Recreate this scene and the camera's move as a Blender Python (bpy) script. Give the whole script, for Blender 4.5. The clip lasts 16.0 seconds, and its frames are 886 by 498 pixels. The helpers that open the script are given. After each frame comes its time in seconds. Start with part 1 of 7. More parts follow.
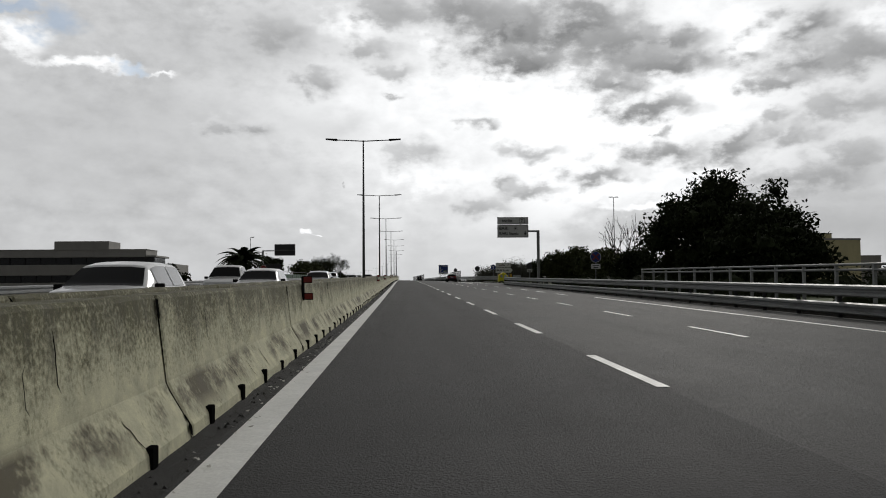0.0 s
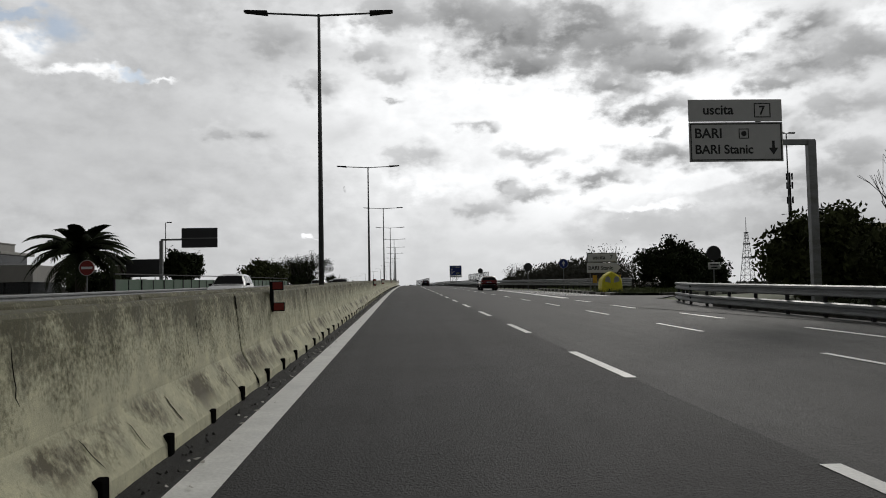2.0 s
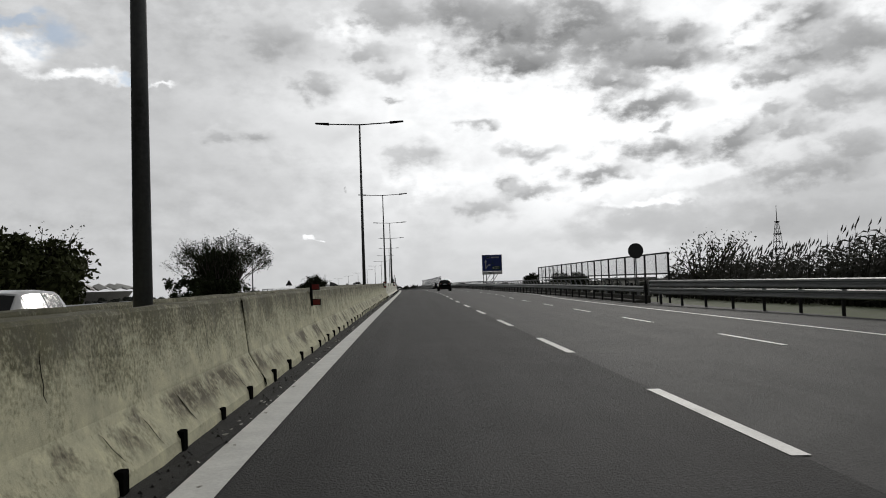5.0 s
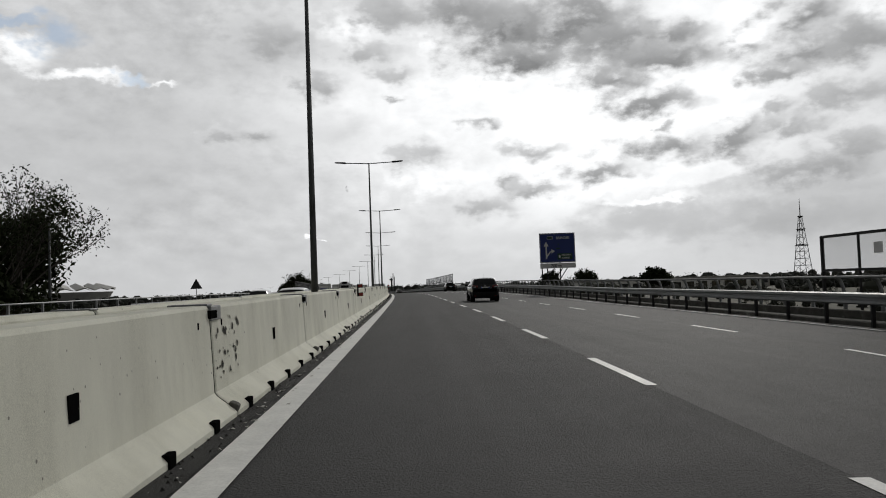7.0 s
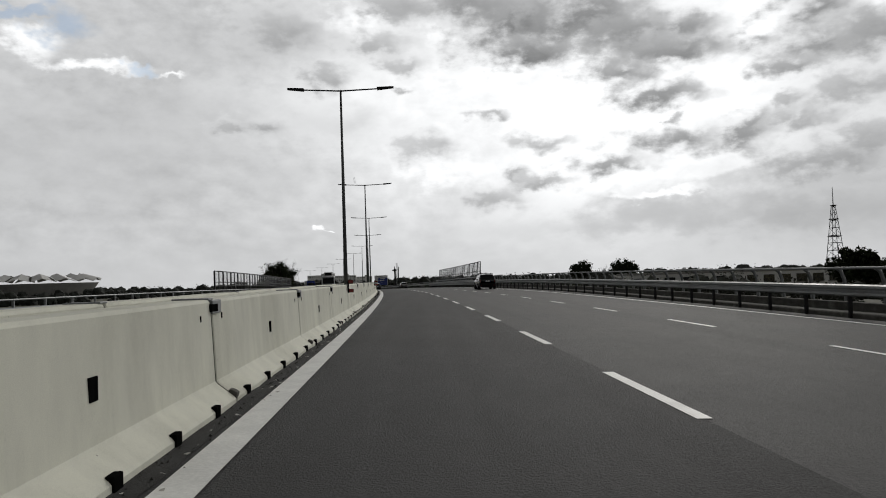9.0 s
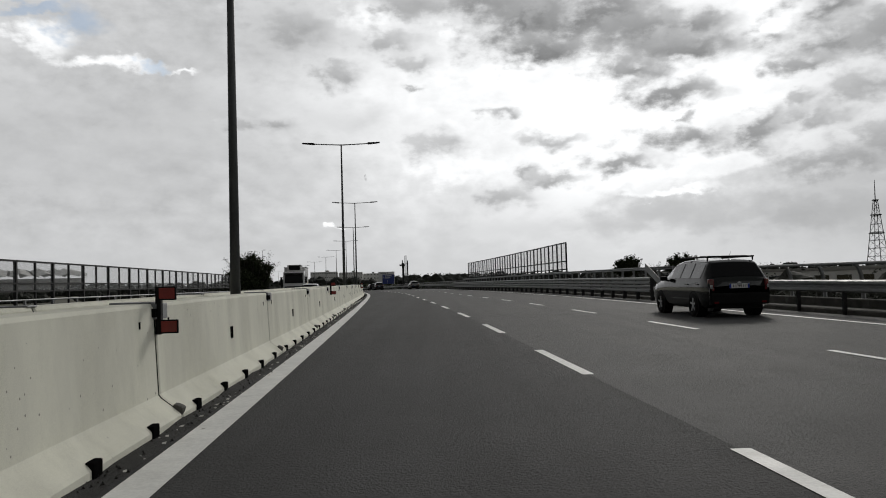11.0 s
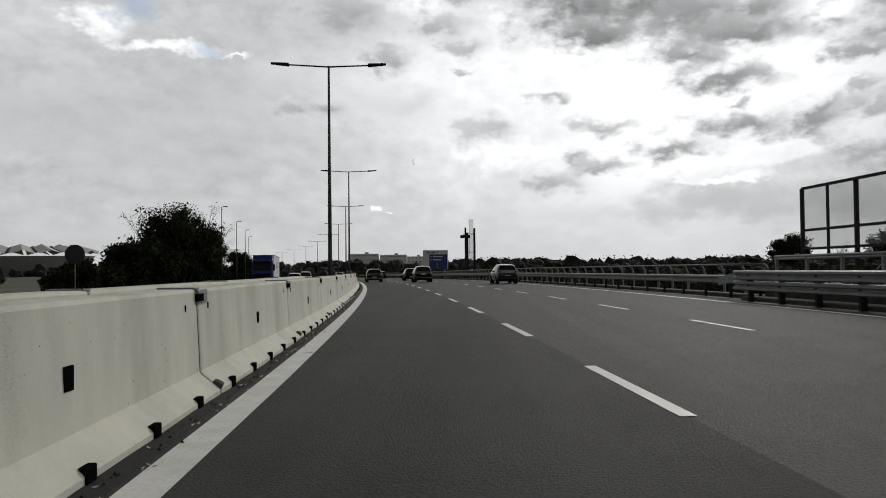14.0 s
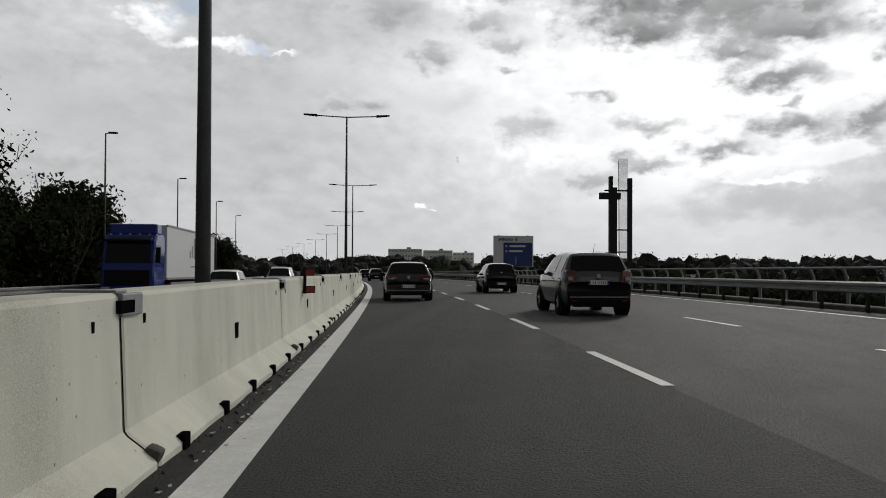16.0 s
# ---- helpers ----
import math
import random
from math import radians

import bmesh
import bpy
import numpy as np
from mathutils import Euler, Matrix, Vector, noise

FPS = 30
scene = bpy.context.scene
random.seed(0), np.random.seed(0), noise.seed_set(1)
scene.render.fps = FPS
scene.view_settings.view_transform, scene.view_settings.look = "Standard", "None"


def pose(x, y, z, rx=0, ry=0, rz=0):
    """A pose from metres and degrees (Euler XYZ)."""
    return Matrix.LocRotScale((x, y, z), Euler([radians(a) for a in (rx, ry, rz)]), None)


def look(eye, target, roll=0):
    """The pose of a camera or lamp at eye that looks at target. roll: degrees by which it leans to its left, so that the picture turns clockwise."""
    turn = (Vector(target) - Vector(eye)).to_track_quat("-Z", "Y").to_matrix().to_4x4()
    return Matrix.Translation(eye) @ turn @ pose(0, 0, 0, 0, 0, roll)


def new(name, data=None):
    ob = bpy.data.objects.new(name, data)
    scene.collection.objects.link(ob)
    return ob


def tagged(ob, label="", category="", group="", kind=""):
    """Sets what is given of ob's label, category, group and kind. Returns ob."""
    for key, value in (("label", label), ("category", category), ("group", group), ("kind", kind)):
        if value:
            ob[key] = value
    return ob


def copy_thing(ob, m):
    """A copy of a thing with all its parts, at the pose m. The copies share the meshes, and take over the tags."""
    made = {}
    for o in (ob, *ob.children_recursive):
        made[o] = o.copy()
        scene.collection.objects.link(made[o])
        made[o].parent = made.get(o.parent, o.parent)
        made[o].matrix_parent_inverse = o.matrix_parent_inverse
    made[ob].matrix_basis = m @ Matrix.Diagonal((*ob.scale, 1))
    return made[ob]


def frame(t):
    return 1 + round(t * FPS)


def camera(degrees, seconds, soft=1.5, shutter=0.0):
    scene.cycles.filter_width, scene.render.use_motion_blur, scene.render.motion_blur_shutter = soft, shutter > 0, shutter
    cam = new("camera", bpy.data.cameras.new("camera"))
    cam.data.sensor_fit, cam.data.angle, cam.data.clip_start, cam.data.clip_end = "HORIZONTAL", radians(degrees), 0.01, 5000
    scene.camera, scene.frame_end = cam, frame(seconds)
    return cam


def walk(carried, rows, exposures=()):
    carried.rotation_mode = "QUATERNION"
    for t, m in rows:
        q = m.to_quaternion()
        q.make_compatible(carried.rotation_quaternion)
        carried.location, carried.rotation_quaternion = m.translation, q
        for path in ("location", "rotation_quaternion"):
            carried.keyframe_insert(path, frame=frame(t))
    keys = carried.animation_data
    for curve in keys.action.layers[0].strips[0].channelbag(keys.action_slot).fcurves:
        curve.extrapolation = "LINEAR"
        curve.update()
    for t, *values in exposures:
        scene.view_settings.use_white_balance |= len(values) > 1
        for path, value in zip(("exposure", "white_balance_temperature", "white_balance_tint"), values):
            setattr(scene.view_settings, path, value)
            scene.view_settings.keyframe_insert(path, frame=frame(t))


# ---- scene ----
# A motorway in backlight under broken cloud, seen from a car in the fast lane.

# ---- camera ----
cam = camera(57.88, 16.0, soft=1.0, shutter=0.0)
walk(cam, [
    (0, pose(1.16, 0.00, 1.20, 92.73, 0.47, -2.65)),
    (0.5, pose(1.16, 15.20, 1.44, 92.87, 0.68, -2.55)),
    (1, pose(1.14, 30.36, 1.68, 92.99, 0.37, -2.51)),
    (1.5, pose(1.12, 45.45, 1.92, 92.91, 1.04, -2.41)),
    (2, pose(1.08, 60.49, 2.17, 92.97, 1.03, -2.52)),
    (2.5, pose(1.03, 75.48, 2.41, 92.91, 1.51, -2.42)),
    (3, pose(0.97, 90.40, 2.65, 92.82, 1.69, -2.40)),
    (3.5, pose(0.91, 105.27, 2.89, 92.89, 1.73, -2.43)),
    (4, pose(0.86, 120.08, 3.12, 92.87, 1.96, -2.35)),
    (4.6, pose(0.82, 137.73, 3.39, 92.88, 2.00, -2.34)),
    (5.25, pose(0.80, 156.66, 3.66, 92.90, 2.04, -2.34)),
    (5.9, pose(0.82, 175.39, 3.90, 92.91, 2.08, -2.33)),
    (6.5, pose(0.87, 192.50, 4.11, 92.93, 2.12, -2.32)),
    (7, pose(0.91, 206.63, 4.27, 92.82, 2.13, -2.22)),
    (7.5, pose(0.92, 220.45, 4.42, 92.74, 2.09, -2.14)),
    (8, pose(0.91, 234.55, 4.54, 92.48, 2.25, -1.92)),
    (8.5, pose(0.87, 248.45, 4.65, 92.30, 1.97, -1.87)),
    (9.2, pose(0.75, 268.07, 4.77, 92.24, 1.85, -1.62)),
    (9.75, pose(0.55, 283.62, 4.84, 92.20, 1.76, -1.42)),
    (10.3, pose(0.23, 299.31, 4.89, 92.16, 1.67, -1.22)),
    (11, pose(-0.40, 319.44, 4.92, 92.10, 1.55, -0.96)),
    (11.5, pose(-1.00, 333.88, 4.92, 92.02, 1.59, -0.45)),
    (12, pose(-1.71, 348.32, 4.925, 91.77, 1.10, 0.01)),
    (12.5, pose(-2.50, 362.80, 4.895, 91.51, 1.06, 0.58)),
    (13, pose(-3.37, 377.18, 4.81, 91.35, 1.24, 1.12)),
    (13.5, pose(-4.37, 391.60, 4.69, 91.12, 0.64, 1.62)),
    (14, pose(-5.59, 406.15, 4.60, 91.10, 0.56, 2.34)),
    (14.5, pose(-7.05, 420.93, 4.49, 91.12, 0.27, 3.08)),
    (15, pose(-8.77, 435.95, 4.39, 91.02, 0.26, 3.99)),
    (15.5, pose(-10.70, 450.75, 4.28, 90.88, -0.27, 4.79)),
    (16, pose(-12.75, 465.20, 4.16, 90.94, -0.29, 5.41)),
])

# ---- world and sun ----
# Clouds as they stand over the road: azimuth, elevation, half width, half height (degrees), brightness.
DARK = [(7.7, 17.9, 4.8, 1.82, 0.2), (13.2, 17.6, 4.33, 1.82, 0.21), (16.3, 16.2, 3.68, 1.21, 0.26), (19.5, 16.6, 1.83, 0.61, 0.34), (3.5, 19.3, 3.83, 1.05, 0.34), (-1, 19.3, 2.42, 0.89, 0.46), (8.5, 15.7, 2.88, 0.65, 0.24), (18.7, 15, 3.44, 0.73, 0.3), (14.5, 13.9, 2.43, 0.61, 0.34), (17.7, 12.2, 2.62, 0.61, 0.27), (27.4, 16.6, 2.44, 0.81, 0.33), (28.2, 14.3, 3.92, 1.05, 0.35), (25.8, 13.3, 1.89, 0.48, 0.44), (31.1, 14.7, 2.42, 1.13, 0.38), (18.4, 9.1, 3.83, 0.69, 0.34), (23.3, 9.3, 1.78, 1.05, 0.33), (13.8, 7.8, 2.59, 0.44, 0.41), (7.4, 7.2, 1.28, 0.44, 0.42), (9.2, 6.7, 1.99, 0.36, 0.5), (28.3, 7, 3.91, 0.97, 0.43), (26.4, 9.8, 1.88, 0.73, 0.52), (29.8, 11.5, 3.33, 0.97, 0.52), (30.6, 8.3, 2.43, 0.81, 0.46), (23.4, 15.1, 1.11, 0.36, 0.5), (25.8, 11.3, 0.98, 0.53, 0.56), (5, 5.7, 3.02, 0.65, 0.55), (18.5, 10.7, 0.61, 0.24, 0.62), (9.3, 9.6, 3.39, 0.44, 0.64), (5.5, 11.5, 1.45, 0.32, 0.52), (-1.1, 13.5, 1.21, 0.16, 0.55), (-6.2, 14.4, 1.53, 0.69, 0.48), (-11.4, 11.1, 1.82, 0.53, 0.5), (-2.7, 16.7, 2.62, 0.65, 0.52), (-9.1, 17.4, 3.19, 1.21, 0.47), (1.1, 9.7, 2.02, 0.81, 0.62), (-1.1, 15.3, 1.94, 0.48, 0.6), (-3.9, 7.6, 0.24, 0.2, 0.6)]
SOFT = [(-18.4, 11.7, 10.35, 2.42, 0.56), (-19.8, 8, 9.89, 2.83, 0.53), (-24.5, 9.8, 6.25, 2.83, 0.56), (-15.2, 16, 5.85, 1.62, 0.58), (-10.6, 7.1, 4.77, 2.02, 0.62), (15.3, 3.4, 11.7, 1.13, 0.62), (26.5, 3.8, 9.5, 2.4, 0.40), (17.0, 4.4, 7.0, 1.7, 0.50), (-4.7, 11.2, 3.62, 1.62, 0.68), (23.8, 6.2, 3.33, 0.65, 0.6), (28.9, 5.5, 4.6, 0.48, 0.52), (-32.6, 11.8, 4.09, 2.42, 0.55), (-29.6, 9.6, 4.22, 1.62, 0.52), (-32.5, 7.2, 2.73, 0.81, 0.6)]
BRIGHT = [(-25.4, 15.9, 1.83, 1.21), (-3.1, 18.3, 3.03, 1.13), (1.8, 17.1, 1.41, 0.97), (23.9, 16.5, 1.85, 1.82), (22.6, 13.3, 3.36, 0.89), (11.5, 11.2, 6.73, 2.22), (-6.3, 3.9, 0.42, 0.17), (17.2, 5.6, 2.7, 0.32), (2.6, 8, 3.63, 1.62), (-21.6, 14.6, 4.13, 0.48), (-16.3, 14.3, 1.55, 0.24), (21.8, 11, 4.13, 0.89), (31.5, 16.3, 2.07, 0.89), (5.5, 14.3, 3.62, 0.89)]
BLUE = [(-23.6, 17.1, 1.67, 1.13), (-18.5, 14.6, 1, 0.4), (-25.9, 17.7, 2.18, 0.4)]

world = bpy.data.worlds.new("cloudy_sky")
scene.world = world
world.use_nodes = True
wt = world.node_tree
wt.nodes.clear()


def wn(kind, **settings):
    n = wt.nodes.new(kind)
    for k, val in settings.items():
        setattr(n, k, val)
    return n


def wset(sock, val):
    if isinstance(val, bpy.types.NodeSocket):
        wt.links.new(val, sock)
    else:
        sock.default_value = val


def wm(op, a, b=None, c=None):
    n = wn("ShaderNodeMath", operation=op)
    for i, val in enumerate((a, b, c)):
        if val is not None:
            wset(n.inputs[i], val)
    return n.outputs[0]


def wramp(val, lo, hi, to0=0.0, to1=1.0):
    n = wn("ShaderNodeMapRange", interpolation_type="SMOOTHSTEP")
    wset(n.inputs[0], val)
    for i, k in ((1, lo), (2, hi), (3, to0), (4, to1)):
        n.inputs[i].default_value = k
    return n.outputs[0]


def wmix(a, b, fac):
    """Numbers: a towards b by fac."""
    return wm("MULTIPLY_ADD", wm("SUBTRACT", b, a), fac, a)


direction = wn("ShaderNodeTexCoord").outputs["Generated"]
sx = wn("ShaderNodeSeparateXYZ")
wset(sx.inputs[0], direction)
dx, dy, dz = sx.outputs
azim = wm("MULTIPLY", wm("ARCTAN2", dx, dy), 57.29578)
elev = wm("MULTIPLY", wm("ARCSINE", dz), 57.29578)
# clouds are drawn out sideways: about two across for one up
wide = wn("ShaderNodeCombineXYZ")
wset(wide.inputs[0], azim)
wset(wide.inputs[1], wm("MULTIPLY", elev, 1.7))


def wnoise(vec, scale, detail, rough=0.55):
    n = wn("ShaderNodeTexNoise", noise_dimensions="2D")
    wset(n.inputs["Vector"], vec)
    n.inputs["Scale"].default_value, n.inputs["Detail"].default_value, n.inputs["Roughness"].default_value = scale, detail, rough
    return n


billow = wnoise(wide.outputs[0], 0.16, 7, 0.55)
broad = wnoise(wide.outputs[0], 0.05, 3)
curl = wnoise(wide.outputs[0], 0.30, 3, 0.5)
frill = wnoise(wide.outputs[0], 0.62, 6, 0.56)
sw, sf = wn("ShaderNodeSeparateColor"), wn("ShaderNodeSeparateColor")
wset(sw.inputs[0], curl.outputs["Color"])
wset(sf.inputs[0], frill.outputs["Color"])
fine = wm("SUBTRACT", frill.outputs["Fac"], 0.5)
wob = wm("MULTIPLY_ADD", fine, 0.62, wm("MULTIPLY", wm("SUBTRACT", billow.outputs["Fac"], 0.5), 0.62))


def jitter(i, big, small):
    return wm("ADD", wm("MULTIPLY", wm("SUBTRACT", sw.outputs[i], 0.5), big), wm("MULTIPLY", wm("SUBTRACT", sf.outputs[i], 0.5), small))


place = wn("ShaderNodeCombineXYZ")
wset(place.inputs[0], wm("ADD", azim, jitter(0, 3.6, 2.6)))
wset(place.inputs[1], wm("ADD", elev, jitter(1, 1.7, 1.5)))


def cloud(c, ragged=0.9, soft=0.55):
    """How much of one cloud lies in this direction, 0 to 1."""
    sub = wn("ShaderNodeVectorMath", operation="SUBTRACT")
    wset(sub.inputs[0], place.outputs[0])
    sub.inputs[1].default_value = (c[0], c[1], 0)
    mul = wn("ShaderNodeVectorMath", operation="MULTIPLY")
    wset(mul.inputs[0], sub.outputs[0])
    mul.inputs[1].default_value = (1 / c[2], 1 / c[3], 0)
    ln = wn("ShaderNodeVectorMath", operation="LENGTH")
    wset(ln.inputs[0], mul.outputs[0])
    return wramp(wm("MULTIPLY_ADD", wob, ragged, wm("SUBTRACT", 1.3, ln.outputs["Value"])), 0.0, soft)


# brightness of the cloud sheet: whitest where the sun stands behind it, greyer to the side and low down
glare = wramp(wm("ADD", wm("ABSOLUTE", wm("SUBTRACT", azim, 13.0)), wm("MULTIPLY", wm("ABSOLUTE", wm("SUBTRACT", elev, 13.0)), 1.3)), 4.0, 36.0, 1.0, 0.0)
shine = wm("MULTIPLY_ADD", glare, 0.52, 0.59)
# added: dims the unseen sky overhead and behind, leaves the right side bright
thick = wramp(wm("ADD", wm("ABSOLUTE", wm("SUBTRACT", azim, 40.0)), wm("MULTIPLY", wm("ABSOLUTE", wm("SUBTRACT", elev, 13.0)), 1.6)), 72.0, 140.0, 1.0, 0.20)
shine = wm("MULTIPLY_ADD", wob, 0.42, shine)
shine = wm("MULTIPLY_ADD", wm("SUBTRACT", broad.outputs["Fac"], 0.5), 0.25, shine)
shine = wmix(shine, 0.62, wramp(elev, 0.0, 7.0, 0.75, 0.0))
for c in SOFT:
    shine = wmix(shine, wm("MULTIPLY_ADD", wob, 0.22, c[4]), wm("MULTIPLY", cloud(c, 1.5, 1.4), 0.85))
for c in BRIGHT:
    shine = wmix(shine, 1.12, wm("MULTIPLY", cloud(c, 1.8, 1.2), 0.85))
for c in DARK:
    # pale thin edge, greyest in the heart
    k = cloud((c[0], c[1], c[2] * 1.30, c[3] * 1.75), 1.8, 1.15)
    heart = wm("MULTIPLY_ADD", wm("SUBTRACT", 1.0, k), 0.30, wm("MULTIPLY_ADD", wob, 0.34, c[4] * 0.80))
    # flat dark undersides, paler heads
    heart = wm("MULTIPLY_ADD", wramp(wm("SUBTRACT", elev, c[1]), -c[3], c[3] * 1.3), 0.13, heart)
    shine = wmix(shine, heart, wm("MULTIPLY", k, 0.95))
shine = wm("MULTIPLY", wm("MAXIMUM", shine, 0.10), thick)
gap = None
for c in BLUE:
    k = cloud(c, 1.6, 1.0)
    gap = k if gap is None else wm("MAXIMUM", gap, k)
nish = wn("ShaderNodeTexSky", sky_type="NISHITA", sun_disc=False, sun_elevation=radians(24), sun_rotation=radians(20))
tone = wn("ShaderNodeCombineColor")
wset(tone.inputs[0], wm("MULTIPLY", shine, 0.99))
wset(tone.inputs[1], shine)
wset(tone.inputs[2], wm("MULTIPLY", shine, 1.01))
dim = wn("ShaderNodeVectorMath", operation="SCALE")
wset(dim.inputs[0], nish.outputs[0])
dim.inputs["Scale"].default_value = 0.10
both = wn("ShaderNodeMix", data_type="RGBA")
wset(both.inputs[0], wm("MULTIPLY", gap, 0.6))
wset(both.inputs[6], tone.outputs[0])
wset(both.inputs[7], dim.outputs[0])
back = wn("ShaderNodeBackground")
wset(back.inputs[0], both.outputs[2])
back.inputs[1].default_value = 1.0
wset(wn("ShaderNodeOutputWorld").inputs[0], back.outputs[0])

sun = new("sun", bpy.data.lights.new("sun", "SUN"))
sun.data.energy, sun.data.angle, sun.data.color = 0.9, radians(12), (1.0, 0.96, 0.9)
sun.matrix_world = look((20 * math.sin(radians(20)), 20 * math.cos(radians(20)), 9), (0, 0, 0))

# ---- the line of the road ----
KNOTS = np.array([-20, 100, 200, 270, 330, 390, 450, 520, 620, 760.0])
HEAD = [-0.003, 0.337, -0.269, 0.669, 2.604, 3.822, 7.413, 10.832, 16.258, 22.814]
GRADE = [0.898, 0.94, 0.661, 0.296, -0.023, -0.407, -0.376, -0.812, -0.65, -0.571]
GRID = np.arange(-20, 761, 2.0)


def eased(vals):
    v = np.interp(GRID, KNOTS, np.radians(vals))
    return np.convolve(np.pad(v, 12, mode="edge"), np.ones(25) / 25, "valid")


def summed(v):
    c = np.concatenate([[0], np.cumsum((v[1:] + v[:-1]) / 2 * 2.0)])
    return c - c[10]


HS, GS = eased(HEAD), eased(GRADE)
RX, RY, RZ = summed(-np.sin(HS)), summed(np.cos(HS)), summed(np.tan(GS))


def tilt(s, lat):
    """Crossfall of the near carriageway and the step down to the far one."""
    if lat > 0:
        return lat * float(np.interp(s, [0, 100, 190, 250, 320, 380, 470], [0, -0.004, -0.028, -0.03, 0.0, 0.008, 0.008]))
    if lat < -1.9:
        return -float(np.interp(s, [60, 230, 390, 600], [0, 0.35, 0.5, 0.5]))
    return 0.0


def heading(s):
    return float(np.interp(s, GRID, HS))


def at(s, lat, z=0.0):
    """World place from metres along the road, metres right of the left edge line, metres above the carriageway."""
    e = min(max(s, GRID[0]), GRID[-1])
    h = heading(e)
    d = s - e
    return Vector((float(np.interp(e, GRID, RX)) + lat * math.cos(h) - d * math.sin(h),
                   float(np.interp(e, GRID, RY)) + lat * math.sin(h) + d * math.cos(h),
                   float(np.interp(e, GRID, RZ)) + tilt(e, lat) + z + d * math.tan(float(np.interp(e, GRID, GS)))))


def stand(s, lat, z=0.0, turn=0.0, incline=True):
    """A pose on the road: y ahead, x to the right; turn in degrees to the left."""
    g = math.degrees(math.atan2(at(s + 1, lat).z - at(s - 1, lat).z, 2)) if incline else 0
    p = at(s, lat, z)
    return Matrix.Translation(p) @ Matrix.Rotation(heading(s), 4, "Z") @ Matrix.Rotation(radians(g), 4, "X") @ Matrix.Rotation(radians(turn), 4, "Z")


# ---- materials ----
def material(name, base, rough=0.7, metal=0.0, vary=0.25, scale=6.0, fine=60.0, bump=0.2, second=None, cover=0.5, streak=1.0, coat=0.0, spec=0.5, edge=0.12, polish=0.1, moss=0.0, speck=0, patch=0, along=0, drip=0, pores=0):
    """Base colour with coarse and fine variation; second: a stain colour that covers part of it; streak: stretch of stains along z."""
    m = bpy.data.materials.new(name)
    m.use_nodes = True
    t = m.node_tree
    p = t.nodes["Principled BSDF"]
    p.inputs["Roughness"].default_value, p.inputs["Metallic"].default_value = rough, metal
    p.inputs["Coat Weight"].default_value = coat
    p.inputs["Specular IOR Level"].default_value = spec
    co = t.nodes.new("ShaderNodeTexCoord")
    info = t.nodes.new("ShaderNodeObjectInfo")
    off = t.nodes.new("ShaderNodeVectorMath")
    off.operation = "MULTIPLY_ADD"
    t.links.new(info.outputs["Random"], off.inputs[0])
    off.inputs[1].default_value = (37.0, 91.0, 13.0)
    t.links.new(co.outputs["Object"], off.inputs[2])

    def tex(sc, detail, stretch=1.0):
        mp = t.nodes.new("ShaderNodeMapping")
        t.links.new(off.outputs[0], mp.inputs[0])
        mp.inputs["Scale"].default_value = (1, 1, 1 / stretch)
        n = t.nodes.new("ShaderNodeTexNoise")
        t.links.new(mp.outputs[0], n.inputs["Vector"])
        n.inputs["Scale"].default_value, n.inputs["Detail"].default_value, n.inputs["Roughness"].default_value = sc, detail, 0.62
        return n.outputs["Fac"]

    def rng(v, a, b, c, d):
        n = t.nodes.new("ShaderNodeMapRange")
        t.links.new(v, n.inputs[0])
        for i, k in enumerate((a, b, c, d)):
            n.inputs[i + 1].default_value = k
        return n.outputs[0]

    def times(col, fac):
        n = t.nodes.new("ShaderNodeVectorMath")
        n.operation = "SCALE"
        if isinstance(col, tuple):
            n.inputs[0].default_value = col[:3]
        else:
            t.links.new(col, n.inputs[0])
        t.links.new(fac, n.inputs["Scale"])
        return n.outputs[0]

    coarse, grain = tex(scale, 5, streak), tex(fine, 3)
    colour = times(times(tuple(base), rng(coarse, 0.3, 0.7, 1 - vary, 1 + vary)), rng(grain, 0.3, 0.7, 1 - vary * 0.7, 1 + vary * 0.7))
    if second is not None:
        mx = t.nodes.new("ShaderNodeMix")
        mx.data_type = "RGBA"
        st = tex(scale * 0.45, 8, streak)
        if moss:
            high = t.nodes.new("ShaderNodeSeparateXYZ")
            t.links.new(co.outputs["Object"], high.inputs[0])
            up = t.nodes.new("ShaderNodeMath")
            up.operation = "ADD"
            t.links.new(st, up.inputs[0])
            t.links.new(rng(high.outputs[2], 0.40, 1.05, -moss * 0.6, moss), up.inputs[1])
            st = up.outputs[0]
        if speck:
            sp = t.nodes.new("ShaderNodeMath")
            sp.operation = "MULTIPLY_ADD"
            t.links.new(rng(tex(30, 4, 1.0), 0.3, 0.7, -0.5, 0.5), sp.inputs[0])
            sp.inputs[1].default_value = speck * 0.42
            t.links.new(st, sp.inputs[2])
            st = sp.outputs[0]
        t.links.new(rng(st, 1 - cover - edge / 2, 1 - cover + edge / 2, 0, 1), mx.inputs[0])
        t.links.new(colour, mx.inputs[6])
        t.links.new(times(tuple(second), rng(grain, 0.3, 0.7, 0.6, 1.4)), mx.inputs[7])
        colour = mx.outputs[2]
    if patch:
        # brown mottled patches on the sloping foot
        pos = t.nodes.new("ShaderNodeSeparateXYZ")
        t.links.new(co.outputs["Object"], pos.inputs[0])
        band = t.nodes.new("ShaderNodeMath")
        band.operation = "MULTIPLY"
        t.links.new(rng(pos.outputs[2], 0.10, 0.26, 0, 1), band.inputs[0])
        t.links.new(rng(pos.outputs[2], 0.38, 0.46, 1, 0), band.inputs[1])
        both2 = t.nodes.new("ShaderNodeMath")
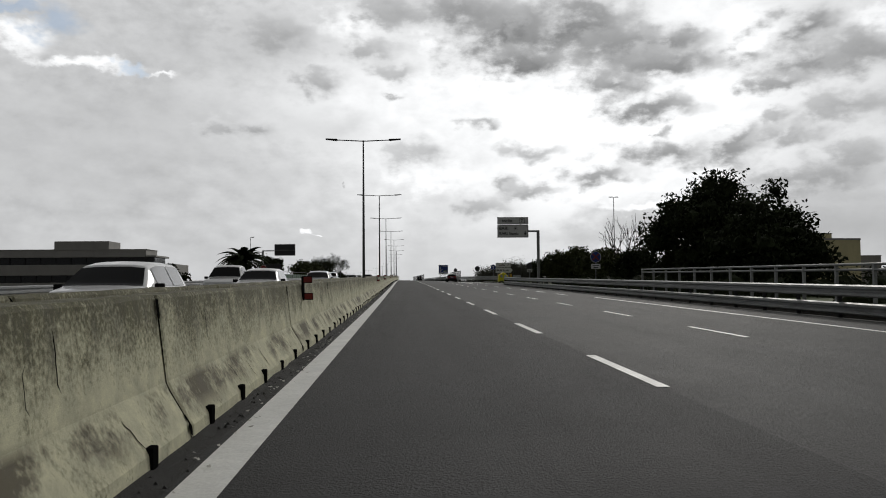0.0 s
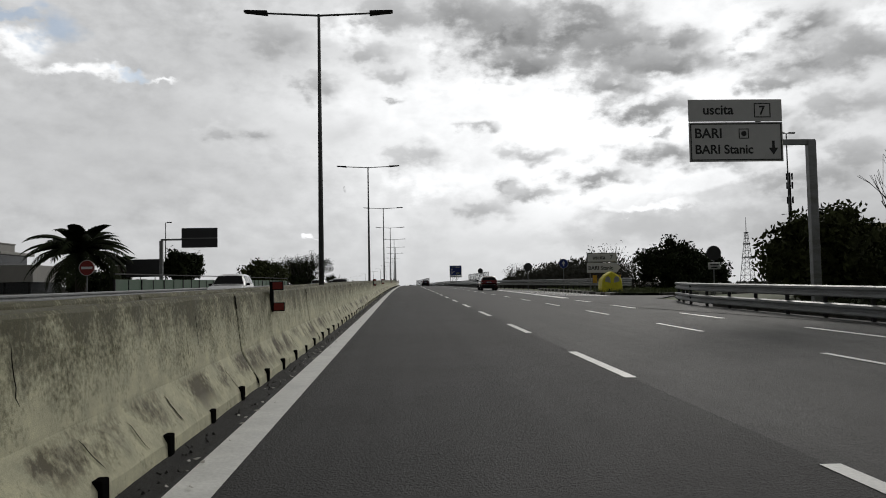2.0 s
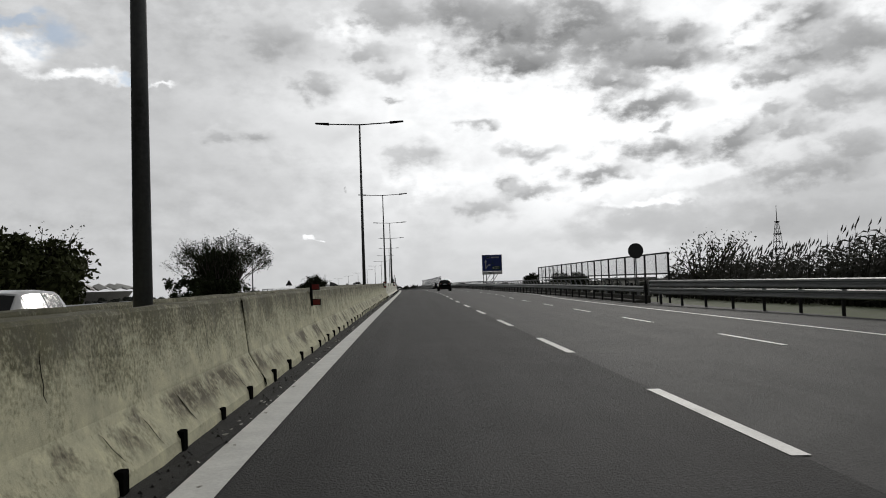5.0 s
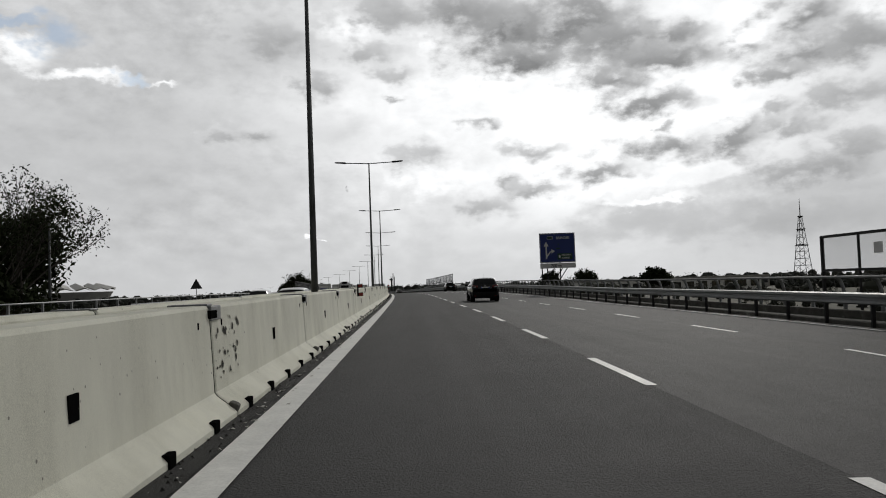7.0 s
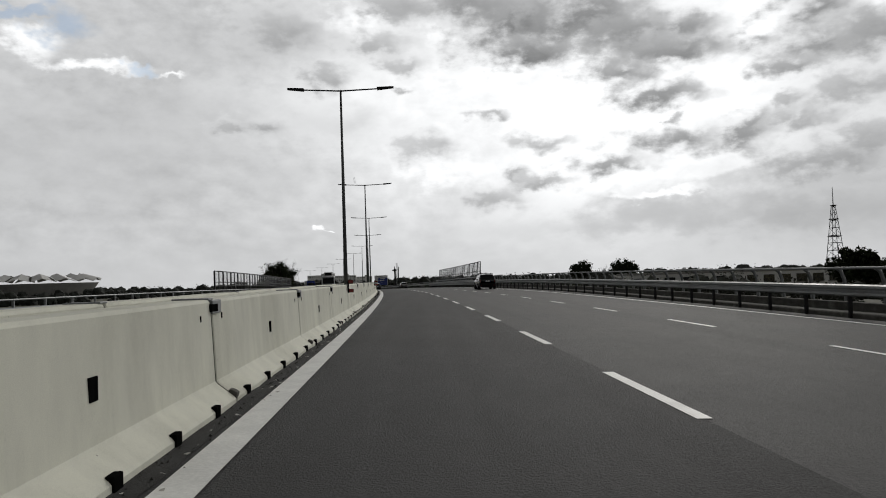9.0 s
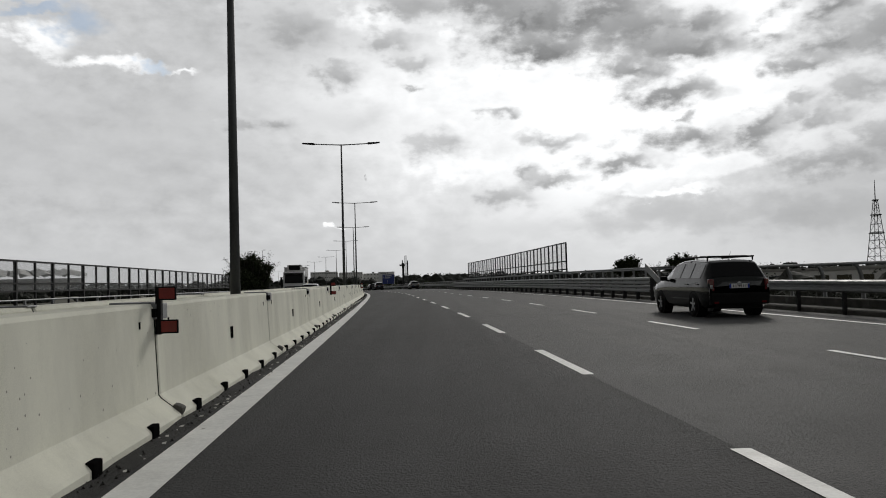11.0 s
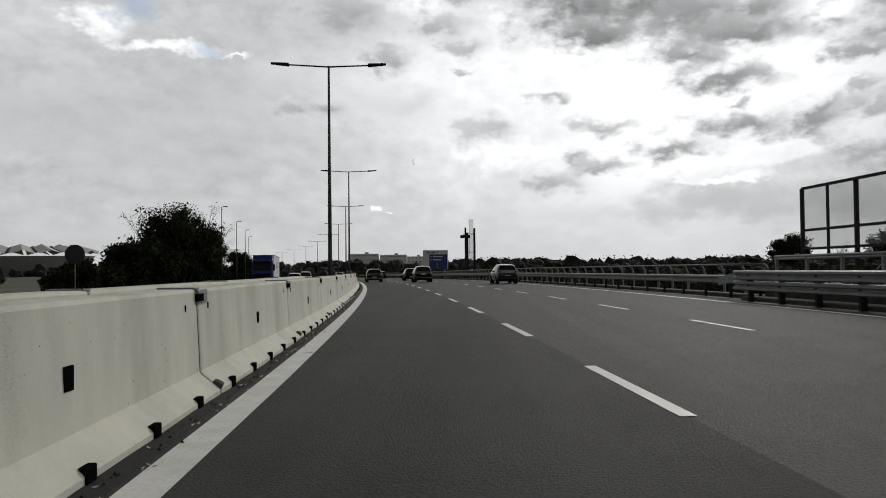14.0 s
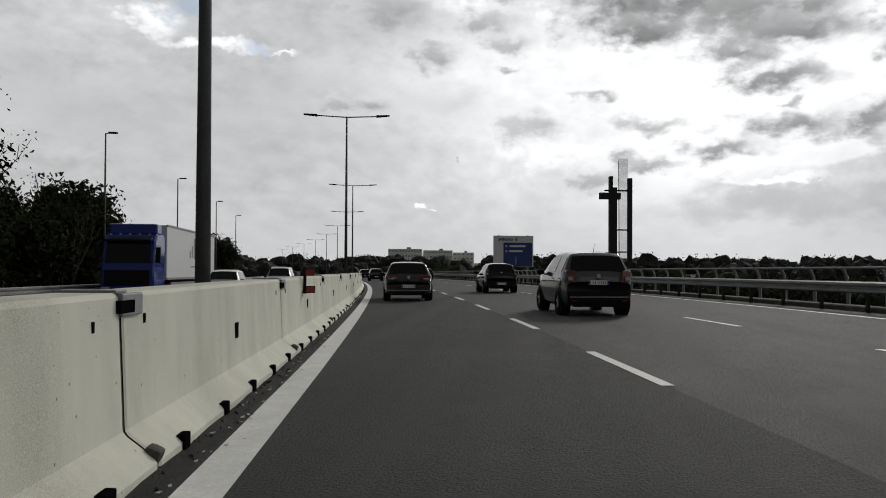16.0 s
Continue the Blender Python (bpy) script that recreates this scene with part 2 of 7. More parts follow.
        both2.operation = "MULTIPLY"
        t.links.new(band.outputs[0], both2.inputs[0])
        grown = t.nodes.new("ShaderNodeMath")
        grown.operation = "MULTIPLY_ADD"
        t.links.new(rng(tex(26, 4), 0.3, 0.7, -0.5, 0.5), grown.inputs[0])
        grown.inputs[1].default_value = 0.12
        t.links.new(tex(1.5, 4), grown.inputs[2])
        t.links.new(rng(grown.outputs[0], 0.45, 0.60, 0, patch * 1.7), both2.inputs[1])
        mp2 = t.nodes.new("ShaderNodeMix")
        mp2.data_type = "RGBA"
        t.links.new(both2.outputs[0], mp2.inputs[0])
        t.links.new(colour, mp2.inputs[6])
        mp2.inputs[7].default_value = (0.085, 0.072, 0.045, 1)
        colour = mp2.outputs[2]
    if drip:
        # black runs that start at the top edge and end at different heights
        pos2 = t.nodes.new("ShaderNodeSeparateXYZ")
        t.links.new(co.outputs["Object"], pos2.inputs[0])
        runs = t.nodes.new("ShaderNodeMath")
        runs.operation = "ADD"
        t.links.new(rng(tex(6, 6, 6.0), 0.3, 0.7, 0, 1), runs.inputs[0])
        t.links.new(rng(pos2.outputs[2], 0.35, 1.06, -0.62, 0.24), runs.inputs[1])
        broken = t.nodes.new("ShaderNodeMath")
        broken.operation = "MULTIPLY"
        t.links.new(rng(runs.outputs[0], 0.50, 0.72, 0, drip), broken.inputs[0])
        t.links.new(rng(tex(38, 3), 0.35, 0.55, 0.35, 1), broken.inputs[1])
        md = t.nodes.new("ShaderNodeMix")
        md.data_type = "RGBA"
        t.links.new(broken.outputs[0], md.inputs[0])
        t.links.new(colour, md.inputs[6])
        md.inputs[7].default_value = (0.045, 0.042, 0.028, 1)
        colour = md.outputs[2]
    if pores:
        # scattered air holes in the cast face
        vo = t.nodes.new("ShaderNodeTexVoronoi")
        t.links.new(off.outputs[0], vo.inputs["Vector"])
        vo.inputs["Scale"].default_value = 9.0
        size = t.nodes.new("ShaderNodeSeparateColor")
        t.links.new(vo.outputs["Color"], size.inputs[0])
        hole = t.nodes.new("ShaderNodeMath")
        hole.operation = "SUBTRACT"
        t.links.new(rng(size.outputs[0], 0.4, 1.0, 0.0, 0.11), hole.inputs[0])
        t.links.new(vo.outputs["Distance"], hole.inputs[1])
        mo = t.nodes.new("ShaderNodeMix")
        mo.data_type = "RGBA"
        t.links.new(rng(hole.outputs[0], 0.0, 0.03, 0, pores), mo.inputs[0])
        t.links.new(colour, mo.inputs[6])
        mo.inputs[7].default_value = (0.10, 0.095, 0.075, 1)
        colour = mo.outputs[2]
    if along:
        # wheel tracks and wear drawn out along the road
        mw = t.nodes.new("ShaderNodeMapping")
        t.links.new(off.outputs[0], mw.inputs[0])
        mw.inputs["Scale"].default_value = (1.6, 0.03, 1)
        nw = t.nodes.new("ShaderNodeTexNoise")
        t.links.new(mw.outputs[0], nw.inputs["Vector"])
        nw.inputs["Scale"].default_value, nw.inputs["Detail"].default_value = 1.0, 5
        colour = times(colour, rng(nw.outputs["Fac"], 0.3, 0.7, 1 - along, 1 + along))
    t.links.new(colour, p.inputs["Base Color"])
    t.links.new(rng(coarse, 0.3, 0.7, max(rough - polish, 0.02), min(rough + polish, 1)), p.inputs["Roughness"])
    if bump:
        b = t.nodes.new("ShaderNodeBump")
        b.inputs["Strength"].default_value, b.inputs["Distance"].default_value = bump, 0.02
        t.links.new(grain, b.inputs["Height"])
        t.links.new(b.outputs[0], p.inputs["Normal"])
    return m


def clear_glass(name, tint, rough=0.02, alpha=0.35):
    """Thin panes: part clear, part tinted and glossy."""
    m = bpy.data.materials.new(name)
    m.use_nodes = True
    t = m.node_tree
    p = t.nodes["Principled BSDF"]
    p.inputs["Base Color"].default_value, p.inputs["Roughness"].default_value = (*tint, 1), rough
    see = t.nodes.new("ShaderNodeBsdfTransparent")
    mx = t.nodes.new("ShaderNodeMixShader")
    mx.inputs[0].default_value = alpha
    t.links.new(see.outputs[0], mx.inputs[1])
    t.links.new(p.outputs[0], mx.inputs[2])
    t.links.new(mx.outputs[0], t.nodes["Material Output"].inputs[0])
    return m


# fast lane only: newer surface, with shade mixed into the darker tone
ASPHALT = material("asphalt", (0.036, 0.036, 0.036), 0.82, vary=0.20, scale=0.9, fine=46, bump=0.8, second=(0.027, 0.027, 0.027), cover=0.42, edge=0.3, spec=0.25, polish=0.03, along=0.22)
ASPHALT_OLD = material("worn_asphalt", (0.048, 0.048, 0.047), 0.78, vary=0.20, scale=0.9, fine=46, bump=0.7, second=(0.038, 0.038, 0.037), cover=0.45, edge=0.3, spec=0.3, polish=0.03, along=0.20)
PAINT = material("road_paint", (0.72, 0.72, 0.69), 0.6, vary=0.12, scale=3, fine=30, bump=0.2, second=(0.2, 0.2, 0.19), cover=0.30, edge=0.1)
CONCRETE_OLD = material("weathered_concrete", (0.50, 0.485, 0.335), 0.9, vary=0.24, scale=5, fine=170, bump=0.3, second=(0.115, 0.110, 0.060), cover=0.41, streak=0.8, edge=0.40, moss=0.30, speck=1.0, patch=0.55, drip=0.38)
CONCRETE = material("new_concrete", (0.68, 0.675, 0.575), 0.85, vary=0.09, scale=2.2, fine=140, bump=0.15, second=(0.50, 0.495, 0.41), cover=0.40, streak=3.0, edge=0.30, speck=0.10, pores=0.8)
# flat black: painted shade of slots and holes, also joints, cracks and stencil
DARK_JOINT = material("black_shade_and_marks", (0.006, 0.006, 0.006), 0.95, vary=0.2, bump=0, spec=0.0)
# also carries the shade under the guard rails into kerbs and upstands
KERB_DARK = material("dark_concrete", (0.075, 0.072, 0.062), 0.95, vary=0.4, scale=3, fine=60, bump=0.4, second=(0.16, 0.155, 0.14), cover=0.36, edge=0.15)
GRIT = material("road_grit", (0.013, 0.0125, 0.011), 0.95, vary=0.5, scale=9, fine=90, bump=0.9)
STEEL = material("galvanised_steel", (0.24, 0.248, 0.248), 0.55, metal=0.55, vary=0.18, scale=2.5, fine=30, bump=0.1, second=(0.16, 0.15, 0.14), cover=0.36, streak=0.4, edge=0.3)
POLE = material("lamp_pole_steel", (0.10, 0.105, 0.105), 0.6, metal=0.35, vary=0.2, scale=2, fine=30, bump=0.1, second=(0.05, 0.05, 0.05), cover=0.4, streak=3)
DARK_STEEL = material("dark_steel", (0.028, 0.028, 0.028), 0.7, metal=0.2, vary=0.25, bump=0.1, spec=0.2)
SIGN_WHITE = material("sign_white", (0.58, 0.58, 0.57), 0.6, vary=0.05, scale=2, fine=30, bump=0, second=(0.48, 0.48, 0.47), cover=0.35, edge=0.3)
SIGN_BLACK = material("sign_black", (0.012, 0.012, 0.012), 0.6, vary=0.05, bump=0)
SIGN_BLUE = material("sign_blue", (0.012, 0.03, 0.17), 0.5, vary=0.08, bump=0)
SIGN_GREEN = material("sign_green", (0.008, 0.05, 0.025), 0.5, vary=0.08, bump=0)
SIGN_BACK = material("sign_back_grey", (0.04, 0.04, 0.042), 0.6, metal=0.2, vary=0.15, bump=0)
PANEL_WHITE = material("panel_white", (0.62, 0.62, 0.62), 0.5, vary=0.05, bump=0)
RED = material("reflector_red", (0.20, 0.016, 0.010), 0.4, vary=0.15, scale=8, bump=0)
YELLOW = material("crash_cushion_yellow", (0.78, 0.70, 0.04), 0.5, vary=0.12, scale=2, bump=0.1, second=(0.40, 0.36, 0.05), cover=0.3)
PALE_YELLOW = material("pale_yellow_plastic", (0.45, 0.42, 0.18), 0.6, vary=0.1, bump=0.05)
ORANGE = material("marker_orange", (0.55, 0.30, 0.03), 0.5, vary=0.1, bump=0)
RUBBER = material("tyre_rubber", (0.012, 0.012, 0.012), 0.85, vary=0.2, bump=0.1, spec=0.15)
SCUFF = material("rubber_scuff", (0.05, 0.048, 0.042), 0.9, vary=0.3, scale=8, fine=90, bump=0, second=(0.35, 0.34, 0.29), cover=0.42, edge=0.2, spec=0.1)
TRIM = material("black_plastic", (0.008, 0.008, 0.008), 0.7, vary=0.15, bump=0, spec=0.15)
CAR_GLASS = material("dark_car_glass", (0.006, 0.0065, 0.007), 0.05, vary=0.05, bump=0, spec=0.22)
# opaque side panes: sky seen through and reflected is put into the paler base
SIDE_GLASS = material("pale_car_glass", (0.05, 0.052, 0.055), 0.04, vary=0.05, bump=0, spec=0.8)
TAIL = material("tail_light_red", (0.13, 0.007, 0.010), 0.15, vary=0.1, bump=0, coat=0.6)
CLEARLAMP = material("headlamp_clear", (0.45, 0.45, 0.45), 0.15, metal=0.3, vary=0.1, bump=0, coat=0.6)
CHROME = material("chrome", (0.75, 0.75, 0.75), 0.15, metal=1.0, vary=0.05, bump=0)
ALLOY = material("alloy_rim", (0.50, 0.50, 0.51), 0.45, metal=0.3, vary=0.1, bump=0)
PLATE = material("number_plate_white", (0.80, 0.80, 0.78), 0.5, vary=0.04, bump=0)
PLATE_BLUE = material("number_plate_blue", (0.02, 0.05, 0.35), 0.5, vary=0.04, bump=0)
LEAF = material("dark_leaves", (0.026, 0.033, 0.016), 0.85, vary=0.4, scale=1.0, fine=8, bump=0, spec=0.05)
LEAF_LIGHT = material("olive_leaves", (0.055, 0.063, 0.026), 0.8, vary=0.4, scale=1.0, fine=8, bump=0, spec=0.08)
BARK = material("bark", (0.05, 0.042, 0.034), 0.95, vary=0.3, scale=5, bump=0.5)
REED = material("reed_stems", (0.030, 0.030, 0.017), 0.85, vary=0.35, scale=2, bump=0)
PLUME = material("reed_plumes", (0.16, 0.145, 0.11), 0.95, vary=0.3, scale=2, bump=0)
GRASS = material("verge_grass", (0.075, 0.095, 0.03), 0.9, vary=0.4, scale=2, bump=0)
GROUND = material("dry_field", (0.06, 0.062, 0.035), 0.95, vary=0.4, scale=0.05, fine=1.2, bump=0.3, second=(0.10, 0.09, 0.06), cover=0.42, edge=0.25)
WALL_BEIGE = material("beige_render", (0.52, 0.47, 0.27), 0.9, vary=0.1, scale=0.5, fine=20, bump=0.2, second=(0.24, 0.21, 0.14), cover=0.3, streak=3)
WALL_GREY = material("grey_render", (0.30, 0.29, 0.27), 0.9, vary=0.12, scale=0.4, fine=20, bump=0.2, second=(0.18, 0.175, 0.16), cover=0.32, streak=3)
WALL_WHITE = material("pale_render", (0.66, 0.65, 0.62), 0.85, vary=0.08, scale=0.3, fine=10, bump=0.1)
BLOCK_WHITE = material("white_render", (0.88, 0.87, 0.84), 0.85, vary=0.05, scale=0.3, fine=10, bump=0.05)
BRICK_RED = material("red_brown_band", (0.14, 0.045, 0.03), 0.85, vary=0.2, bump=0.1)
WINDOW = material("dark_window", (0.012, 0.014, 0.016), 0.15, vary=0.1, bump=0)
NOISE_GLASS = clear_glass("noise_screen_glass", (0.30, 0.31, 0.31), 0.2, 0.22)
GREEN_PANEL = material("green_noise_panel", (0.035, 0.085, 0.045), 0.7, vary=0.15, scale=1, bump=0.1)
DISTANT = material("distant_woods", (0.018, 0.021, 0.015), 0.95, vary=0.4, scale=0.08, fine=0.6, bump=0)
DISTANT_PALE = material("distant_hedges", (0.042, 0.045, 0.033), 0.95, vary=0.35, scale=0.08, fine=0.6, bump=0)
KERB_PALE = material("kerb_stone", (0.42, 0.41, 0.37), 0.85, vary=0.15, scale=3, bump=0.3, second=(0.2, 0.19, 0.17), cover=0.3)


def car_paint(name, colour, rough=0.10):
    return material(name, colour, rough, metal=0.0, vary=0.05, scale=3, fine=200, bump=0, coat=0.25, spec=0.25, polish=0.03)


# ---- mesh helpers ----
def part(name, bm, mat, parent=None, label="", smooth=False):
    me = bpy.data.meshes.new(name)
    bm.normal_update()
    bm.to_mesh(me)
    bm.free()
    me.materials.append(mat)
    if smooth:
        me.shade_smooth()
    ob = new(name, me)
    if parent is not None:
        ob.parent = parent
    if label:
        ob["label"] = label
    return ob


def pydata(name, verts, faces, mat, parent=None, label="", smooth=False):
    me = bpy.data.meshes.new(name)
    me.from_pydata([tuple(v) for v in verts], [], faces)
    me.materials.append(mat)
    if smooth:
        me.shade_smooth()
    ob = new(name, me)
    if parent is not None:
        ob.parent = parent
    if label:
        ob["label"] = label
    return ob


def box(bm, size, place=(0, 0, 0), turn=None, bevel=0.0):
    r = bmesh.ops.create_cube(bm, size=1.0)
    vs = r["verts"]
    bmesh.ops.scale(bm, vec=size, verts=vs)
    if bevel:
        es = list({e for v in vs for e in v.link_edges})
        r = bmesh.ops.bevel(bm, geom=es, offset=bevel, segments=2, affect="EDGES", profile=0.6)
        vs = list({v for f in r["faces"] for v in f.verts} | {v for v in vs if v.is_valid})
    m = Matrix.Translation(place)
    if turn is not None:
        m = m @ Euler([radians(a) for a in turn]).to_matrix().to_4x4()
    bmesh.ops.transform(bm, matrix=m, verts=vs)
    return vs


def rod(bm, a, b, r0, r1=None, n=10):
    """A tapered round bar from a to b."""
    a, b = Vector(a), Vector(b)
    d = b - a
    res = bmesh.ops.create_cone(bm, cap_ends=True, segments=n, radius1=r0, radius2=r0 if r1 is None else r1, depth=d.length)
    m = Matrix.Translation((a + b) / 2) @ d.to_track_quat("Z", "Y").to_matrix().to_4x4()
    bmesh.ops.transform(bm, matrix=m, verts=res["verts"])
    return res["verts"]


def blank(name, m=None):
    ob = new(name)
    ob.empty_display_size = 0.3
    if m is not None:
        ob.matrix_basis = m
    return ob


def sweep(name, profile, s0, s1, step, mat, parent=None, closed=True, shift=None, label="", smooth=False):
    """A profile of (lat, z) drawn along the road. shift(s): metres to the right."""
    n = max(2, int(round((s1 - s0) / step)) + 1)
    ss = np.linspace(s0, s1, n)
    verts, faces, k = [], [], len(profile)
    for s in ss:
        d = shift(s) if shift else 0.0
        verts += [at(s, la + d, z) for la, z in profile]
    for i in range(n - 1):
        for j in range(k if closed else k - 1):
            a, b = i * k + j, i * k + (j + 1) % k
            faces.append((a, b, b + k, a + k))
    if closed:
        faces += [tuple(range(k - 1, -1, -1)), tuple(range((n - 1) * k, n * k))]
    return pydata(name, verts, faces, mat, parent, label, smooth)


def flat_strip(name, la, lb, s0, s1, z, mat, parent=None, step=4.0, label=""):
    """A thin layer on the carriageway between two lateral functions or numbers."""
    fa = la if callable(la) else (lambda s: la)
    fb = lb if callable(lb) else (lambda s: lb)
    n = max(2, int(math.ceil((s1 - s0) / step)) + 1)
    verts, faces = [], []
    for s in np.linspace(s0, s1, n):
        verts += [at(s, fa(s), z), at(s, fb(s), z)]
    for i in range(n - 1):
        faces.append((2 * i, 2 * i + 1, 2 * i + 3, 2 * i + 2))
    return pydata(name, verts, faces, mat, parent, label)


def words(text, size, mat, parent, m, name="lettering", label=""):
    """Lettering as a thin mesh in the x-z plane of its parent, facing -y."""
    cu = bpy.data.curves.new("letters", "FONT")
    cu.body, cu.size, cu.extrude, cu.offset = text, size, 0.004, size * 0.022
    tmp = bpy.data.objects.new("letters", cu)
    me = bpy.data.meshes.new_from_object(tmp)
    bpy.data.objects.remove(tmp)
    me.materials.clear()
    me.materials.append(mat)
    ob = new(name, me)
    ob.parent = parent
    ob.matrix_basis = m @ Matrix.Rotation(radians(90), 4, "X")
    if label:
        ob["label"] = label
    return ob


# ---- ground and carriageways ----
def dash1(s):
    return float(np.interp(s, [0, 200, 222, 240, 260, 345, 375, 405, 451, 482], [3.86, 3.88, 4.08, 4.08, 3.85, 3.80, 3.60, 3.67, 3.62, 3.75]))


def dash2(s):
    return float(np.interp(s, [0, 60, 106, 200, 222, 240, 330, 352, 375, 405, 451, 482], [7.5, 7.4, 7.55, 7.9, 8.8, 8.7, 7.75, 7.6, 7.24, 7.66, 7.74, 7.92]))


def dash_shift(s):
    """The broken line's own rhythm wanders a little along the road."""
    return float(np.interp(s, [0, 100, 225, 250, 335, 345, 490], [-0.2, 0.26, 0.9, 0.9, -1.1, -1.4, -1.7]))


def right_edge(s):
    return float(np.interp(s, [0, 40, 110, 200, 222, 245, 330, 400, 445, 490], [10.6, 10.75, 10.4, 10.9, 12.2, 12.2, 11.4, 11.4, 12.0, 12.2]))


def build_ground():
    xs = np.concatenate([[-4200, -2500, -1400, -800, -500, -320], np.arange(-230, 200, 6.0), [230, 320, 480, 800, 1400, 2500, 4200]])
    ys = np.concatenate([[-2500, -1200, -500, -250, -120], np.arange(-60, 860, 7.0), [900, 980, 1100, 1300, 1700, 2400, 3400, 4600]])
    sg = np.arange(-80, 900, 4.0)
    line = [at(s, 0) for s in sg]
    lx, ly, lz = (np.array([p[i] for p in line]) for i in range(3))
    verts, faces = [], []
    for y in ys:
        for x in xs:
            d2 = (lx - x) ** 2 + (ly - y) ** 2
            k = int(np.argmin(d2))
            d = math.sqrt(d2[k])
            f = min(1.0, max(0.0, (d - 24.0) / 40.0))
            f = f * f * (3 - 2 * f)
            bumpy = 0.35 * noise.noise(Vector((x * 0.03, y * 0.03, 0))) if abs(x) < 260 else 0
            verts.append((x, y, (lz[k] - 0.75) * (1 - f) + (-0.9 + bumpy) * f))
    w = len(xs)
    for j in range(len(ys) - 1):
        for i in range(w - 1):
            a = j * w + i
            faces.append((a, a + 1, a + w + 1, a + w))
    g = pydata("ground", verts, faces, GROUND, smooth=True)
    tagged(g, "flat dry fields with scrub on both sides of the road", "ground", kind="structure")


build_ground()


def build_road():
    road = sweep("road", [(-0.9, -0.9), (-0.9, 0.0), (3.8, 0.0), (12.3, 0.0), (14.4, -0.02), (15.0, -0.9)], -60, 850, 5.0, ASPHALT_OLD)
    tagged(road, "three-lane asphalt carriageway with worn grey surface", "road", kind="structure")
    # fast lane overlay: newer asphalt and painted shade in one colour
    lane = flat_strip("asphalt_lane", -0.45, dash1, -60, 850, 0.004, ASPHALT, road, label="fast lane asphalt, darker also for shade put into its colour")
    far = sweep("road", [(-14.6, -0.9), (-14.0, 0.0), (-5.0, 0.0), (-1.95, 0.0), (-1.95, -0.9)], -60, 850, 5.0, ASPHALT_OLD)
    tagged(far, "opposite asphalt carriageway beyond the median barrier", "road", kind="structure")
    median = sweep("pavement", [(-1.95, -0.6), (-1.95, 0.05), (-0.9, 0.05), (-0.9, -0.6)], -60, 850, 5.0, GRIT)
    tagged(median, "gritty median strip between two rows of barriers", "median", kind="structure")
    marks = blank("road_markings")
    tagged(marks, "white lane lines and edge lines painted on asphalt", "road marking", kind="structure")
    flat_strip("edge_line", -0.14, 0.14, -60, 850, 0.009, PAINT, marks, 5.0, "wide worn white edge line")
    flat_strip("edge_line", -2.75, -2.55, -60, 850, 0.009, PAINT, marks, 5.0)
    flat_strip("edge_line", lambda s: right_edge(s) - 0.08, lambda s: right_edge(s) + 0.08, -60, 40, 0.009, PAINT, marks)
    flat_strip("edge_line", lambda s: right_edge(s) - 0.08, lambda s: right_edge(s) + 0.08, 134, 850, 0.009, PAINT, marks)
    flat_strip("edge_line", -13.1, -12.95, -60, 850, 0.009, PAINT, marks, 5.0)
    for k in range(-5, 86):
        s = 8.5 + 7.65 * k + dash_shift(8.5 + 7.65 * k)
        flat_strip("lane_dash", lambda q: dash1(q) - 0.07, lambda q: dash1(q) + 0.07, s, s + 3.3, 0.009, PAINT, marks, 3.0)
        s = 14.7 + 7.65 * k
        s += float(np.interp(s, [0, 25, 100, 225, 345], [0, -0.2, 1.75, 3.8, 7.65]))
        flat_strip("lane_dash", lambda q: dash2(q) - 0.06, lambda q: dash2(q) + 0.06, s, s + 3.0, 0.009, PAINT, marks, 3.0)
        if k % 2 == 0:
            flat_strip("lane_dash", -6.37, -6.25, s, s + 3.6, 0.009, PAINT, marks, 3.0)
            flat_strip("lane_dash", -9.92, -9.8, s, s + 3.6, 0.009, PAINT, marks, 3.0)
    for s in np.arange(44.5, 104, 7.45):
        c = float(np.interp(s, [44, 60, 90, 104], [10.25, 10.4, 9.6, 9.9]))
        flat_strip("lane_dash", c - 0.08, c + 0.08, s, s + 3.4, 0.009, PAINT, marks, 4.0)
    # remains of an older edge line close to the barrier foot
    for s, n in ((363.6, 1.0), (365.3, 1.3), (367.2, 0.8), (368.5, 1.1), (370.3, 0.9), (372.0, 0.7), (226.2, 0.5), (229.0, 0.6)):
        flat_strip("worn_line", -0.31, -0.26, s, s + n, 0.045, PAINT, marks, 0.6)
    # exit taper and hatched nose
    flat_strip("nose_line", lambda s: float(np.interp(s, [104, 134, 147], [9.9, 10.5, 10.9])), lambda s: float(np.interp(s, [104, 134, 147], [10.38, 10.98, 11.2])), 104, 147, 0.009, PAINT, marks)
    for s in np.arange(112.0, 147, 3.6):
        far = float(np.interp(s, [112, 121, 147], [13.8, 14.3, 12.4]))
        v = [at(s, 11.0, 0.016), at(s + 1.3, 11.0, 0.016), at(s + 1.3 - (far - 11) * 1.1, far, 0.016), at(s - (far - 11) * 1.1, far, 0.016)]
        pydata("hatch_bar", v, [(0, 1, 2, 3)], PAINT, marks)
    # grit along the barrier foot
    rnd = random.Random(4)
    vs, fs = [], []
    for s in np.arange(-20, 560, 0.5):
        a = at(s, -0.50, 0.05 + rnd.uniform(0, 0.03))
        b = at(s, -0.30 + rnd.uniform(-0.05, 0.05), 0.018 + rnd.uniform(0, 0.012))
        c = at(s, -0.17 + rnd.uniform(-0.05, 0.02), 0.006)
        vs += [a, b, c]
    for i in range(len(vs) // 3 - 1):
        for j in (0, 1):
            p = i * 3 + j
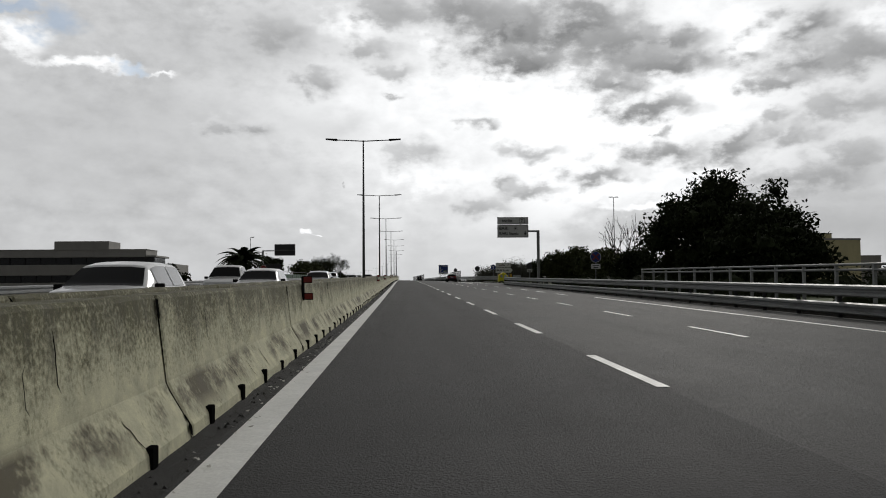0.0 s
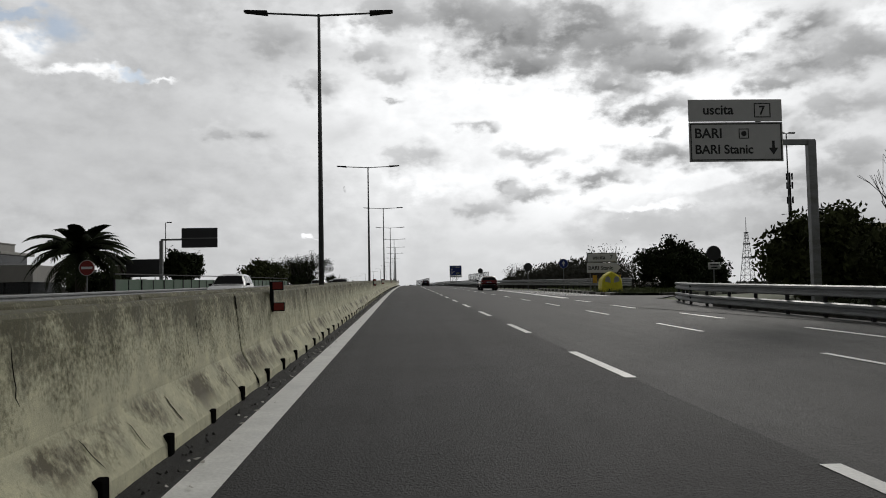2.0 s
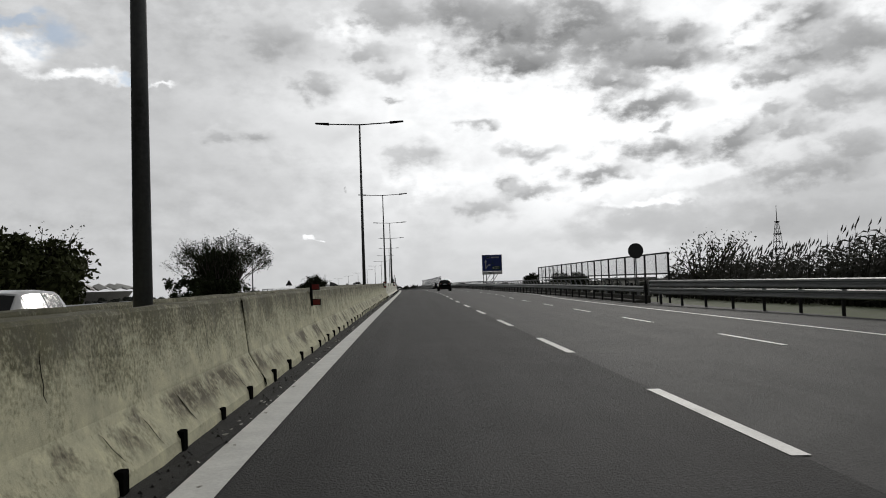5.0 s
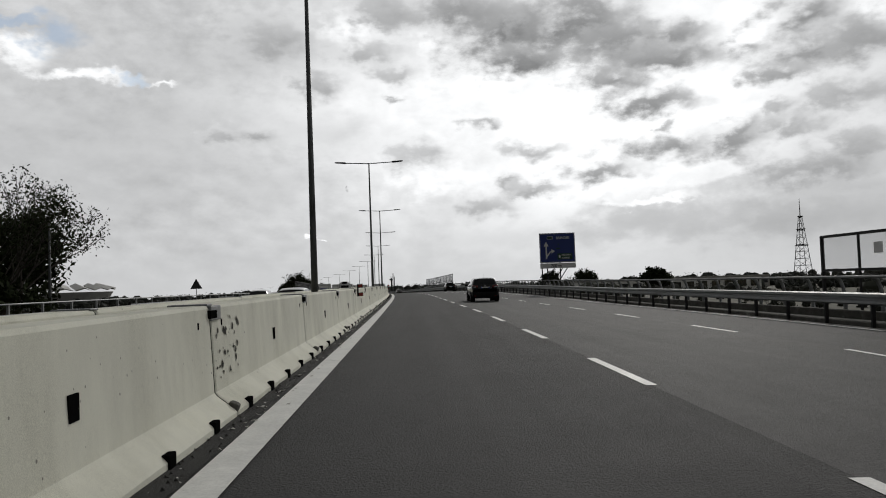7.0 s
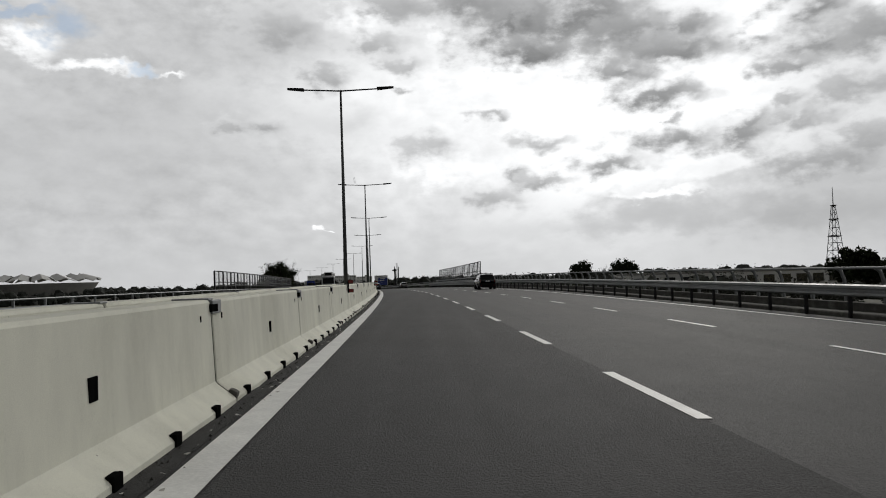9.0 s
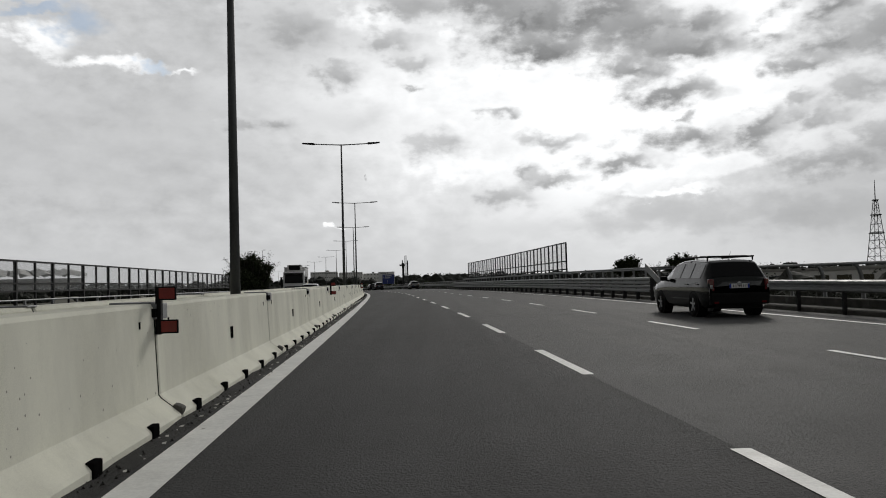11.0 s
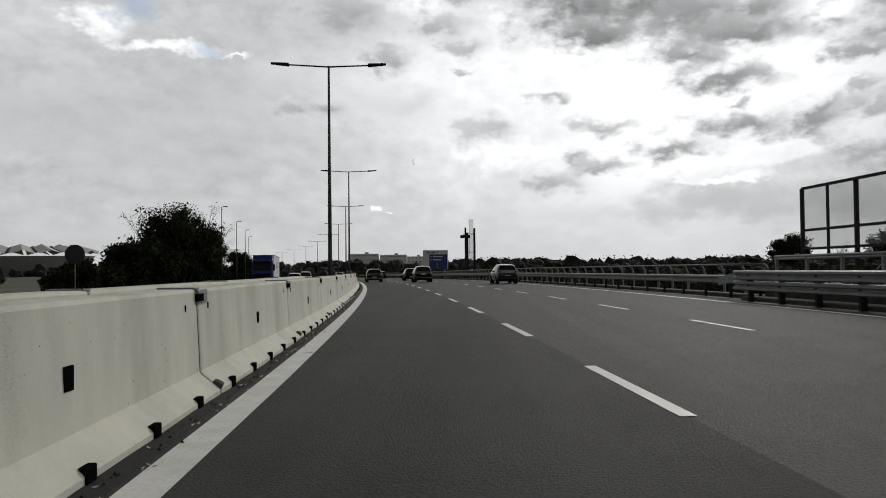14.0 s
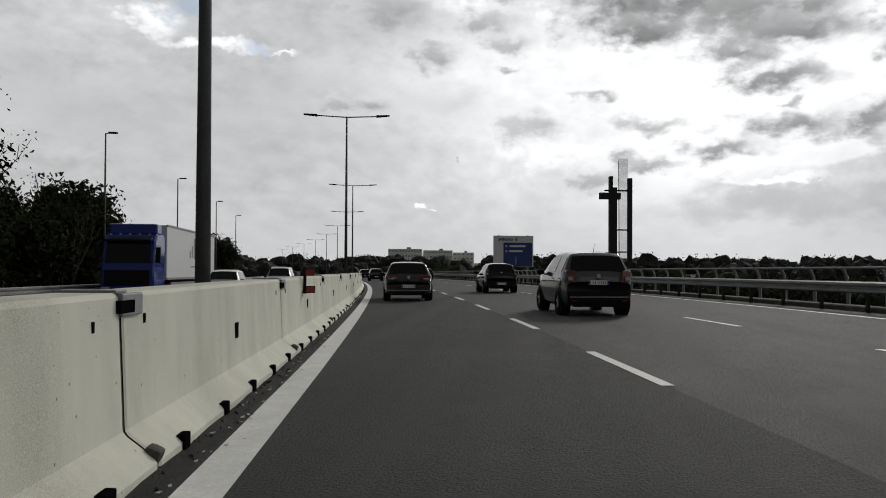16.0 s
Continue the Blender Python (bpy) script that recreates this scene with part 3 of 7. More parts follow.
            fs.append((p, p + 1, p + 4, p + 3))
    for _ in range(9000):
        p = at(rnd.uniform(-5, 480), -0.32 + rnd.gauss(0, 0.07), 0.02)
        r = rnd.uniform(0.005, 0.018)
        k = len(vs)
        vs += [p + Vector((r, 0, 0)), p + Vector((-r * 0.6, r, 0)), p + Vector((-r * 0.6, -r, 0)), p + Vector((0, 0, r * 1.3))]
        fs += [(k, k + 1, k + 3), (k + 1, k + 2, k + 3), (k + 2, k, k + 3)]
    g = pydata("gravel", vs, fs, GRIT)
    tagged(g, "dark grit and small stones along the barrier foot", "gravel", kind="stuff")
    vs, fs = [], []
    for _ in range(2600):
        p = at(rnd.uniform(-5, 480), -0.20 + rnd.gauss(0, 0.08), 0.022)
        r, a = rnd.uniform(0.006, 0.018), rnd.uniform(0, 3.14)
        u, w = Vector((math.cos(a), math.sin(a), 0)) * r * 1.8, Vector((-math.sin(a), math.cos(a), 0.3)) * r
        k = len(vs)
        vs += [p - u, p - w, p + u + Vector((0, 0, r * 0.5)), p + w]
        fs.append((k, k + 1, k + 2, k + 3))
    tagged(pydata("litter", vs, fs, KERB_PALE), "pale dry leaves and paper scraps in the grit", "litter", kind="stuff")


build_road()


# exit ramp surface and island
def build_exit():
    pts = [(78, 12.0), (92, 12.3), (100, 13.8), (108, 17.5), (118, 25.0), (130, 38.0), (140, 54.0)]
    inner = [(90, 9.8), (104, 10.2), (107.5, 11.6), (111, 15.0), (117, 21.0), (127, 31.0), (136, 46.0)]
    vs, fs = [], []
    for (s, la), (s2, lb) in zip(pts, inner):
        vs += [at(s, la, 0.0), at(s2, lb, 0.0)]
    vs = [Vector((v.x, v.y, v.z + 0.012)) for v in vs]
    for i in range(len(pts) - 1):
        fs.append((2 * i, 2 * i + 1, 2 * i + 3, 2 * i + 2))
    ob = pydata("road", vs, fs, ASPHALT_OLD)
    tagged(ob, "asphalt exit ramp bending away from the motorway", "road", kind="structure")
    # island: raised kerb with grass behind
    rim = [(110.3, 14.6), (115.5, 14.3), (121.4, 14.8), (132.6, 15.6), (144.4, 15.8), (155.8, 17.2)]
    outer = [(108.7, 16.9), (110.9, 20.7), (117, 26.0), (127, 34.0), (139, 38.0), (155, 32.0)]
    isl = blank("traffic_island")
    tagged(isl, "grassy traffic island with pale broken kerb stones at the exit", "traffic island", kind="structure")
    vs, fs = [], []
    for (s, la), (s2, lb) in zip(rim, outer):
        for q in np.linspace(0, 1, 8):
            vs.append(at(s + (s2 - s) * q, la + (lb - la) * q, 0.14 + 0.05 * noise.noise(Vector((s * 0.6, q * 9, 0)))))
    for i in range(len(rim) - 1):
        for j in range(7):
            a = i * 8 + j
            fs.append((a, a + 1, a + 9, a + 8))
    pydata("grass_bed", vs, fs, GRASS, isl, smooth=True)
    rnd = random.Random(8)

    def kerbs(line):
        for (s, la), (s2, lb) in zip(line, line[1:]):
            a, b = at(s, la), at(s2, lb)
            n = max(1, int((b - a).length / 1.0))
            for i in range(n):
                p = a.lerp(b, (i + 0.5) / n)
                bm = bmesh.new()
                box(bm, ((b - a).length / n - 0.05, 0.28, 0.20), (0, 0, 0.06), bevel=0.03)
                k = part("kerb_stone", bm, KERB_PALE if i % 2 else KERB_DARK, isl)
                k.matrix_basis = Matrix.Translation(p) @ Matrix.Rotation(math.atan2(b.y - a.y, b.x - a.x) + rnd.uniform(-0.06, 0.06), 4, "Z")

    kerbs(rim)
    kerbs(outer[:4])
    vs, fs = [], []
    for _ in range(7000):
        i = rnd.randrange(len(rim) - 1)
        q, w = rnd.random(), rnd.random()
        s = rim[i][0] + (rim[i + 1][0] - rim[i][0]) * w
        la = rim[i][1] + (rim[i + 1][1] - rim[i][1]) * w
        s2 = outer[i][0] + (outer[i + 1][0] - outer[i][0]) * w
        lb = outer[i][1] + (outer[i + 1][1] - outer[i][1]) * w
        p = at(s + (s2 - s) * q, la + 0.3 + (lb - la - 0.3) * q, 0.12)
        a, h, wd = rnd.uniform(0, 6.28), rnd.uniform(0.10, 0.34), 0.02
        d = Vector((math.cos(a), math.sin(a), 0))
        k = len(vs)
        vs += [p - d * wd, p + d * wd, p + d.cross(Vector((0, 0, 1))) * 0.1 + Vector((0, 0, h))]
        fs.append((k, k + 1, k + 2))
    g = pydata("grass", vs, fs, GRASS)
    tagged(g, "tufts of green grass on the traffic island", "grass", kind="stuff")


build_exit()


def build_verge():
    vs, fs = [], []
    ss, ls = np.arange(-40, 208, 4.0), [13.6, 15, 17, 20, 24, 29, 36, 46, 60]
    for s in ss:
        for la in ls:
            vs.append(at(s, la, -0.06 - max(0, la - 30) * 0.02 + 0.04 * noise.noise(Vector((s * 0.3, la * 0.5, 3)))))
    w = len(ls)
    for i in range(len(ss) - 1):
        for j in range(w - 1):
            a = i * w + j
            fs.append((a, a + 1, a + w + 1, a + w))
    v = pydata("ground", vs, fs, GRASS, smooth=True)
    tagged(v, "rough grassy verge beside the exit ramp", "verge", kind="structure")


build_verge()


# ---- median barriers ----
def old_face(z):
    """How far the old segments' near face stands out from their middle, at a height."""
    return float(np.interp(z, [0, 0.11, 0.40, 1.04], [0.385, 0.375, 0.205, 0.125]))


def barrier(old):
    """One precast segment; y along the road."""
    L = 6.325 if old else 6.225
    b = blank("concrete_barrier")
    tagged(b, "weathered mossy precast concrete median barrier segment" if old else "pale clean precast concrete median barrier segment",
           "barrier", "median barrier segments")
    prof = [(0.385, 0.0), (0.375, 0.11), (0.36, 0.14), (0.225, 0.37), (0.198, 0.43), (0.125, 1.03), (0.105, 1.06), (-0.105, 1.06), (-0.125, 1.03), (-0.198, 0.43), (-0.36, 0.14), (-0.385, 0.0)]
    if not old:
        prof = [(0.42, 0.0), (0.42, 0.06), (0.40, 0.085), (0.245, 0.205), (0.222, 0.235), (0.185, 1.0), (0.165, 1.03), (-0.165, 1.03), (-0.185, 1.0), (-0.225, 0.22), (-0.42, 0.06), (-0.42, 0.0)]
    foot = prof[0][0]
    ys = [-L / 2, -L / 2 + 0.03] + list(np.linspace(-L / 2 + 0.25, L / 2 - 0.25, 19)) + [L / 2 - 0.03, L / 2]
    rnd = random.Random(3 if old else 5)
    vs, fs, k = [], [], len(prof)
    for i, y in enumerate(ys):
        inset = 0.012 if i in (0, len(ys) - 1) else 0.0
        for x, z in prof:
            wx = rnd.uniform(-0.006, 0.006) if old and 0.05 < z < 1.0 else 0
            wz = rnd.uniform(-0.010, 0.004) if old and z > 1.0 else 0
            vs.append((x - math.copysign(inset, x) + wx, y, z + wz - (inset if z > 0.9 else 0)))
    for i in range(len(ys) - 1):
        for j in range(k):
            a, c = i * k + j, i * k + (j + 1) % k
            fs.append((a, a + k, c + k, c))
    fs += [tuple(range(k)), tuple(range(len(ys) * k - 1, (len(ys) - 1) * k - 1, -1))]
    pydata("body", vs, fs, CONCRETE_OLD if old else CONCRETE, b)
    # wedge-shaped drain slots along the foot: solid black blocks paint their inner shade
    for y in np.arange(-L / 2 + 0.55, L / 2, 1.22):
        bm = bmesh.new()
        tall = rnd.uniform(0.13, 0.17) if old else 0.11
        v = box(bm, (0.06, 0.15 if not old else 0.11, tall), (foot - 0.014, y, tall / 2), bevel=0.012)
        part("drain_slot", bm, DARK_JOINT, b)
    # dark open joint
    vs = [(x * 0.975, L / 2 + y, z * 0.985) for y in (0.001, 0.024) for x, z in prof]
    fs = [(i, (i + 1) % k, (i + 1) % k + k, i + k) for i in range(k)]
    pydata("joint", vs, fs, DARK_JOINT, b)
    if not old:
        # holes below are solid black blocks, the shade inside them put into colour
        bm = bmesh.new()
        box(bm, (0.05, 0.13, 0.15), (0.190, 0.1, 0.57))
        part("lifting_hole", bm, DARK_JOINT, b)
        # coupling over the joint: a steel plate on the face, with a dark pocket at its lower corner
        bm = bmesh.new()
        box(bm, (0.36, 0.18, 0.018), (0.0, L / 2 + 0.04, 1.036), bevel=0.005)
        box(bm, (0.045, 0.36, 0.135), (0.190, L / 2 + 0.15, 0.958), bevel=0.010)
        part("coupling_plate", bm, STEEL, b, "weathered steel coupling bracket")
        # pocket: a black block painted as its shade
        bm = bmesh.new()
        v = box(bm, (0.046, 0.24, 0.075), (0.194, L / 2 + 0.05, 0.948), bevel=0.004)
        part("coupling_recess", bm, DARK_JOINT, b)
        for y in (-0.42, 0.42):
            bm = bmesh.new()
            box(bm, (0.04, 0.03, 0.06), (0.178, L / 2 + y, 0.86))
            part("bolt_hole", bm, DARK_JOINT, b)
        bm = bmesh.new()
        box(bm, (0.10, 0.13, 0.11), (0.375, L / 2 + 0.03, 0.09), turn=(0, 25, 0), bevel=0.03)
        part("foot_connector", bm, KERB_DARK, b)
    else:
        for y, z0, z1, thick in ((1.4, 0.60, 0.92, 0.007), (1.05, 0.55, 0.78, 0.004), (-1.9, 0.62, 0.90, 0.006), (0.3, 0.16, 0.37, 0.009), (-0.55, 0.14, 0.33, 0.006), (-1.25, 0.18, 0.36, 0.006), (2.2, 0.15, 0.34, 0.007)):
            lean = 0.10 if z0 < 0.3 else 0.0
            pts = [(old_face(z) + 0.009, y + rnd.uniform(-0.02, 0.02) - lean * (z - z0) / (z1 - z0), z) for z in np.linspace(z0, z1, 7)]
            vs, fs = [], []
            for i, (x, yy, z) in enumerate(pts):
                w = thick if 0 < i < 6 else 0.002
                vs += [(x, yy - w, z), (x, yy + w, z)]
            for i in range(6):
                fs.append((2 * i, 2 * i + 1, 2 * i + 3, 2 * i + 2))
            pydata("crack", vs, fs, DARK_JOINT, b)
        # spalled, blackened concrete at the head and foot of the joint
        for c, z, r in ((0.02, 0.97, 0.055), (0.03, 0.12, 0.065)):
            n, vs = 13, []
            for i in range(n):
                q = r * rnd.uniform(0.55, 1.2)
                zz = min(z + q * 1.6 * math.sin(6.283 * i / n), 1.03)
                vs.append((old_face(zz) + 0.010, L / 2 - 0.045 + min(c * 0.4 + q * 0.7 * math.cos(6.283 * i / n), 0.04), zz))
            pydata("spalling", vs, [tuple(range(n))], DARK_JOINT, b)
    return b


def build_barriers():
    first = {True: barrier(True), False: barrier(False)}
    used = set()
    # the old run is laid a little longer than the new; its last piece is cut short where the new run begins
    old_run = [(18.62 + 6.35 * (k + 0.5), 1.0) for k in range(-7, 29)] + [(205.25, 0.81)]
    new_run = [(226.58 + 6.25 * (k + 0.5), 1.0) for k in range(-3, 54)]
    for row, lat, turned in ((0, -0.76, 0), (1, -1.78, 180)):
        for kind, run in ((True, old_run), (False, new_run)):
            for s, cut in run:
                if row and s > 430:
                    continue
                m = stand(s, lat, 0.012, turned) @ Matrix.Diagonal((1, cut, 1, 1))
                if kind not in used:
                    used.add(kind)
                    first[kind].matrix_basis = m
                else:
                    copy_thing(first[kind], m)


build_barriers()


def reflector_post(s, both=True):
    p = blank("delineator", stand(s, -0.60 if s < 207 else -0.535, 0.0))
    tagged(p, "black delineator post with red reflector plates on the barrier", "delineator", "barrier delineators")
    bm = bmesh.new()
    box(bm, (0.05, 0.07, 0.42), (0.0, 0, 0.98), bevel=0.01)
    part("post", bm, TRIM, p)
    for z, x in ((1.13, 0.085), (0.84, 0.10)):
        bm = bmesh.new()
        box(bm, (0.16, 0.025, 0.12), (x, -0.05, z), bevel=0.008)
        part("reflector_backing", bm, TRIM, p)
        bm = bmesh.new()
        box(bm, (0.135, 0.02, 0.095), (x, -0.058, z), bevel=0.006)
        part("reflector", bm, RED, p)


for s in (14.0, 52.5, 71.7, 108.9, 126.7, 164.5, 204.0, 234.1, 289.0, 326.6, 346.5, 382.7, 458.9, 479.2):
    reflector_post(s)


# tyre scrapes on two segments
def scrape(strokes, label):
    """Dark rubber strokes on the barrier face: (s0, s1, z0, z1, thickness at start, at end)."""
    vs, fs = [], []
    rnd = random.Random(2)
    for s0, s1, z0, z1, ha, hb in strokes:
        n, b = 22, len(vs)
        for i in range(n + 1):
            q = i / n
            z = z0 + (z1 - z0) * q + 0.02 * math.sin(math.pi * q)
            h = (ha + (hb - ha) * q) * rnd.uniform(0.55, 1.1) * min(1, 6 * q + 0.1)
            x = -0.76 + 0.225 - (z - 0.22) * 0.051 + 0.006
            vs += [at(s0 + (s1 - s0) * q, x + h * 0.04, z - h / 2), at(s0 + (s1 - s0) * q, x - h * 0.04, z + h / 2)]
        fs += [(b + 2 * i, b + 2 * i + 1, b + 2 * i + 3, b + 2 * i + 2) for i in range(n)]
    return tagged(pydata("scuff_mark", vs, fs, SCUFF), label, "scuff mark")


scrape([(367.0, 369.3, 0.735, 0.69, 0.045, 0.012), (366.4, 368.0, 0.75, 0.725, 0.03, 0.02), (367.6, 369.0, 0.76, 0.715, 0.014, 0.008), (370.5, 372.5, 0.655, 0.65, 0.03, 0.008), (370.3, 371.6, 0.63, 0.64, 0.008, 0.012)],
       "dark curved tyre scuff on the pale barrier")
scrape([(362.3 + 0.18 * k, 363.3 + 0.2 * k, 0.36 + 0.045 * k, 0.44 + 0.045 * k, 0.02, 0.006) for k in range(7)], "bundle of short dark scratches on the pale barrier")


def chipped(s, label, seed):
    """Broken, blackened patches round a joint."""
    rnd = random.Random(seed)
    vs, fs = [], []
    for _ in range(40):
        c, z, r = s + rnd.gauss(0, 0.28), rnd.uniform(0.30, 0.92), rnd.uniform(0.012, 0.055)
        n, k = 7, len(vs)
        for i in range(n):
            a = 6.283 * i / n
            q = r * rnd.uniform(0.4, 1.2)
            zz = z + q * math.sin(a) * 0.8
            vs.append(at(c + q * math.cos(a), -0.76 + 0.225 - (zz - 0.22) * 0.051 + 0.006, zz))
        fs.append(tuple(range(k, k + n)))
    return tagged(pydata("impact_mark", vs, fs, SCUFF), label, "impact mark")


chipped(214.8, "dark chipped impact marks on the pale barrier", 6)


def stencil(s, z, step, h):
    """Unreadable painted letters on the old concrete, as plain bars."""
    m = blank("stencil_mark", stand(s, -0.6, z))
    inv = m.matrix_basis.inverted()
    tagged(m, "dark unreadable stencil bars painted on the old barrier", "stencil mark")
    for k in range(4):
        for ds in (0.0, step * 0.45):
            s0 = s + k * step + ds
            vs = [at(ss, -0.76 + old_face(zz) + 0.009, zz) for ss, zz in ((s0, z), (s0 + step * 0.22, z), (s0 + step * 0.22, z + h), (s0, z + h))]
            pydata("writing_bar", vs, [(0, 1, 2, 3)], DARK_JOINT, m).matrix_parent_inverse = inv


stencil(34.12, 0.53, 0.070, 0.072)


# ---- street lamps ----
def street_lamp():
    p = blank("street_lamp")
    tagged(p, "tall dark tapered lamp post with two arms on the median", "street lamp", "median street lamps")
    bm = bmesh.new()
    rod(bm, (0, 0, 0), (0, 0, 9.70), 0.094, 0.045, 16)
    part("pole", bm, POLE, p, smooth=True)
    bm = bmesh.new()
    box(bm, (0.42, 0.42, 0.5), (0, 0, 0.25), bevel=0.03)
    part("base", bm, CONCRETE_OLD, p)
    for sgn in (-1, 1):
        bm = bmesh.new()
        rod(bm, (0, 0, 9.66), (sgn * 1.75, 0, 9.74), 0.035, 0.03, 8)
        part("arm", bm, POLE, p, smooth=True)
        bm = bmesh.new()
        v = box(bm, (0.75, 0.30, 0.11), (0, 0, 0), bevel=0.03)
        for q in v:
            if q.is_valid and q.co.x * sgn > 0.1:
                q.co.y *= 0.72
                q.co.z *= 0.6
        bmesh.ops.transform(bm, matrix=Matrix.Translation((sgn * 2.0, 0, 9.765)) @ Matrix.Rotation(-sgn * radians(4), 4, "Y"), verts=bm.verts)
        part("lamp_head", bm, DARK_STEEL, p)
    return p


lamp = street_lamp()
for k in range(0, 22):
    m = Matrix.Translation(at(50.6 + 35.36 * k, -1.37 if k < 3 else (-1.21 if k < 13 else -1.33), 0.02)) @ Matrix.Rotation(heading(50.5 + 35.36 * k), 4, "Z")
    if k == 0:
        lamp.matrix_basis = m
    else:
        copy_thing(lamp, m)


# ---- guard rails ----
WAVE = [(0.0, 0.0), (-0.07, 0.035), (-0.07, 0.095), (0.0, 0.14), (0.0, 0.17), (-0.07, 0.215), (-0.07, 0.275), (0.0, 0.31), (0.012, 0.31), (-0.055, 0.27), (-0.055, 0.22), (0.012, 0.172), (0.012, 0.138), (-0.055, 0.09), (-0.055, 0.04), (0.012, 0.0)]


def guard_rail(s0, s1, lat, beams, post_h, gap=2.25, side=1, label="", mat=STEEL, back=0.0, post=(0.10, 0.06)):
    """W-beams on posts; beams: heights of their lower edge. side 1: traffic on the left of it. lat: number or function of s."""
    fl = lat if callable(lat) else (lambda s: lat)
    g = blank("guard_rail", stand(s0, fl(s0)))
    inv = g.matrix_basis.inverted()
    tagged(g, label or "galvanised steel guard rail on posts beside the carriageway", "guard rail", "motorway guard rails")
    for z in beams:
        b = sweep("beam", [(x * side, h + z) for x, h in WAVE], s0, s1, 3.0, mat, closed=True, shift=fl)
        b.parent, b.matrix_parent_inverse = g, inv
    bm = bmesh.new()
    box(bm, (post[0], post[1], post_h + 0.5), (0, 0, (post_h - 0.5) / 2))
    # posts darker than the beams: shade under the rail put into their colour
    first = part("post", bm, DARK_STEEL, None)
    n = int((s1 - s0) / gap)
    for i in range(n + 1):
        ob = first if i == 0 else new("post", first.data)
        ob.parent, ob.matrix_parent_inverse = g, inv
        s = s0 + i * gap
        ob.matrix_basis = stand(s, fl(s) + side * (0.07 + back))
    return g


def railing(s0, s1, lat, top, gap=1.9, curved=True, label="", rails=None, mat=STEEL, post_w=0.05):
    """Bridge parapet: posts, curved over towards the road at the top, with round rails."""
    g = blank("railing", stand(s0, lat))
    inv = g.matrix_basis.inverted()
    sg = 1 if lat > 0 else -1
    tagged(g, label or "steel parapet railing with curved posts beyond the guard rail", "railing", "parapet railings")
    for z in (rails or (top,)):
        circ = [(0.045 * math.cos(a), z + 0.045 * math.sin(a)) for a in np.linspace(0, 2 * math.pi, 7)[:-1]]
        b = sweep("rail", [(lat - sg * (0.14 if curved and z == top else 0) + x, h) for x, h in circ], s0, s1, 4.0, mat, smooth=True)
        b.parent, b.matrix_parent_inverse = g, inv
    bm = bmesh.new()
    if curved:
        pts = [(0.10, -0.6), (0.10, top * 0.45), (0.06, top * 0.75), (-0.03, top * 0.93), (-0.14, top)]
        for (x0, z0), (x1, z1) in zip(pts, pts[1:]):
            rod(bm, (sg * x0, 0, z0), (sg * x1, 0, z1), post_w * 1.2, post_w * 1.2, 6)
    else:
        box(bm, (0.09, 0.09, top + 0.6), (0, 0, (top - 0.6) / 2))
    first = part("post", bm, mat, None)
    for i in range(int((s1 - s0) / gap) + 1):
        ob = first if i == 0 else new("post", first.data)
        ob.parent, ob.matrix_parent_inverse = g, inv
        ob.matrix_basis = stand(s0 + i * gap, lat)
    return g


def out_at_exit(s):
    return float(np.interp(s, [-60, 0, 40, 80, 92, 97, 100], [12.4, 12.5, 12.7, 12.4, 12.7, 13.8, 15.4]))


def in_after_exit(s):
    return float(np.interp(s, [124, 150, 172, 190], [19.5, 18.0, 14.8, 12.8]))


guard_rail(-40, 100, out_at_exit, (0.10, 0.56), 0.8, label="two-tier galvanised guard rail curving into the exit")
railing(-40, 44, 14.4, 1.42, 2.0, curved=False, label="tall steel box rail on posts beyond the guard rail", rails=(1.42, 1.26))
guard_rail(124, 188, in_after_exit, (0.84, 0.48), 1.12, label="dull two-tier guard rail behind the traffic island")
guard_rail(188, 352, 12.7, (0.56,), 0.85, label="galvanised single-beam guard rail on the overpass approach")
railing(190, 352, 14.0, 1.28)
guard_rail(353, 432, 12.6, (0.34, 0.68), 0.95, 2.0, label="heavy double guard rail with block posts on the bridge", post=(0.16, 0.12))
guard_rail(432, 700, 13.4, (0.50,), 0.8, label="galvanised guard rail after the bridge")
railing(434, 640, 14.7, 1.18)
guard_rail(-40, 250, -13.6, (0.24, 0.58), 0.85, 3.0, -1, label="galvanised guard rail along the opposite carriageway")
guard_rail(250, 410, -13.6, (0.30, 0.66), 0.95, 3.0, -1, label="double guard rail on the opposite side of the bridge")
guard_rail(410, 640, -13.6, (0.30, 0.64), 0.9, 3.0, -1, label="galvanised guard rail bending along the far carriageway")
railing(236, 412, -14.6, 1.25, 3.0, curved=False)


# transition pieces where the double rail starts and ends
def rail_ramp(s0, s1, lat, za, zb):
    g = sweep("guard_rail", [(lat, 0), (lat, 0.30), (lat + 0.02, 0.30), (lat + 0.02, 0)], s0, s1, 0.5, STEEL)
    me = g.data
    for i, v in enumerate(me.vertices):
        q = (i // 4) / max(1, len(me.vertices) // 4 - 1)
        v.co.z += za + (zb - za) * q
    return tagged(g, "sloping steel transition beam between two guard rail heights", "guard rail", "motorway guard rails")


rail_ramp(351.4, 353.6, 12.58, 0.5, 1.3)
rail_ramp(431.6, 434.0, 12.9, 0.72, 0.45)


# deck edge kerbs; their dark colour also stands for shade under the rail
for lat, s0, s1 in ((12.95, -60, 90), (13.0, 190, 432), (13.8, 432, 700), (-13.75, -60, 700)):
    k = sweep("kerb", [(lat - 0.2, -0.5), (lat - 0.2, 0.10), (lat - 0.17, 0.13), (lat + 0.35, 0.13), (lat + 0.35, -0.5)], s0, s1, 4.0, KERB_DARK)
    tagged(k, "low concrete kerb under the guard rail", "kerb", kind="structure")


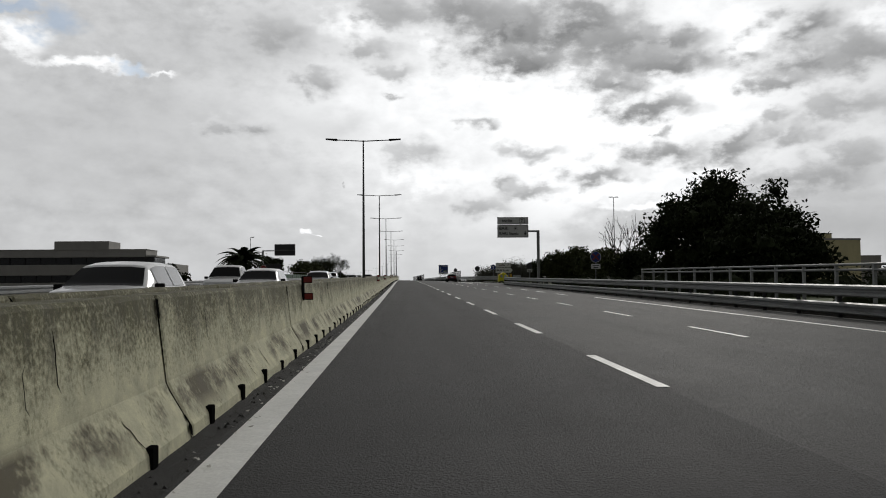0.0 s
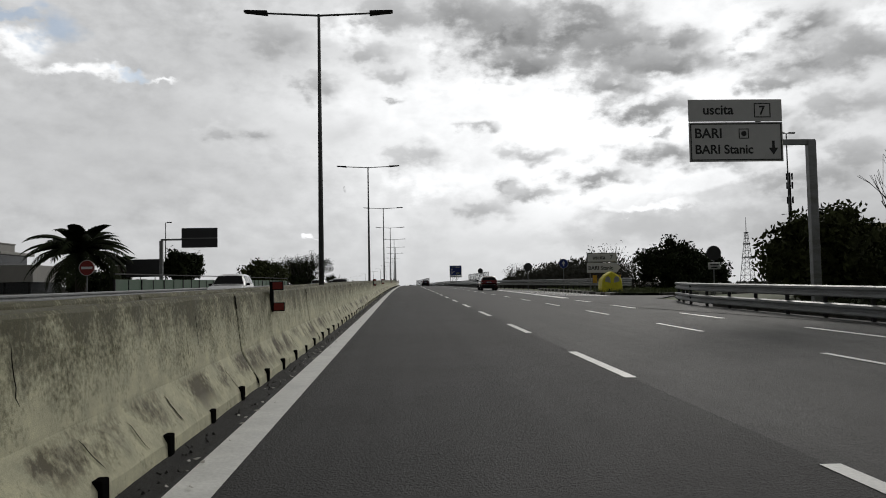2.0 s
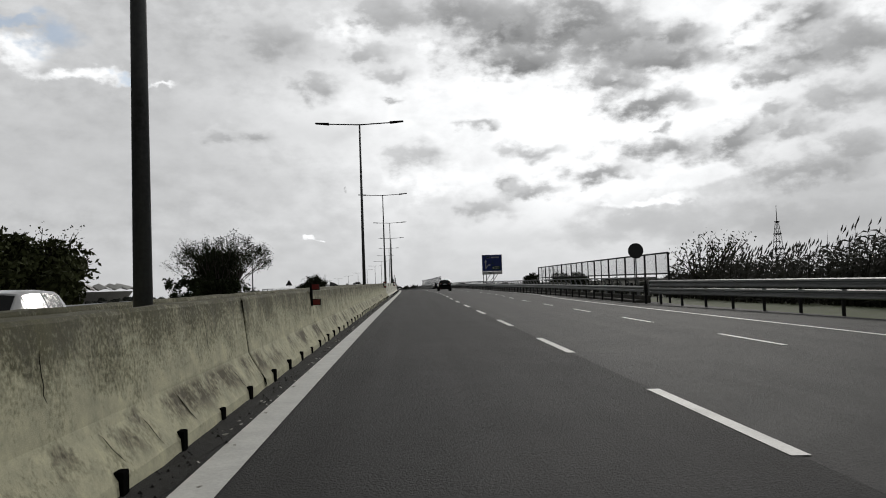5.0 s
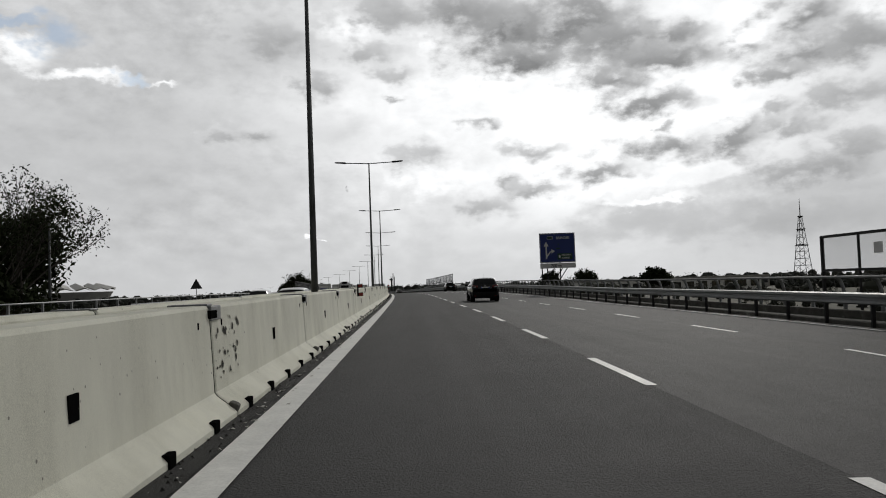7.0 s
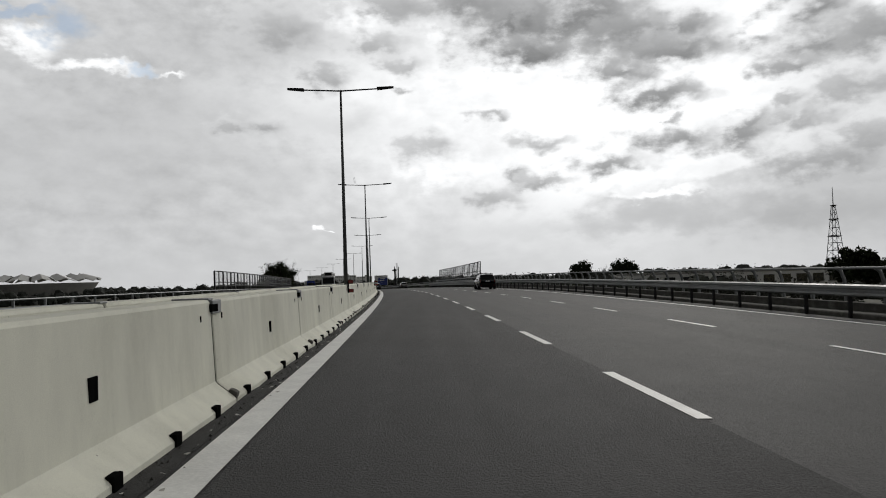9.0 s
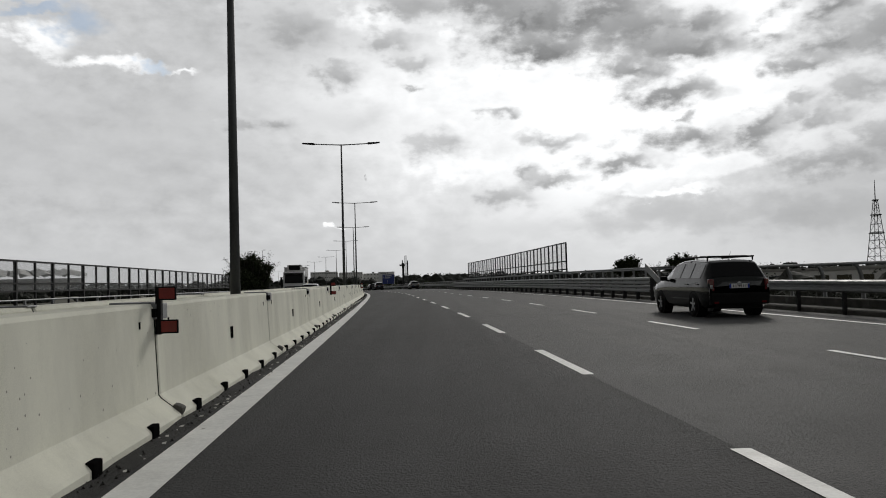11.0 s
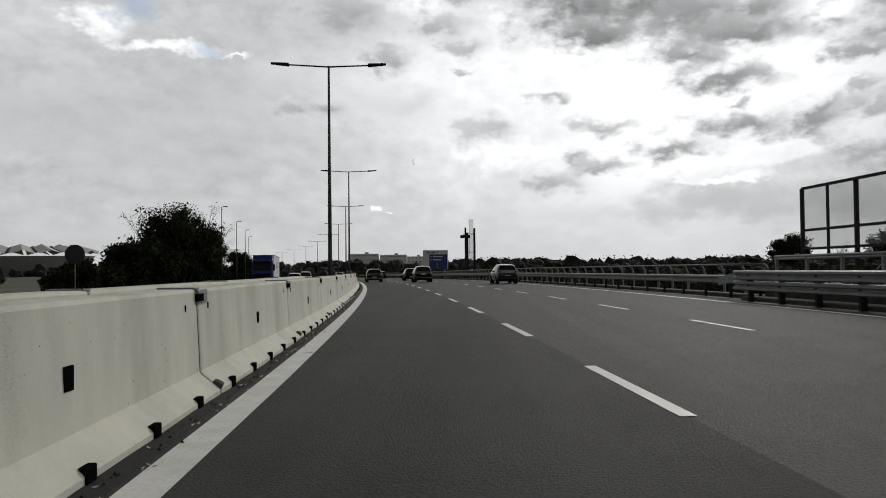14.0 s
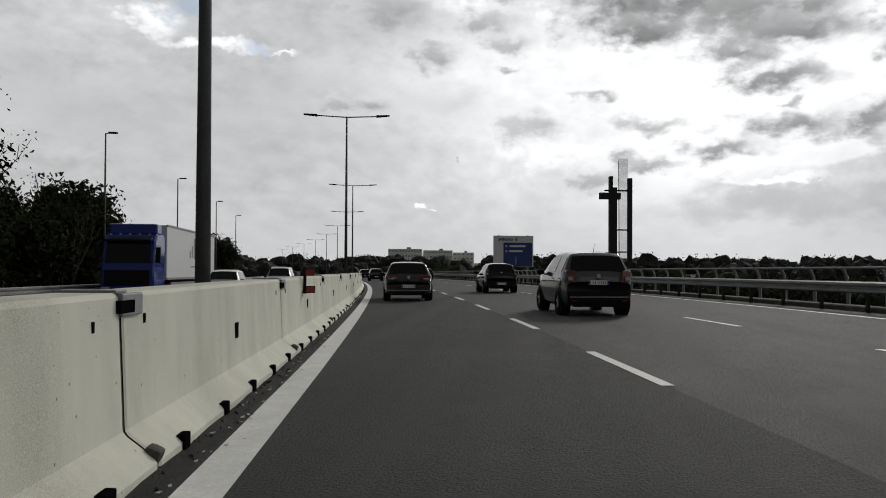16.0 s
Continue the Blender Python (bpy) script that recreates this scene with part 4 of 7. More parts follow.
# added upstands: dark strips in place of the shaded band below the beams
wall = sweep("wall_parapet", [(13.42, -0.6), (13.42, 0.34), (13.44, 0.36), (13.58, 0.36), (13.60, 0.34), (13.60, -0.6)], 190, 352.6, 4.0, KERB_DARK)
tagged(wall, "added low dark upstand standing in for shade below the railing", "parapet", kind="structure")
wall = sweep("wall_parapet", [(13.62, -0.6), (13.62, 0.50), (13.64, 0.52), (13.80, 0.52), (13.82, 0.50), (13.82, -0.6)], 353, 432, 4.0, KERB_DARK)
tagged(wall, "added low dark upstand standing in for shade along the bridge edge", "parapet", kind="structure")


# ---- noise screens ----
def noise_screen(s0, s1, lat, z0, z1, gap, mid=None, panel=NOISE_GLASS, label="", post=0.09, cap=True):
    g = blank("noise_screen", stand(s0, lat))
    inv = g.matrix_basis.inverted()
    tagged(g, label, "noise screen", "roadside noise screens")
    n = int(round((s1 - s0) / gap))
    bm = bmesh.new()
    box(bm, (post, post, z1 + 0.4), (0, 0, (z1 - 0.4) / 2))
    first = part("post", bm, DARK_STEEL, None)
    for i in range(n + 1):
        ob = first if i == 0 else new("post", first.data)
        ob.parent, ob.matrix_parent_inverse = g, inv
        ob.matrix_basis = stand(s0 + i * gap, lat)
        if i % 2 == 0:
            ob.matrix_basis = ob.matrix_basis @ Matrix.Diagonal((1.5, 1.5, 1, 1))
        if i < n:
            a, b = s0 + i * gap + post / 2, s0 + (i + 1) * gap - post / 2
            v = [at(a, lat - 0.01, z0), at(b, lat - 0.01, z0), at(b, lat - 0.01, z1), at(a, lat - 0.01, z1), at(a, lat + 0.01, z0), at(b, lat + 0.01, z0), at(b, lat + 0.01, z1), at(a, lat + 0.01, z1)]
            p = pydata("pane", v, [(0, 1, 2, 3), (7, 6, 5, 4), (0, 4, 5, 1), (3, 2, 6, 7)], panel, g)
            p.matrix_parent_inverse = inv
            p.visible_shadow = panel is not NOISE_GLASS
    zs = ([z1] if cap else []) + [z0] + ([mid] if mid else [])
    for z in zs:
        r = sweep("rail", [(lat - 0.05, z - 0.04), (lat - 0.05, z + 0.04), (lat + 0.05, z + 0.04), (lat + 0.05, z - 0.04)], s0, s0 + n * gap, 4.0, DARK_STEEL)
        r.parent, r.matrix_parent_inverse = g, inv
    return g


noise_screen(377.5, 431.5, 14.7, 1.65, 3.62, 1.5, 2.25, post=0.07, label="tall transparent noise screen with dark steel posts on the bridge")
low_screen = noise_screen(190, 232.2, 14.6, 1.5, 2.58, 2.1, post=0.06, label="low transparent noise screen with dark frames above the parapet")
for i in (15, 16, 18):
    q = 190 + 2.1 * (i + 0.5)
    v = [at(q + a, 14.575 - d, 2.12 + b) for d in (0, 0.004) for a, b in ((-0.22, -0.16), (0.22, -0.16), (0.22, 0.16), (-0.22, 0.16))]
    pydata("sticker", v, [(0, 1, 2, 3), (7, 6, 5, 4), (0, 4, 5, 1), (1, 5, 6, 2), (2, 6, 7, 3), (3, 7, 4, 0)], PANEL_WHITE, low_screen, "small white bird-warning sticker").matrix_parent_inverse = low_screen.matrix_basis.inverted()
noise_screen(336, 407, -15.0, 1.65, 3.0, 2.0, 2.0, label="transparent noise screen along the opposite carriageway")
noise_screen(112, 186, -17.0, 0.45, 1.55, 2.6, 1.9, panel=GREEN_PANEL, label="green panel fence with pale posts beyond the far carriageway", cap=False)
railing(354, 432, 14.0, 1.42, 1.9, curved=False, label="steel bridge parapet with flat top rail on posts", rails=(1.42, 1.34, 0.85))


# ---- vehicles ----
def wheel(parent, x, y, r, w=0.20, rim_mat=ALLOY, spokes=5):
    sg = 1 if x > 0 else -1
    t = blank("wheel")
    t.parent = parent
    t.matrix_basis = Matrix.Translation((x, y, r))
    n = 22
    prof = [(-w / 2, r * 0.66), (-w / 2, r * 0.9), (-w * 0.36, r), (w * 0.36, r), (w / 2, r * 0.9), (w / 2, r * 0.66)]
    vs, fs, k = [], [], len(prof)
    for i in range(n):
        a = 2 * math.pi * i / n
        vs += [(px, pr * math.cos(a), pr * math.sin(a)) for px, pr in prof]
    for i in range(n):
        for j in range(k - 1):
            a, b = i * k + j, ((i + 1) % n) * k + j
            fs.append((a, a + 1, b + 1, b))
    pydata("tyre", vs, fs, RUBBER, t, smooth=True)
    bm = bmesh.new()
    rod(bm, (sg * w * 0.18, 0, 0), (sg * w * 0.30, 0, 0), r * 0.66, r * 0.64, 20)
    part("hub", bm, TRIM, t)
    bm = bmesh.new()
    for i in range(spokes):
        a = 2 * math.pi * i / spokes
        box(bm, (0.03, r * 0.13, r * 0.56), (sg * w * 0.36, math.sin(a) * r * 0.33, math.cos(a) * r * 0.33), turn=(-math.degrees(a), 0, 0), bevel=0.006)
    rod(bm, (sg * w * 0.3, 0, 0), (sg * w * 0.42, 0, 0), r * 0.16, r * 0.14, 10)
    part("rim", bm, rim_mat, t)


def car(label, category, paint, L=4.25, W=1.79, H=1.46, belt=0.93, top=None, rear_glass=(0.10, 0.42), front_glass=(2.55, 3.15), sides=((0.5, 1.3), (1.38, 2.35)),
        lights=(0.72, 0.95, 0.40), r=0.315, axles=(0.82, 3.44), plate_z=0.52, strip=None, roof=None, rails=False, antenna=True, trim_low=True, ridge=0.03, oncoming=False, tail_tall=False):
    """y ahead from the rear bumper, z up from the road. top: the outline of bonnet, glass and roof as (y, z)."""
    c = blank("car")
    tagged(c, label, category)
    ys = [p[0] for p in top]
    zs = [p[1] for p in top]

    def zt(y):
        return float(np.interp(y, ys, zs))

    def plan(y):
        f = 1.0
        if y < 0.5:
            f -= 0.085 * (1 - y / 0.5) ** 2
        if y > L - 0.8:
            f -= 0.16 * (1 - (L - y) / 0.8) ** 2
        return f

    def widths(y):
        z = zt(y)
        k = min(1.0, max(0.0, (z - belt) / (H - belt)))
        f = plan(y)
        return z, k, W / 2 * f * (0.965 - 0.255 * k), W / 2 * f

    def low(y):
        return 0.22 + (0.10 * (1 - y / 0.4) if y < 0.4 else 0) + (0.06 * (1 - (L - y) / 0.5) if y > L - 0.5 else 0)

    st = sorted(set([0.0, 0.03, 0.07] + list(np.arange(0.1, L - 0.1, 0.09)) + [L - 0.07, L - 0.02, L] + ys))
    st = [y for y in st if 0 <= y <= L]
    vs, fs = [], []
    half = 10
    for y in st:
        z, k, wt, wf = widths(y)
        sh = min(belt, z - 0.05)
        b = low(y)
        pts = [(0, z + ridge), (wt * 0.55, z + ridge * 0.72), (wt - 0.07, z), (wt, z - 0.045), (wf * 0.985, sh), (wf, sh * 0.80), (wf * 0.992, 0.46), (wf * 0.965, b + 0.08), (wf * 0.90, b), (0, b)]
        vs += [(x, y, q) for x, q in pts] + [(-x, y, q) for x, q in pts[-2:0:-1]]
    n = 2 * half - 2
    for i in range(len(st) - 1):
        for j in range(n):
            a, d = i * n + j, i * n + (j + 1) % n
            fs.append((a, d, d + n, a + n))
    fs += [tuple(range(n)), tuple(range(len(st) * n - 1, (len(st) - 1) * n - 1, -1))]
    pydata("body", vs, fs, paint, c, smooth=True)

    def pane(name, y0, y1, inset, mat=CAR_GLASS, lift=0.010):
        vs, fs = [], []
        rows, cols = 6, 9
        for i in range(rows + 1):
            y = y0 + (y1 - y0) * i / rows
            z, k, wt, wf = widths(y)
            dz = (zt(y + 0.02) - zt(y - 0.02)) / 0.04
            ln = math.hypot(dz, 1)
            for j in range(cols + 1):
                x = (2 * j / cols - 1) * (wt - inset)
                q = abs(x) / wt
                cr = ridge * (1 - 0.5 * q * q) if q < 0.55 else ridge * 0.72 * max(0, (0.96 - q) / 0.41)
                vs.append((x, y - lift * dz / ln, z + cr + lift / ln))
        for i in range(rows):
            for j in range(cols):
                a = i * (cols + 1) + j
                fs.append((a, a + 1, a + cols + 2, a + cols + 1))
        return pydata(name, vs, fs, mat, c, smooth=True)

    pane("rear_window", *rear_glass, 0.07)
    pane("windscreen", *front_glass, 0.05)
    if roof is not None:
        vs, fs = [], []
        m = 14
        for i in range(m + 1):
            y = rear_glass[1] + 0.01 + (front_glass[0] - rear_glass[1] - 0.02) * i / m
            z, k, wt, wf = widths(y)
            row = [(wt + 0.014, z - 0.055), (wt + 0.006, z - 0.03), (wt - 0.07, z + 0.012), (wt * 0.55, z + ridge * 0.72 + 0.012), (0, z + ridge + 0.012)]
            vs += [(-x, y, q) for x, q in row] + [(x, y, q) for x, q in row[-2::-1]]
        for i in range(m):
            for j in range(8):
                a = i * 9 + j
                fs.append((a, a + 1, a + 10, a + 9))
        fs.append(tuple(range(9)))
        pydata("roof_panel", vs, fs, roof, c, smooth=True)
    for y0, y1 in sides:
        for sg in (-1, 1):
            vs, fs = [], []
            m = 6
            for i in range(m + 1):
                y = y0 + (y1 - y0) * i / m
                z, k, wt, wf = widths(y)
                for v in (0.10, 0.93):
                    za = belt + (z - 0.045 - belt) * v + 0.01
                    xa = wf * 0.985 + (wt - wf * 0.985) * (za - belt) / max(0.05, z - 0.045 - belt)
                    vs.append((sg * (xa + 0.012), y, za))
            for i in range(m):
                fs.append((2 * i, 2 * i + 1, 2 * i + 3, 2 * i + 2))
            pydata("side_window", vs, fs, SIDE_GLASS, c, smooth=True)
    # wheels and arches
    for y in axles:
        for sg in (-1, 1):
            bm = bmesh.new()
            rod(bm, (sg * (W / 2 - 0.24), y, r + 0.01), (sg * (W / 2 + 0.002), y, r + 0.01), r + 0.055, r + 0.055, 22)
            part("wheel_arch", bm, TRIM, c)
            wheel(c, sg * (W / 2 - 0.062), y, r)
    # rear end
    def rear_y(z):
        return float(np.interp(z, zs[:5], ys[:5])) if z > zs[0] else 0.0

    bm = bmesh.new()
    box(bm, (W * 0.90, 0.16, 0.30), (0, 0.05, 0.46), bevel=0.05)
    part("rear_bumper", bm, TRIM if trim_low is True else paint, c)
    bm = bmesh.new()
    box(bm, (W * 0.72, 0.14, 0.14), (0, 0.10, 0.28), bevel=0.04)
    part("diffuser", bm, TRIM, c)
    if strip:
        bm = bmesh.new()
        box(bm, (W * 0.84, 0.02, 0.025), (0, -0.035, strip), bevel=0.006)
        part("chrome_strip", bm, CHROME, c)
    z0, z1, lw = lights
    for sg in (-1, 1):
        yy = rear_y((z0 + z1) / 2)
        bm = bmesh.new()
        v = box(bm, (lw, 0.16, z1 - z0), (0, 0, 0), bevel=0.03)
        for q in bm.verts:
            if not tail_tall:
                if q.co.x * sg < 0:
                    q.co.z *= 0.72
            q.co.y += 0.10 * max(0, q.co.x * sg / lw + 0.2)
        bmesh.ops.transform(bm, matrix=Matrix.Translation((sg * (W / 2 * 0.93 - lw / 2), yy + 0.045, (z0 + z1) / 2)), verts=bm.verts)
        part("tail_light", bm, TAIL, c)
        bm = bmesh.new()
        box(bm, (lw * 0.45, 0.02, (z1 - z0) * 0.28), (sg * (W / 2 * 0.93 - lw * 0.42), yy - 0.036, z0 + (z1 - z0) * 0.36), bevel=0.008)
        part("lamp_lens", bm, CLEARLAMP, c)
        bm = bmesh.new()
        box(bm, (0.12, 0.02, 0.05), (sg * W * 0.36, -0.035, 0.37), bevel=0.008)
        part("reflector", bm, TAIL, c)
        # door mirror
        bm = bmesh.new()
        box(bm, (0.20, 0.10, 0.13), (sg * (W / 2 + 0.10), front_glass[0] - 0.05 + (0.25 if front_glass[1] - front_glass[0] > 0.3 else 0), belt + 0.06), bevel=0.035)
        rod(bm, (sg * (W / 2 - 0.05), front_glass[0] + 0.22, belt - 0.02), (sg * (W / 2 + 0.06), front_glass[0] + 0.18, belt + 0.03), 0.025, 0.02, 6)
        part("door_mirror", bm, TRIM, c)
        # front lamp
        bm = bmesh.new()
        box(bm, (0.36, 0.22, 0.16), (sg * W * 0.33, L - 0.13, 0.66), turn=(0, 0, -sg * 22), bevel=0.035)
        part("headlamp", bm, CLEARLAMP, c)
        # door handle and side line
        for y0, y1 in sides[:2]:
            bm = bmesh.new()
            box(bm, (0.03, 0.15, 0.03), (sg * (W / 2 + 0.006), y0 + 0.14, belt - 0.10), bevel=0.008)
            part("door_handle", bm, paint, c)
    yp = rear_y(plate_z) - (0.035 if plate_z < 0.6 else -0.005)
    bm = bmesh.new()
    box(bm, (0.52, 0.02, 0.115), (0, yp, plate_z), bevel=0.004)
    pl = part("number_plate", bm, PLATE, c, "white plate with dark bars and blue ends")
    for sg in (-1, 1):
        bm = bmesh.new()
        box(bm, (0.045, 0.012, 0.105), (sg * 0.235, yp - 0.008, plate_z))
        part("plate_end", bm, PLATE_BLUE, pl)
    for x in (-0.15, -0.09, 0.0, 0.055, 0.11, 0.165):
        bm = bmesh.new()
        box(bm, (0.016, 0.008, 0.060), (x, yp - 0.012, plate_z))
        part("plate_bar", bm, SIGN_BLACK, pl)
    bm = bmesh.new()
    zb = (z0 + z1) / 2 + 0.02
    rod(bm, (0, rear_y(zb) - 0.02, zb), (0, rear_y(zb) + 0.05, zb), 0.06, 0.06, 16)
    part("badge", bm, CHROME, c)
    # front end
    bm = bmesh.new()
    box(bm, (W * 0.52, 0.10, 0.14), (0, L - 0.02, 0.60), bevel=0.03)
    part("grille", bm, TRIM, c)
    bm = bmesh.new()
    box(bm, (W * 0.70, 0.12, 0.16), (0, L - 0.03, 0.36), bevel=0.03)
    part("air_intake", bm, TRIM, c)
    bm = bmesh.new()
    box(bm, (0.5, 0.02, 0.11), (0, L + 0.045, 0.48))
    part("front_plate", bm, PLATE, c)
    if antenna:
        bm = bmesh.new()
        ya = rear_glass[1] + 0.25
        rod(bm, (0, ya, zt(ya)), (0, ya - 0.16, zt(ya) + 0.24), 0.008, 0.004, 5)
        part("antenna", bm, TRIM, c)
    if rails:
        for sg in (-1, 1):
            bm = bmesh.new()
            rod(bm, (sg * W * 0.35, 0.45, H + 0.06), (sg * W * 0.35, front_glass[0] - 0.2, H + 0.06), 0.022, 0.022, 6)
            for y in (0.5, front_glass[0] - 0.3):
                rod(bm, (sg * W * 0.35, y, H - 0.04), (sg * W * 0.35, y, H + 0.06), 0.02, 0.02, 6)
            part("roof_rail", bm, TRIM, c)
        for y in (0.9, 1.9):
            bm = bmesh.new()
            rod(bm, (-W * 0.37, y, H + 0.075), (W * 0.37, y, H + 0.075), 0.02, 0.02, 6)
            part("cross_bar", bm, TRIM, c)
    return c


HATCH = [(0.0, 0.70), (0.03, 0.90), (0.10, 1.00), (0.40, 1.36), (0.50, 1.41), (1.2, 1.45), (2.0, 1.45), (2.5, 1.38), (3.15, 0.99), (3.7, 0.90), (4.1, 0.74), (4.26, 0.58)]


def outline(L, H, pts=HATCH):
    """The hatchback outline stretched to another length and height."""
    return [(y * L / 4.26, 0.22 + (z - 0.22) * (H - 0.22) / 1.23) for y, z in pts]


def place_car(ob, s, lat, turn=0.0):
    ob.matrix_basis = stand(s, lat, 0.014, turn)
    return ob


# same direction
place_car(car("dark grey-brown compact hatchback in the fast lane", "car", car_paint("dark_umber_paint", (0.040, 0.035, 0.034)), 4.26, 1.79, 1.45,
              top=outline(4.26, 1.45), strip=0.40, plate_z=0.55, lights=(0.76, 0.96, 0.44), trim_low=False), 495.5, 1.6)
place_car(car("red three-door small car with white roof in the slow lane", "car", car_paint("dark_red_paint", (0.14, 0.012, 0.014)), 3.65, 1.69, 1.42, belt=0.94,
              top=[(0, 0.72), (0.03, 0.90), (0.09, 0.98), (0.34, 1.30), (0.44, 1.38), (1.2, 1.42), (1.9, 1.41), (2.2, 1.36), (2.62, 0.99), (3.2, 0.90), (3.5, 0.78), (3.65, 0.55)],
              rear_glass=(0.10, 0.34), front_glass=(2.22, 2.60), sides=((0.5, 1.15), (1.22, 2.1)), lights=(0.72, 0.94, 0.18), roof=material("cream_roof", (0.62, 0.61, 0.58), 0.3, bump=0, vary=0.04),
              axles=(0.58, 3.04), r=0.30, plate_z=0.80, strip=0.56, tail_tall=True), 140.7, 9.75)
place_car(car("black five-door city car in the middle lane", "car", car_paint("black_paint", (0.010, 0.010, 0.011)), 3.94, 1.74, 1.50, belt=0.98,
              top=[(0, 0.78), (0.03, 0.98), (0.12, 1.08), (0.42, 1.36), (0.52, 1.43), (1.2, 1.50), (1.9, 1.49), (2.3, 1.42), (2.95, 1.03), (3.5, 0.92), (3.8, 0.76), (3.94, 0.56)],
              rear_glass=(0.13, 0.42), front_glass=(2.32, 2.93), sides=((0.62, 1.25), (1.33, 2.2)), lights=(0.86, 1.04, 0.36), axles=(0.68, 3.23), plate_z=0.86), 256.4, 6.0)
place_car(car("black estate car with roof bars in the slow lane", "car", car_paint("dark_green_black_paint", (0.010, 0.012, 0.011)), 4.44, 1.70, 1.47, belt=0.93,
              top=[(0, 0.76), (0.03, 0.92), (0.08, 0.98), (0.36, 1.36), (0.44, 1.42), (1.4, 1.47), (2.2, 1.46), (2.6, 1.40), (3.2, 0.98), (3.8, 0.88), (4.25, 0.74), (4.44, 0.55)],
              rear_glass=(0.09, 0.35), front_glass=(2.62, 3.18), sides=((0.48, 1.12), (1.2, 1.85), (1.93, 2.6)), lights=(0.66, 0.96, 0.14), axles=(0.90, 3.42), r=0.30, plate_z=0.78, rails=True, tail_tall=True), 339.0, 10.20)
place_car(car("silver three-door small hatchback in the slow lane", "car", car_paint("silver_paint", (0.25, 0.25, 0.245)), 3.62, 1.66, 1.50, belt=0.96,
              top=[(0, 0.80), (0.03, 0.97), (0.08, 1.02), (0.30, 1.36), (0.40, 1.44), (1.2, 1.50), (1.8, 1.49), (2.15, 1.42), (2.75, 1.0), (3.2, 0.90), (3.48, 0.76), (3.62, 0.56)],
              rear_glass=(0.09, 0.30), front_glass=(2.17, 2.73), sides=((0.45, 1.05), (1.12, 2.05)), lights=(0.74, 0.98, 0.24), axles=(0.62, 2.99), r=0.28, plate_z=0.60, strip=0.44, tail_tall=True), 467.2, 11.0)
place_car(car("dark grey compact people carrier in the middle lane", "car", car_paint("graphite_paint", (0.075, 0.075, 0.078)), 3.88, 1.76, 1.60, belt=1.02,
              top=[(0, 0.82), (0.03, 1.0), (0.08, 1.06), (0.34, 1.46), (0.44, 1.54), (1.2, 1.60), (1.9, 1.59), (2.3, 1.50), (3.05, 1.04), (3.5, 0.94), (3.75, 0.78), (3.88, 0.56)],
              rear_glass=(0.09, 0.34), front_glass=(2.34, 3.03), sides=((0.5, 1.2), (1.28, 2.25)), lights=(0.80, 1.12, 0.24), axles=(0.68, 3.25), plate_z=0.82, strip=0.46, tail_tall=True), 485.2, 6.05)
place_car(car("black five-door hatchback further ahead in the middle lane", "car", car_paint("gloss_black_paint", (0.009, 0.009, 0.010)), 4.03, 1.69, 1.49,
              top=outline(4.03, 1.49), lights=(0.85, 1.15, 0.16), rear_glass=(0.10, 0.38), front_glass=(2.4, 2.95), sides=((0.48, 1.2), (1.3, 2.2)), axles=(0.75, 3.26), plate_z=0.46, tail_tall=True), 505.9, 6.7)
place_car(car("dark family car far ahead on the bend", "car", car_paint("dark_blue_paint", (0.014, 0.016, 0.024)), 4.3, 1.76, 1.5, top=outline(4.3, 1.5)), 575.0, 9.5)
place_car(car("dark hatchback far ahead in the fast lane", "car", car_paint("dark_grey_paint", (0.03, 0.03, 0.031)), 4.2, 1.76, 1.5, top=outline(4.2, 1.5)), 566.0, 2.0)
place_car(car("black hatchback far ahead near the barrier", "car", car_paint("deep_black_paint", (0.012, 0.012, 0.013)), 4.2, 1.76, 1.5, top=outline(4.2, 1.5)), 592.0, 2.0)

# opposite direction
WHITE = car_paint("white_paint", (0.66, 0.66, 0.65))
SILVER = car_paint("pale_silver_paint", (0.36, 0.36, 0.36))
white_car = car("white oncoming hatchback beyond the median barrier", "car", WHITE, 4.2, 1.77, 1.48, top=outline(4.2, 1.48))
place_car(white_car, 19.0, -4.7, 180)
copy_thing(white_car, stand(251.3, -4.9, 0.014, 180))
copy_thing(white_car, stand(276.0, -11.0, 0.014, 180))
copy_thing(white_car, stand(152.5, -8.3, 0.014, 180))
silver_car = car("silver oncoming hatchback beyond the median barrier", "car", SILVER, 4.2, 1.75, 1.47, top=outline(4.2, 1.47))
place_car(silver_car, 57.5, -4.7, 180)
copy_thing(silver_car, stand(170.0, -8.2, 0.014, 180))
suv = car("white oncoming off-road car beyond the median barrier", "car", WHITE, 4.3, 1.82, 1.66, belt=1.05,
          top=[(0, 0.9), (0.03, 1.06), (0.08, 1.12), (0.30, 1.50), (0.40, 1.60), (1.2, 1.66), (2.0, 1.65), (2.4, 1.56), (2.95, 1.10), (3.7, 1.02), (4.15, 0.88), (4.3, 0.6)],
          rear_glass=(0.09, 0.30), front_glass=(2.42, 2.93), sides=((0.45, 1.2), (1.3, 2.3)), axles=(0.75, 3.4), r=0.34)
copy_thing(white_car, stand(36.6, -4.9, 0.014, 180))
copy_thing(silver_car, stand(138.6, -4.8, 0.014, 180))
place_car(suv, 512.5, -7.9, 180)
copy_thing(suv, stand(107.0, -8.2, 0.014, 180))


